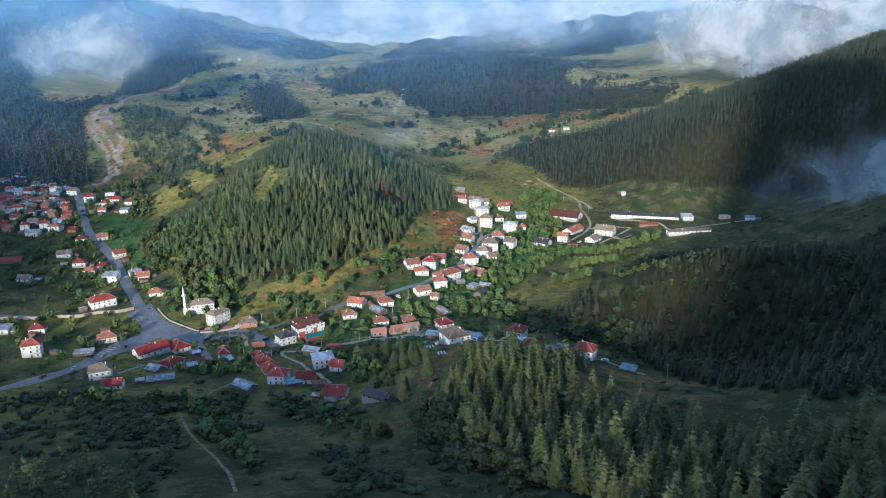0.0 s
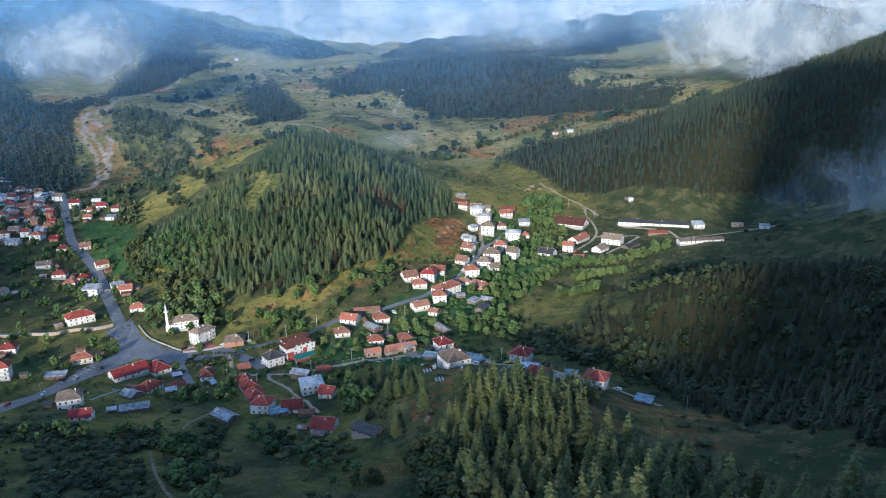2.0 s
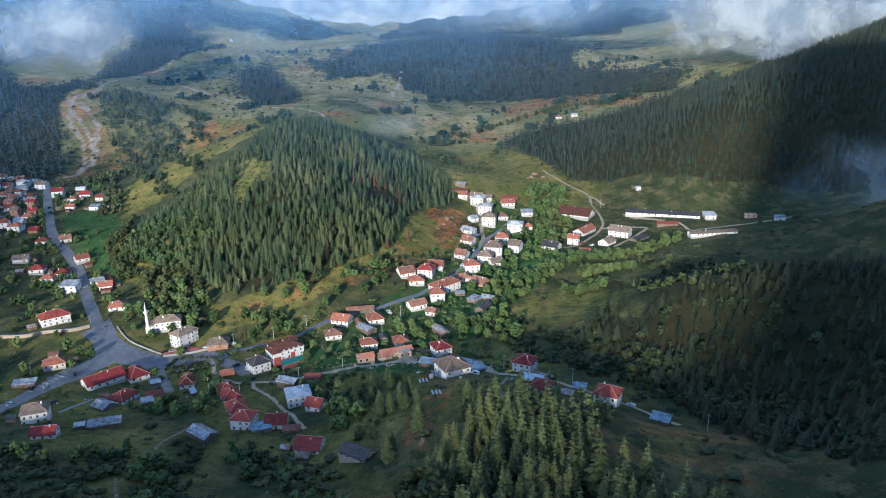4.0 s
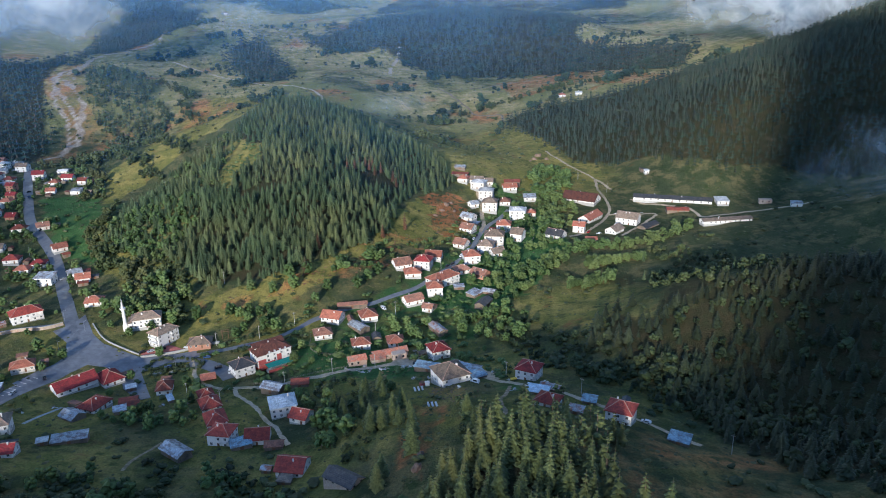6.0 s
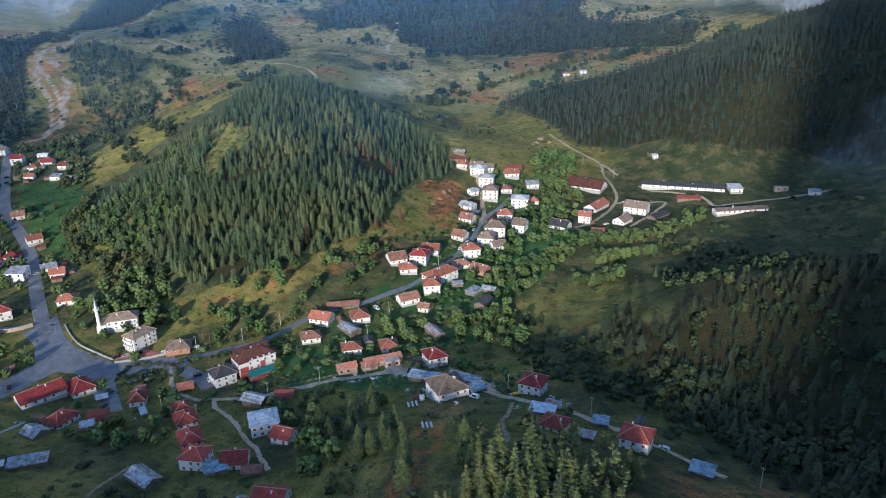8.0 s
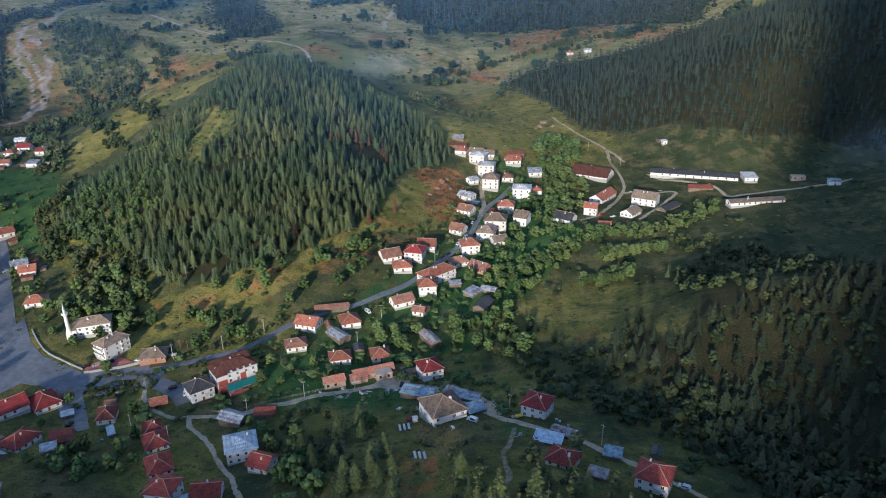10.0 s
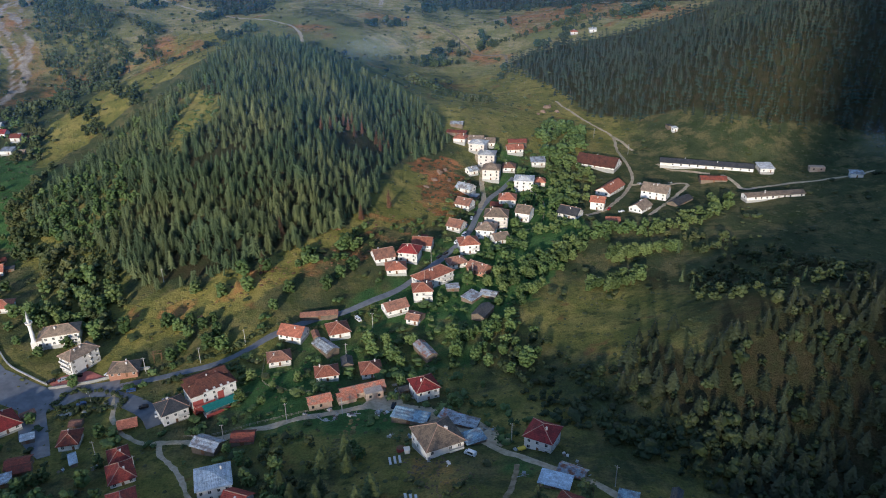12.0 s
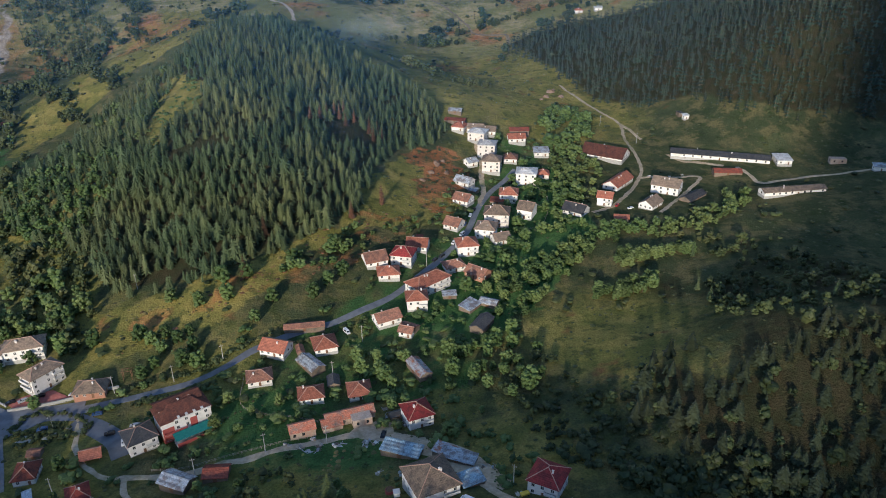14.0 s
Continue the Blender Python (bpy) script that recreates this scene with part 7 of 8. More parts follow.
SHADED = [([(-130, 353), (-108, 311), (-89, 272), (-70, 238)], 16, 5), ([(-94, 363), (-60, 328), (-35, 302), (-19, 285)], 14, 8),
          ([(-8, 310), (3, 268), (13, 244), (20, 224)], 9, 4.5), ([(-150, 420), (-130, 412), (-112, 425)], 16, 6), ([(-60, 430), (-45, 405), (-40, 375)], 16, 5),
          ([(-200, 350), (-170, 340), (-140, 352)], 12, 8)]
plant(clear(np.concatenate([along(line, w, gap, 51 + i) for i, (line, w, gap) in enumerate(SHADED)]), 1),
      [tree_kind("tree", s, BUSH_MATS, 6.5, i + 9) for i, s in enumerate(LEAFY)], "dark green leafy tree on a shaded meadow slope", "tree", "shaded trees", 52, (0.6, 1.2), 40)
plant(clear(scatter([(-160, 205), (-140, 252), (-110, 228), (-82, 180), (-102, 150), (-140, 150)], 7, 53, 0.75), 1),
      [tree_kind("pine_tree", s, PINE_SUNLIT_MATS, 11.0, i + 4) for i, s in enumerate(PINES)], "young pine with light tips on a near slope", "tree", "near pines", 54, (0.7, 1.2))
plant([(-49, 745), (-58, 757), (-54, 752), (-33, 748), (-30, 742), (-66, 742), (-44, 754), (-62, 748), (-72, 738), (-28, 752), (-24, 745), (-52, 762), (-81, 612), (-85, 578), (-20, 665), (-36, 640)],
      [tree_kind("dead_spruce", s, DEAD_MATS, 14.0, i) for i, s in enumerate(NEAR_SPRUCES[:2])], "dead spruce with rust-red needles in the forest", "tree", "dead spruces", 55, (0.8, 1.1))
plant([(145, 566), (144, 547), (145, 527), (167, 560), (173, 532), (182, 512), (156, 608), (152, 556), (160, 545)],
      [tree_kind("spruce_tree", s, NEEDLES, 9.0, i + 3) for i, s in enumerate(NEAR_SPRUCES[:3])], "single young spruce on an open slope", "tree", "slope spruces", 56, (0.7, 1.2))
plant([(-145, 430), (-148, 426), (67, 573), (-129, 542), (-122, 538), (-117, 543), (-109, 538), (-105, 543), (-100, 532), (-103, 523), (-116, 523), (-95, 521), (-115, 532), (63, 656), (66, 637), (85, 703), (94, 697), (103, 717), (77, 698), (57, 630)],
      [tree_kind("tree", s, LEAVES, 7.5, i + 2) for i, s in enumerate(LEAFY[:3])], "single leafy tree on a sunlit bank", "tree", "single trees", 57)
plant(clear(scatter([(-160, 535), (-150, 512), (-172, 545), (-205, 545), (-214, 590), (-190, 600), (-160, 570)], 7, 58, 0.85), 1),
      [tree_kind("tree", s, LEAVES, 8.5, i + 6) for i, s in enumerate(LEAFY)], "tall leafy tree behind the mosque", "tree", "mosque trees", 59, most=25)

# ---- mosque, walls, poles, vehicles and yard things ----
def lathe(bm, rings, sides=16):
    """A round body from rings of (radius, height), closed at both ends."""
    made = [[bm.verts.new((r * math.cos(6.283185 * i / sides), r * math.sin(6.283185 * i / sides), z)) for i in range(sides)] for r, z in rings]
    for a, b in zip(made, made[1:]):
        for i in range(sides):
            bm.faces.new((a[i], a[(i + 1) % sides], b[(i + 1) % sides], b[i]))
    bm.faces.new(made[0][::-1])
    bm.faces.new(made[-1])
    return bm


def ground_pose(x, y, yaw=0, sink=0.0):
    return pose(x, y, float(height(x, y)) - sink, 0, 0, yaw)


def stand(name, x, y, yaw=0, sink=0.0):
    thing = new(name)
    thing.matrix_world = ground_pose(x, y, yaw, sink)
    return thing


def boxed(name, parent, mat, *bounds, label=""):
    bm = bmesh.new()
    box(bm, *bounds)
    bmesh.ops.bevel(bm, geom=bm.edges[:], offset=min(0.04, min(abs(bounds[i + 3] - bounds[i]) for i in range(3)) * 0.2), segments=1, affect="EDGES")
    return part(name, bm, mat, parent, label)


def minaret(x, y):
    thing = stand("minaret", x, y, 15)
    boxed("base", thing, WALLS["white"], -1.4, -1.4, -1.5, 1.4, 1.4, 4.2)
    part("shaft", lathe(bmesh.new(), [(1.35, 4.0), (1.0, 5.4), (0.92, 13.6), (1.1, 14.1)]), WALLS["white"], thing, smooth=False)
    part("balcony", lathe(bmesh.new(), [(1.0, 13.7), (1.75, 14.5), (1.75, 15.4), (1.62, 15.4), (1.62, 14.6)]), WALLS["white"], thing, "round white balcony")
    part("upper_shaft", lathe(bmesh.new(), [(0.75, 14.5), (0.72, 17.2), (0.85, 17.4)]), WALLS["white"], thing)
    part("spire", lathe(bmesh.new(), [(0.95, 17.3), (0.45, 19.6), (0.06, 21.8)]), STEEL, thing, "grey pointed metal spire")
    part("finial", lathe(bmesh.new(), [(0.03, 21.7), (0.12, 22.0), (0.03, 22.4)], 8), STEEL, thing)
    return tagged(thing, "slender white minaret with a balcony and grey spire", "minaret")


def mosque(x, y, yaw):
    thing = _house(x, y, yaw, 17, 10, 2, "hip", "greybrown", "white")
    thing.name = "mosque"
    porch = bmesh.new()
    box(porch, -10.8, -5.6, -1.5, -8.55, 4.6, 4.4)
    part("porch", porch, WALLS["white"], thing, "lower white entrance porch")
    b2 = bmesh.new()
    uv = b2.loops.layers.uv.new("UVMap")
    slab(b2, ((-11.3, 5.0, 4.5), (-11.3, -6.0, 4.5), (-8.5, -6.0, 5.3), (-8.5, 5.0, 5.3)), 0.2, uv)
    part("porch_roof", b2, ROOFS["greybrown"], thing)
    # dark glass sheet stands in for the shade inside an arched opening
    for k in range(2):
        arch, prev = bmesh.new(), None
        for i in range(9):
            a = math.pi * i / 8
            px, pz = 1.3 * math.cos(a), 1.6 + 1.3 * math.sin(a)
            cur = [arch.verts.new((-9.7 - 0.0, -5.75, -0.3)), arch.verts.new((-9.7 + px * 0.7, -5.72, pz))]
            if prev:
                arch.faces.new((prev[0], prev[1], cur[1]))
            prev = cur
        if k == 0:
            part("arch", arch, glass, thing, "dark flat arch sheet standing in for a shaded recess")
        else:
            arch.free()
    return tagged(thing, "white village mosque with a grey-brown hipped roof", "mosque")


def long_wall(line, tall, thick, mat, label, category="wall"):
    """A retaining wall that follows the ground, with a coping."""
    pts = glide(line, 4.0)
    thing = new("retaining_wall")
    for name, mat2, half, lo, hi in (("masonry", mat, thick / 2, -1.0, tall), ("coping", CONCRETE, thick / 2 + 0.12, tall + 0.002, tall + 0.18)):
        bm, rows = bmesh.new(), []
        for i, p in enumerate(pts):
            d = (pts[min(i + 1, len(pts) - 1)] - pts[max(i - 1, 0)]).normalized()
            s, z = Vector((-d.y, d.x)) * half, float(height(p.x, p.y))
            rows.append([bm.verts.new((q.x, q.y, z + h)) for q, h in ((p - s, lo), (p + s, lo), (p + s, hi), (p - s, hi))])
        for a, b in zip(rows, rows[1:]):
            for i in range(4):
                bm.faces.new((a[i], a[(i + 1) % 4], b[(i + 1) % 4], b[i]))
        bm.faces.new(rows[0][::-1])
        bm.faces.new(rows[-1])
        bmesh.ops.recalc_face_normals(bm, faces=bm.faces)
        part(name, bm, mat2, thing)
    return tagged(thing, label, category)


def utility_pole():
    thing = new("utility_pole")
    part("post", lathe(bmesh.new(), [(0.17, -0.8), (0.15, 4.0), (0.11, 9.0)], 8), CONCRETE, thing)
    boxed("crossarm", thing, TIMBER, -0.9, -0.06, 8.2, 0.9, 0.06, 8.35)
    for px in (-0.75, 0.0, 0.75):
        bm = lathe(bmesh.new(), [(0.05, 8.34), (0.09, 8.45), (0.04, 8.6)], 6)
        bmesh.ops.translate(bm, verts=bm.verts, vec=(px, 0, 0))
        part("insulator", bm, FRAME_PAINT, thing)
    return tagged(thing, "pale concrete utility pole with a crossarm", "pole", "utility poles")


def street_lamp():
    thing = new("street_lamp")
    part("post", lathe(bmesh.new(), [(0.11, -0.5), (0.09, 3.0), (0.06, 7.0)], 8), STEEL, thing)
    boxed("arm", thing, STEEL, -0.04, -1.4, 6.85, 0.04, 0.0, 6.95)
    boxed("lamp_head", thing, FRAME_PAINT, -0.14, -2.0, 6.78, 0.14, -1.4, 6.92)
    return tagged(thing, "grey steel street lamp beside the road", "street lamp", "street lamps")


def car(paint, van=False):
    thing = new("van" if van else "car")
    bm = bmesh.new()
    top = 1.95 if van else 1.42
    side = [(-2.1, 0.35), (-2.15, 0.75), (-2.0, 0.92), (-1.15, 0.98), (-0.5, top), (1.3, top), (1.95, 1.0), (2.1, 0.9), (2.1, 0.35)]
    if van:
        side = [(-2.2, 0.35), (-2.25, 0.9), (-1.7, 1.1), (-1.1, top), (2.2, top), (2.25, 0.4)]
    rows = []
    for w in (-0.85, 0.85):
        rows.append([bm.verts.new((px, w * (0.86 if pz > 1.2 else 1.0), pz)) for px, pz in side])
    n = len(side)
    bm.faces.new(rows[0])
    bm.faces.new(rows[1][::-1])
    for i in range(n):
        bm.faces.new((rows[0][i], rows[0][(i + 1) % n], rows[1][(i + 1) % n], rows[1][i]))
    bmesh.ops.recalc_face_normals(bm, faces=bm.faces)
    part("body", bm, paint, thing)
    for s in (-1, 1):
        bm = bmesh.new()
        box(bm, -0.75, s * 0.82 - 0.02, 1.0, 1.35, s * 0.82 + 0.02, top - 0.12)
        part("side_window", bm, glass, thing)
    bm = bmesh.new()
    if van:
        v = [bm.verts.new(c) for c in ((-1.72, -0.7, 1.14), (-1.72, 0.7, 1.14), (-1.16, 0.66, top - 0.1), (-1.16, -0.66, top - 0.1))]
    else:
        v = [bm.verts.new(c) for c in ((-1.14, -0.7, 1.02), (-1.14, 0.7, 1.02), (-0.56, 0.64, top - 0.04), (-0.56, -0.64, top - 0.04))]
    bm.faces.new(v)
    part("windscreen", bm, glass, thing)
    for px in (-1.3, 1.3):
        for s in (-1, 1):
            bm = lathe(bmesh.new(), [(0.28, -0.1), (0.32, -0.08), (0.32, 0.08), (0.28, 0.1)], 10)
            bmesh.ops.rotate(bm, verts=bm.verts, cent=(0, 0, 0), matrix=Matrix.Rotation(math.pi / 2, 3, "X"))
            bmesh.ops.translate(bm, verts=bm.verts, vec=(px, s * 0.8, 0.32))
            part("wheel", bm, RUBBER, thing)
    return thing


mosque(-180.5, 535.5, 18)
minaret(-191.5, 528.5)
HOUSE_SPOTS += [(-180, 535, 11), (-192, 528, 5)]
long_wall([(-330, 512), (-300, 507), (-270, 513), (-256, 519), (-240, 523), (-231, 530)], 2.0, 0.5, WALLS["stone"], "pale stone retaining wall above the side street")
long_wall([(-172, 499), (-160, 502.5), (-144, 506.5), (-128, 511)], 1.3, 0.4, CONCRETE, "low pale concrete wall along the road")
long_wall([(-214, 533), (-207, 524), (-196, 513), (-184, 507), (-174, 502)], 0.7, 0.4, CONCRETE, "low curved kerb wall at the junction")
poles = [(-53, 464, 20), (-77, 453, 10), (-30, 469, 15), (-84, 523, 40), (-129, 508, 20), (-104, 513, 25), (-22, 538, 0), (-33, 513, 0), (39, 431, -40), (32, 592, 20), (8, 606, 60),
         (-106, 434, 30), (-127, 446, 0), (120, 350, -40), (70, 398, -40), (44, 640, 60), (150, 835, 40), (172, 800, 40), (-142, 579, 0)]
first = utility_pole()
for i, (px, py, yaw) in enumerate(poles):
    if i == 0:
        first.matrix_world = ground_pose(px, py, yaw)
    else:
        copy_thing(first, ground_pose(px, py, yaw))
lamps = [(-233, 536, 130), (-220, 500, 60), (-277, 593, 130), (-215, 524, 150), (-148, 489, 0), (-240, 470, 60), (-315, 653, 130), (-345, 700, 130), (-232, 430, 70)]
first = street_lamp()
for i, (px, py, yaw) in enumerate(lamps):
    if i == 0:
        first.matrix_world = ground_pose(px, py, yaw)
    else:
        copy_thing(first, ground_pose(px, py, yaw))
CAR_WORDS = ["white", "silver", "black", "red", "dark blue"]
CARS = [(24, 633, 57, 0, 1), (29, 643, 60, 0, 1), (12.5, 613, 55, 2, 0), (16.5, 618, 55, 2, 0), (31, 655, 70, 4, 0), (35, 668, 75, 0, 0), (38, 679, 78, 2, 0), (-112, 486, 10, 1, 0),
        (-131, 494, 15, 4, 0), (-162, 508, 20, 2, 0), (-147, 508, -8, 0, 0), (-168, 505, 40, 1, 0), (-173, 504, 40, 2, 0), (-214, 470, -60, 2, 0), (-152, 488, 20, 4, 0), (-113, 476, 110, 0, 0),
        (-396, 812, 62, 2, 0), (-388, 797, 62, 4, 0), (-270, 611, 60, 1, 0), (-325, 694, 60, 2, 0), (-221, 451, 75, 1, 0), (-229, 428, 75, 0, 0), (-236, 404, 75, 3, 0), (-229, 449, -15, 2, 0),
        (127, 690, 40, 1, 0), (138, 676, 10, 0, 0), (131, 683, 60, 3, 0), (92, 371, -30, 0, 0), (23, 421, -30, 0, 1), (66, 729, 50, 2, 0), (-8, 472, 80, 2, 0), (-121, 482, 20, 2, 0), (-30, 544, 125, 0, 1)]
made = {}
for px, py, yaw, tone, van in CARS:
    m = ground_pose(px, py, yaw)
    m.translation.z += 0.16
    if (tone, van) in made:
        copy_thing(made[tone, van], m)
    else:
        made[tone, van] = tagged(car(CAR_PAINTS[tone], bool(van)), CAR_WORDS[tone] + (" van" if van else " car") + " parked beside the village road", "van" if van else "car", "parked cars")
        made[tone, van].matrix_world = m


def paving():
    bm = bmesh.new()
    outline = [(-175, 504), (-166, 510), (-158, 512), (-150, 508), (-146, 509), (-145, 507), (-160, 503.5), (-170, 500.5)]
    rows = [[bm.verts.new((px, py, float(height(px, py)) + dz)) for px, py in outline] for dz in (-0.3, 0.2)]
    n = len(outline)
    for i in range(n):
        bm.faces.new((rows[0][i], rows[0][(i + 1) % n], rows[1][(i + 1) % n], rows[1][i]))
    bm.faces.new(rows[1])
    bmesh.ops.recalc_face_normals(bm, faces=bm.faces)
    tagged(part("pavement", bm, PAVING), "dark red paved forecourt of a tall white house", "pavement", kind="structure")


paving()


def terrace(x, y, yaw):
    """A covered terrace with a boarded edge and a striped awning on posts."""
    thing = stand("terrace", x, y, yaw)
    boxed("floor", thing, CONCRETE, -9, -2.2, -1.5, 9, 2.2, 0.4)
    boxed("boarding", thing, RED_PAINT, -9.05, -2.35, -1.2, 9.05, -2.25, 1.4, label="red boarding along the edge")
    for k in range(5):
        boxed("post", thing, TIMBER, -8.8 + 4.4 * k, -2.15, 0.4, -8.65 + 4.4 * k, -2.0, 3.0)
    bm = bmesh.new()
    uv = bm.loops.layers.uv.new("UVMap")
    slab(bm, ((-9.2, -2.6, 3.0), (9.2, -2.6, 3.0), (9.2, 2.3, 3.6), (-9.2, 2.3, 3.6)), 0.12, uv)
    part("awning", bm, GREEN_SHEET, thing, "turquoise striped awning")
    for k in range(17):
        at = -8.8 + 1.1 * k
        boxed("awning_rib", thing, FRAME_PAINT, at - 0.06, -2.62, 3.02, at + 0.06, -2.5, 3.14)
    return tagged(thing, "covered terrace under a turquoise striped awning", "terrace")


terrace(-83.5, 478.5, 36)


def bale(x, y, yaw):
    thing = stand("plank_stack", x, y, yaw)
    for k in range(3):
        boxed("plank_layer", thing, TIMBER if k < 2 else FRAME_PAINT, -0.45, -2.0, 0.02 + 0.3 * k, 0.45, 2.0, 0.28 + 0.3 * k)
    return tagged(thing, "pale sheet-covered stack of planks lying on grass", "plank stack", "plank stacks")


for px, py in ((-6.5, 424), (-4.7, 424.3), (-2.9, 424.6), (0.5, 397), (2.3, 396), (4.1, 395)):
    bale(px, py, 10)
tank = stand("water_tank", -3, 433, 0)
part("drum", lathe(bmesh.new(), [(1.5, -0.3), (1.6, 0.1), (1.6, 1.6), (1.45, 1.75)], 18), RED_PAINT, tank)
part("lid", lathe(bmesh.new(), [(1.45, 1.752), (0.5, 1.95)], 18), DOOR_WOOD, tank)
tagged(tank, "round dark red tank standing on grass", "tank")
hut = stand("small_hut", -0.5, 430.5, 10)
boxed("wall", hut, WALLS["white"], -1.0, -1.0, -0.5, 1.0, 1.0, 2.0)
boxed("roof", hut, ROOFS["white"], -1.2, -1.2, 2.0, 1.2, 1.2, 2.15)
tagged(hut, "tiny white hut beside a round tank", "hut")
cart = stand("tool_cart", 42, 424, 20)
boxed("bed", cart, plain("yellow_paint", (0.6, 0.42, 0.05), (0.66, 0.48, 0.07), 1.0, 0.6), -1.5, -0.8, 0.55, 1.5, 0.8, 1.2)
for px in (-0.9, 0.9):
    for s in (-1, 1):
        bm = lathe(bmesh.new(), [(0.3, -0.08), (0.34, 0.0), (0.3, 0.08)], 10)
        bmesh.ops.rotate(bm, verts=bm.verts, cent=(0, 0, 0), matrix=Matrix.Rotation(math.pi / 2, 3, "X"))
        bmesh.ops.translate(bm, verts=bm.verts, vec=(px, s * 0.85, 0.34))
        part("wheel", bm, RUBBER, cart)
tagged(cart, "small yellow cart beside a white house", "cart")
arbour = stand("timber_frame", -126, 517, 15)
for sx in (-1, 1):
    for sy in (-1, 1):
        boxed("post", arbour, DOOR_WOOD, sx * 1.8 - 0.12, sy * 1.2 - 0.12, -0.6, sx * 1.8 + 0.12, sy * 1.2 + 0.12, 4.4)
for sy in (-1, 1):
    boxed("beam", arbour, DOOR_WOOD, -2.4, sy * 1.2 - 0.1, 4.4, 2.4, sy * 1.2 + 0.1, 4.65)
for k in range(4):
    boxed("rafter", arbour, DOOR_WOOD, -2.0 + 1.3 * k, -1.6, 4.65, -1.88 + 1.3 * k, 1.6, 4.8)
tagged(arbour, "bare brown timber frame on a grassy bank", "frame")


def fence(line, label):
    thing = new("fence")
    pts = glide(line, 3.0)
    for p in pts:
        bm = bmesh.new()
        z = float(height(p.x, p.y))
        box(bm, p.x - 0.07, p.y - 0.07, z - 0.4, p.x + 0.07, p.y + 0.07, z + 1.25)
        part("post", bm, TIMBER, thing)
    for lift in (0.5, 1.05):
        bm, prev = bmesh.new(), None
        for p in pts:
            z = float(height(p.x, p.y)) + lift
            cur = [bm.verts.new((p.x + dx, p.y + dx, z + dz)) for dx, dz in ((-0.03, -0.05), (0.03, -0.05), (0.03, 0.05), (-0.03, 0.05))]
            if prev:
                for i in range(4):
                    bm.faces.new((prev[i], prev[(i + 1) % 4], cur[(i + 1) % 4], cur[i]))
            prev = cur
        part("rail", bm, TIMBER, thing)
    return tagged(thing, label, "fence", "fences")


fence([(-95, 457.5), (-81, 458.5), (-62, 463.5), (-46, 469.5), (-38, 472)], "grey timber fence along the gravel lane")
fence([(-20, 480), (-45, 485), (-68, 492), (-72, 510)], "grey timber fence round a green garden")
fence([(62, 650), (80, 660), (88, 700), (80, 730)], "grey timber fence round a vegetable garden")


def crag(x, y, size, seed):
    """A weathered outcrop: a broken block of rock sunk in the slope."""
    rng, bm = random.Random(seed), bmesh.new()
    bmesh.ops.create_icosphere(bm, subdivisions=3, radius=1.0)
    for v in bm.verts:
        n = noise.fractal(v.co * 1.7 + Vector((seed * 3.1, 0, 0)), 1.0, 2.0, 4)
        v.co *= 1 + 0.35 * n
        v.co = Vector((v.co.x * size, v.co.y * size * 0.6, v.co.z * size * 0.75))
    ob = part("rock_outcrop", bm, ROCK)
    ob.matrix_world = pose(x, y, float(height(x, y)) - size * 0.12, 0, 0, rng.uniform(0, 360))
    return tagged(ob, "reddish weathered rock outcrop on a steep bank", "rock", "rock outcrops")


for i, (px, py, s) in enumerate(((14, 738, 3.4), (21, 730, 2.6), (4, 712, 2.2), (118, 905, 4), (112, 890, 3), (126, 895, 3), (122, 912, 2.5), (107, 883, 2), (18, 745, 2.2), (26, 722, 1.8), (10, 725, 2.6), (-3, 335, 3.0), (-2, 345, 2.2))):
    crag(px, py, s, 7 + i)


def bay_line(x, y, yaw):
    bm = bmesh.new()
    box(bm, -0.09, -2.4, -0.1, 0.09, 2.4, 0.0)
    ob = part("parking_line", bm, FRAME_PAINT)
    ob.matrix_world = pose(x, y, float(height(x, y)) + 0.235, 0, 0, yaw)
    return tagged(ob, "white painted parking bay line on asphalt", "road marking", "parking lines")


for i in range(8):
    bay_line(-219.5 - 1.2 * i, 470 - 3.4 * i, 70)


def scrap_heap(x, y, seed):
    """A loose heap of boards, sheets and crates in a yard."""
    rng = random.Random(seed)
    thing = stand("scrap_heap", x, y, rng.uniform(0, 180))
    for k in range(rng.randint(4, 7)):
        bm = bmesh.new()
        kind = rng.choice(("board", "board", "sheet", "crate"))
        lx, ly, lz = {"board": (rng.uniform(0.9, 1.6), 0.12, 0.06), "sheet": (rng.uniform(0.7, 1.2), 0.6, 0.03), "crate": (0.45, 0.4, 0.35)}[kind]
        box(bm, -lx, -ly, -lz, lx, ly, lz)
        turn = Euler((rng.uniform(-0.25, 0.25), rng.uniform(-0.2, 0.2), rng.uniform(0, 3.1))).to_matrix()
        at = Vector((rng.uniform(-1.2, 1.2), rng.uniform(-0.9, 0.9), lz + rng.uniform(0.0, 0.3)))
        for v in bm.verts:
            v.co = turn @ v.co + at
        part(kind, bm, rng.choice((TIMBER, FRAME_PAINT, STEEL, WALLS["boards"], CONCRETE)), thing)
    return tagged(thing, "loose heap of boards and sheets in a yard", "scrap heap", "scrap heaps")


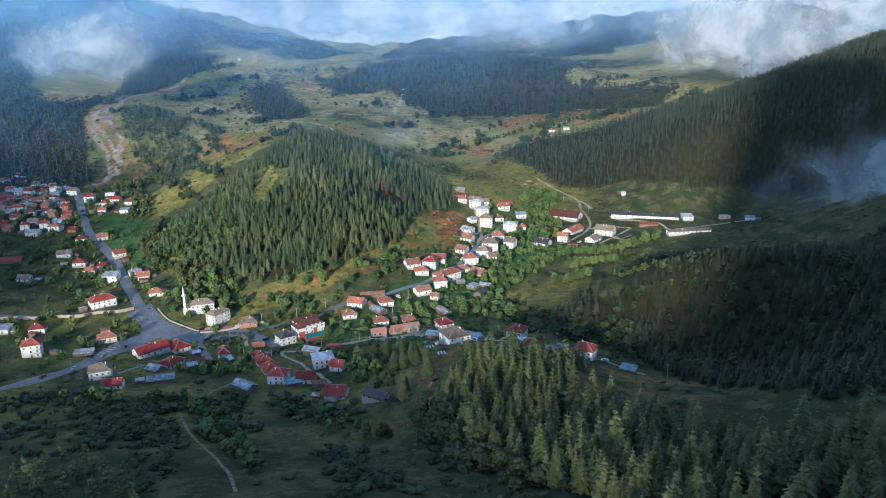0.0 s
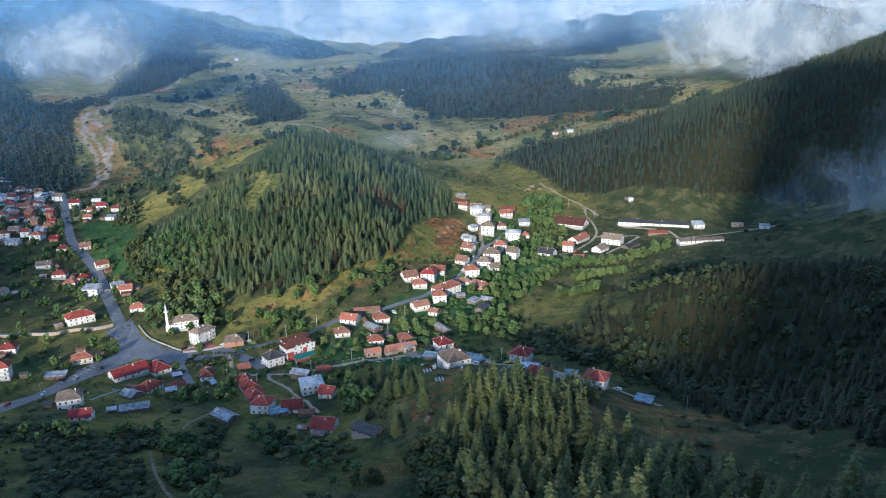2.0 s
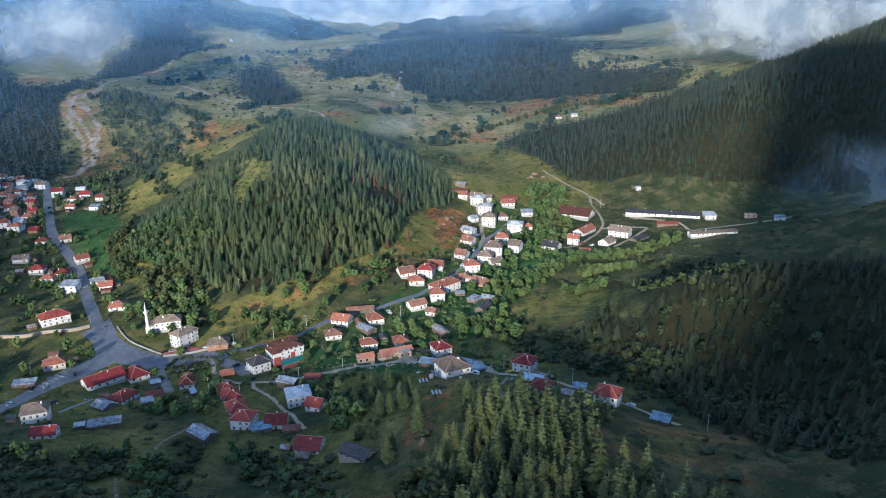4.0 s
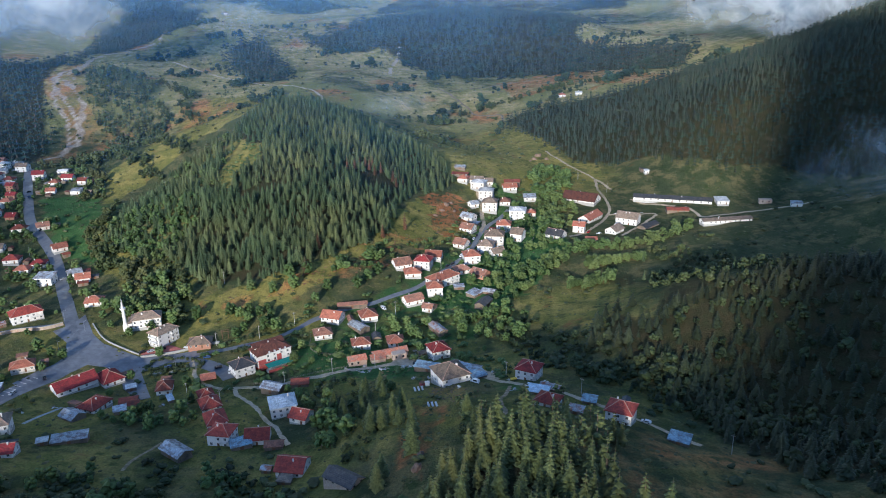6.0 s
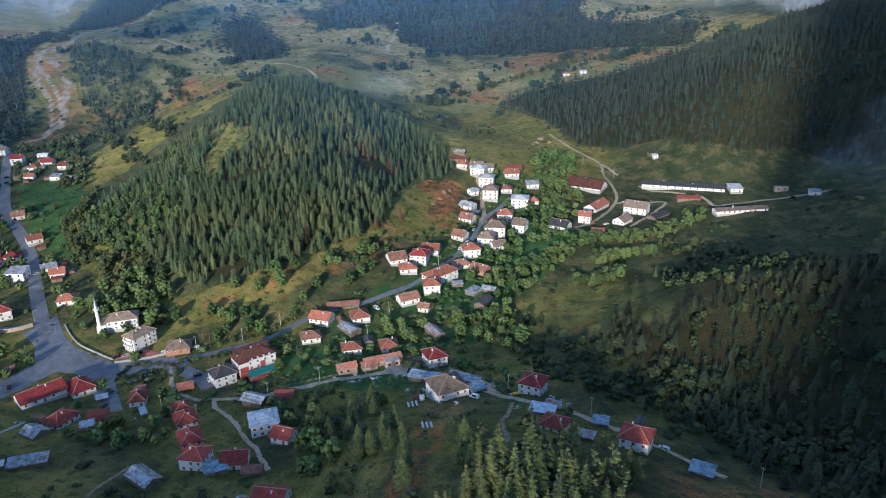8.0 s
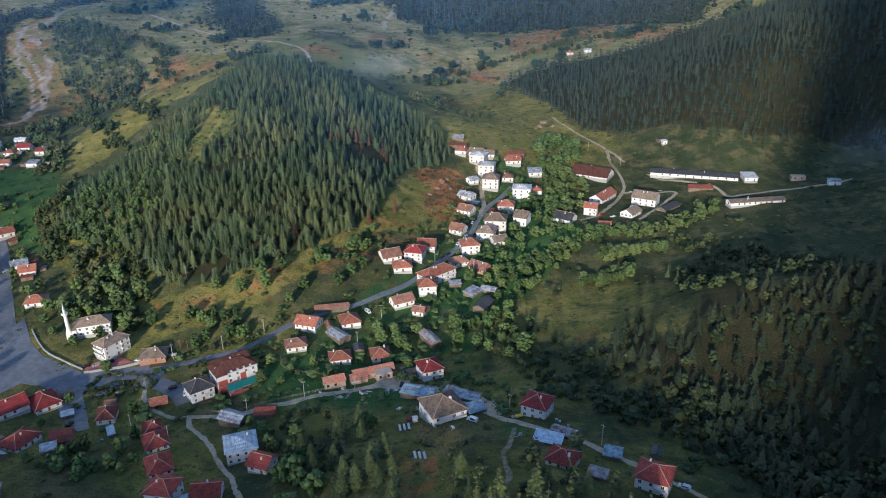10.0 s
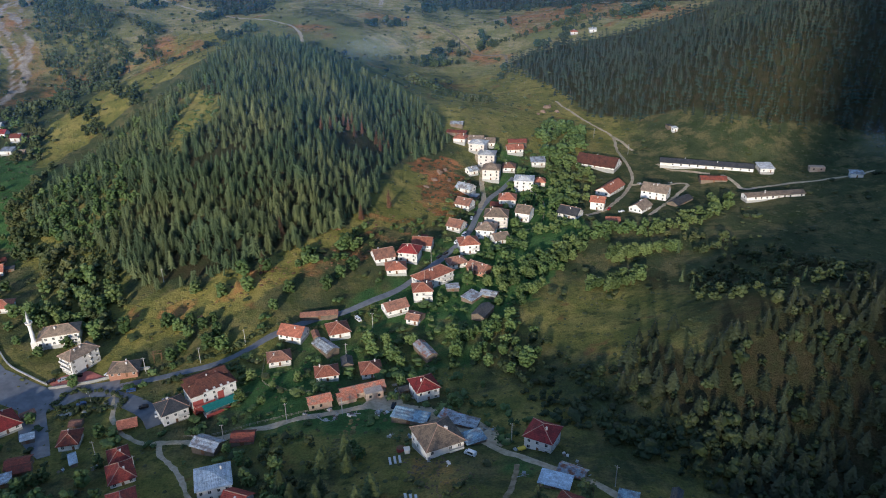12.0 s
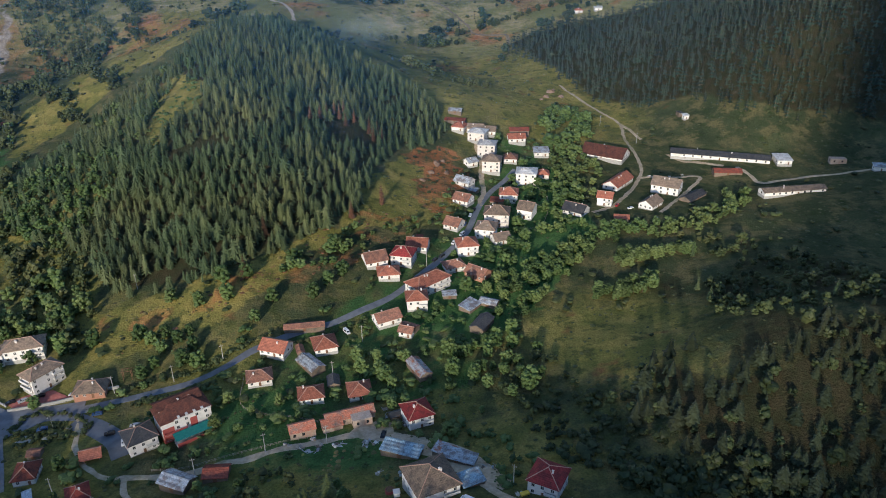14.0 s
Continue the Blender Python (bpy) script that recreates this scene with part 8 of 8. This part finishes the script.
for i, (px, py) in enumerate(((-40, 466), (-32.8, 467.5), (-27, 467.5), (-24, 468), (-14, 468), (-11, 467), (-9, 489), (-7, 486), (25.5, 450), (8, 421), (-36, 472), (-45, 468), (0, 444), (-8, 446), (15, 415), (34, 444), (40, 425), (40, 404), (57, 420), (60, 413), (62, 405), (-3, 483), (0, 479), (17, 475), (30, 445), (-37, 464), (-33, 464.5),
                              (-15, 465), (-200, 466), (-193, 438), (-205, 430), (-240, 470), (-138, 440), (-125, 440), (-92, 400), (60, 690), (66, 703), (82, 722), (165, 735), (180, 735), (190, 738), (-285, 690), (-300, 640))):
    scrap_heap(px, py, 300 + i)
# ---- clouds ----
def cloud(name, at, size, mat, label, seed, layers=2, depth=40):
    """A bank of cloud: curved sheets of mist one behind the other."""
    rng = random.Random(seed)
    thing = new(name)
    thing.matrix_world = pose(*at)
    for k in range(layers):
        bm = bmesh.new()
        uv = bm.loops.layers.uv.new("UVMap")
        nx, nz, grid = 16, 8, {}
        bend, phase = rng.uniform(0.4, 0.9) * depth, rng.uniform(0, 6)
        for i in range(nx + 1):
            for j in range(nz + 1):
                u, w = i / nx, j / nz
                px = (u - 0.5) * size[0] * (1 + 0.12 * k)
                pz = (w - 0.5) * size[1] * (1 + 0.1 * k)
                py = (k - (layers - 1) / 2) * depth + bend * (4 * (u - 0.5) ** 2 + 0.4 * math.sin(5 * u + phase) + 0.5 * (w - 0.2))
                grid[i, j] = bm.verts.new((px, py, pz))
        for i in range(nx):
            for j in range(nz):
                f = bm.faces.new((grid[i, j], grid[i + 1, j], grid[i + 1, j + 1], grid[i, j + 1]))
                for loop, (a, b) in zip(f.loops, ((i, j), (i + 1, j), (i + 1, j + 1), (i, j + 1))):
                    loop[uv].uv = (a / nx, b / nz)
        part("sheet", bm, mat, thing, smooth=True)
    return tagged(thing, label, "cloud", "morning clouds", kind="structure")


cloud("backdrop_cloud", (100, 3900, 1100), (11000, 1900), CLOUD_BANK, "broad grey-white cloud bank over the far mountains", 90, 1)
cloud("backdrop_cloud", (1000, 2250, 345), (1900, 430), FAR_CLOUD, "white cloud bank hanging over a forest ridge", 91, 1)
cloud("cloud", (-515, 1150, 196), (400, 180), THICK_CLOUD, "soft white cloud drifting over a valley", 92, 2)
cloud("cloud", (535, 1270, 196), (600, 260), THICK_CLOUD, "grey-white cloud over a dark mountainside", 93, 2)
cloud("cloud", (760, 1300, 205), (420, 230), CLOUD, "white cloud tumbling down a forested slope", 96, 2)
cloud("cloud", (259, 1983, 215), (760, 170), CLOUD, "thin white cloud over a distant forest", 94, 1)
cloud("cloud", (-250, 2450, 245), (900, 150), CLOUD, "thin cloud strip along a mountain flank", 98, 1)
cloud("mist_wisp", (440, 660, 70), (300, 190), MIST, "thin bluish mist against a dark forest", 95, 2)
cloud("mist_wisp", (-40, 890, 84), (140, 40), THIN_MIST, "faint mist behind a forested hilltop", 97, 1)
# blue-toned sheets added for the look of haze with distance
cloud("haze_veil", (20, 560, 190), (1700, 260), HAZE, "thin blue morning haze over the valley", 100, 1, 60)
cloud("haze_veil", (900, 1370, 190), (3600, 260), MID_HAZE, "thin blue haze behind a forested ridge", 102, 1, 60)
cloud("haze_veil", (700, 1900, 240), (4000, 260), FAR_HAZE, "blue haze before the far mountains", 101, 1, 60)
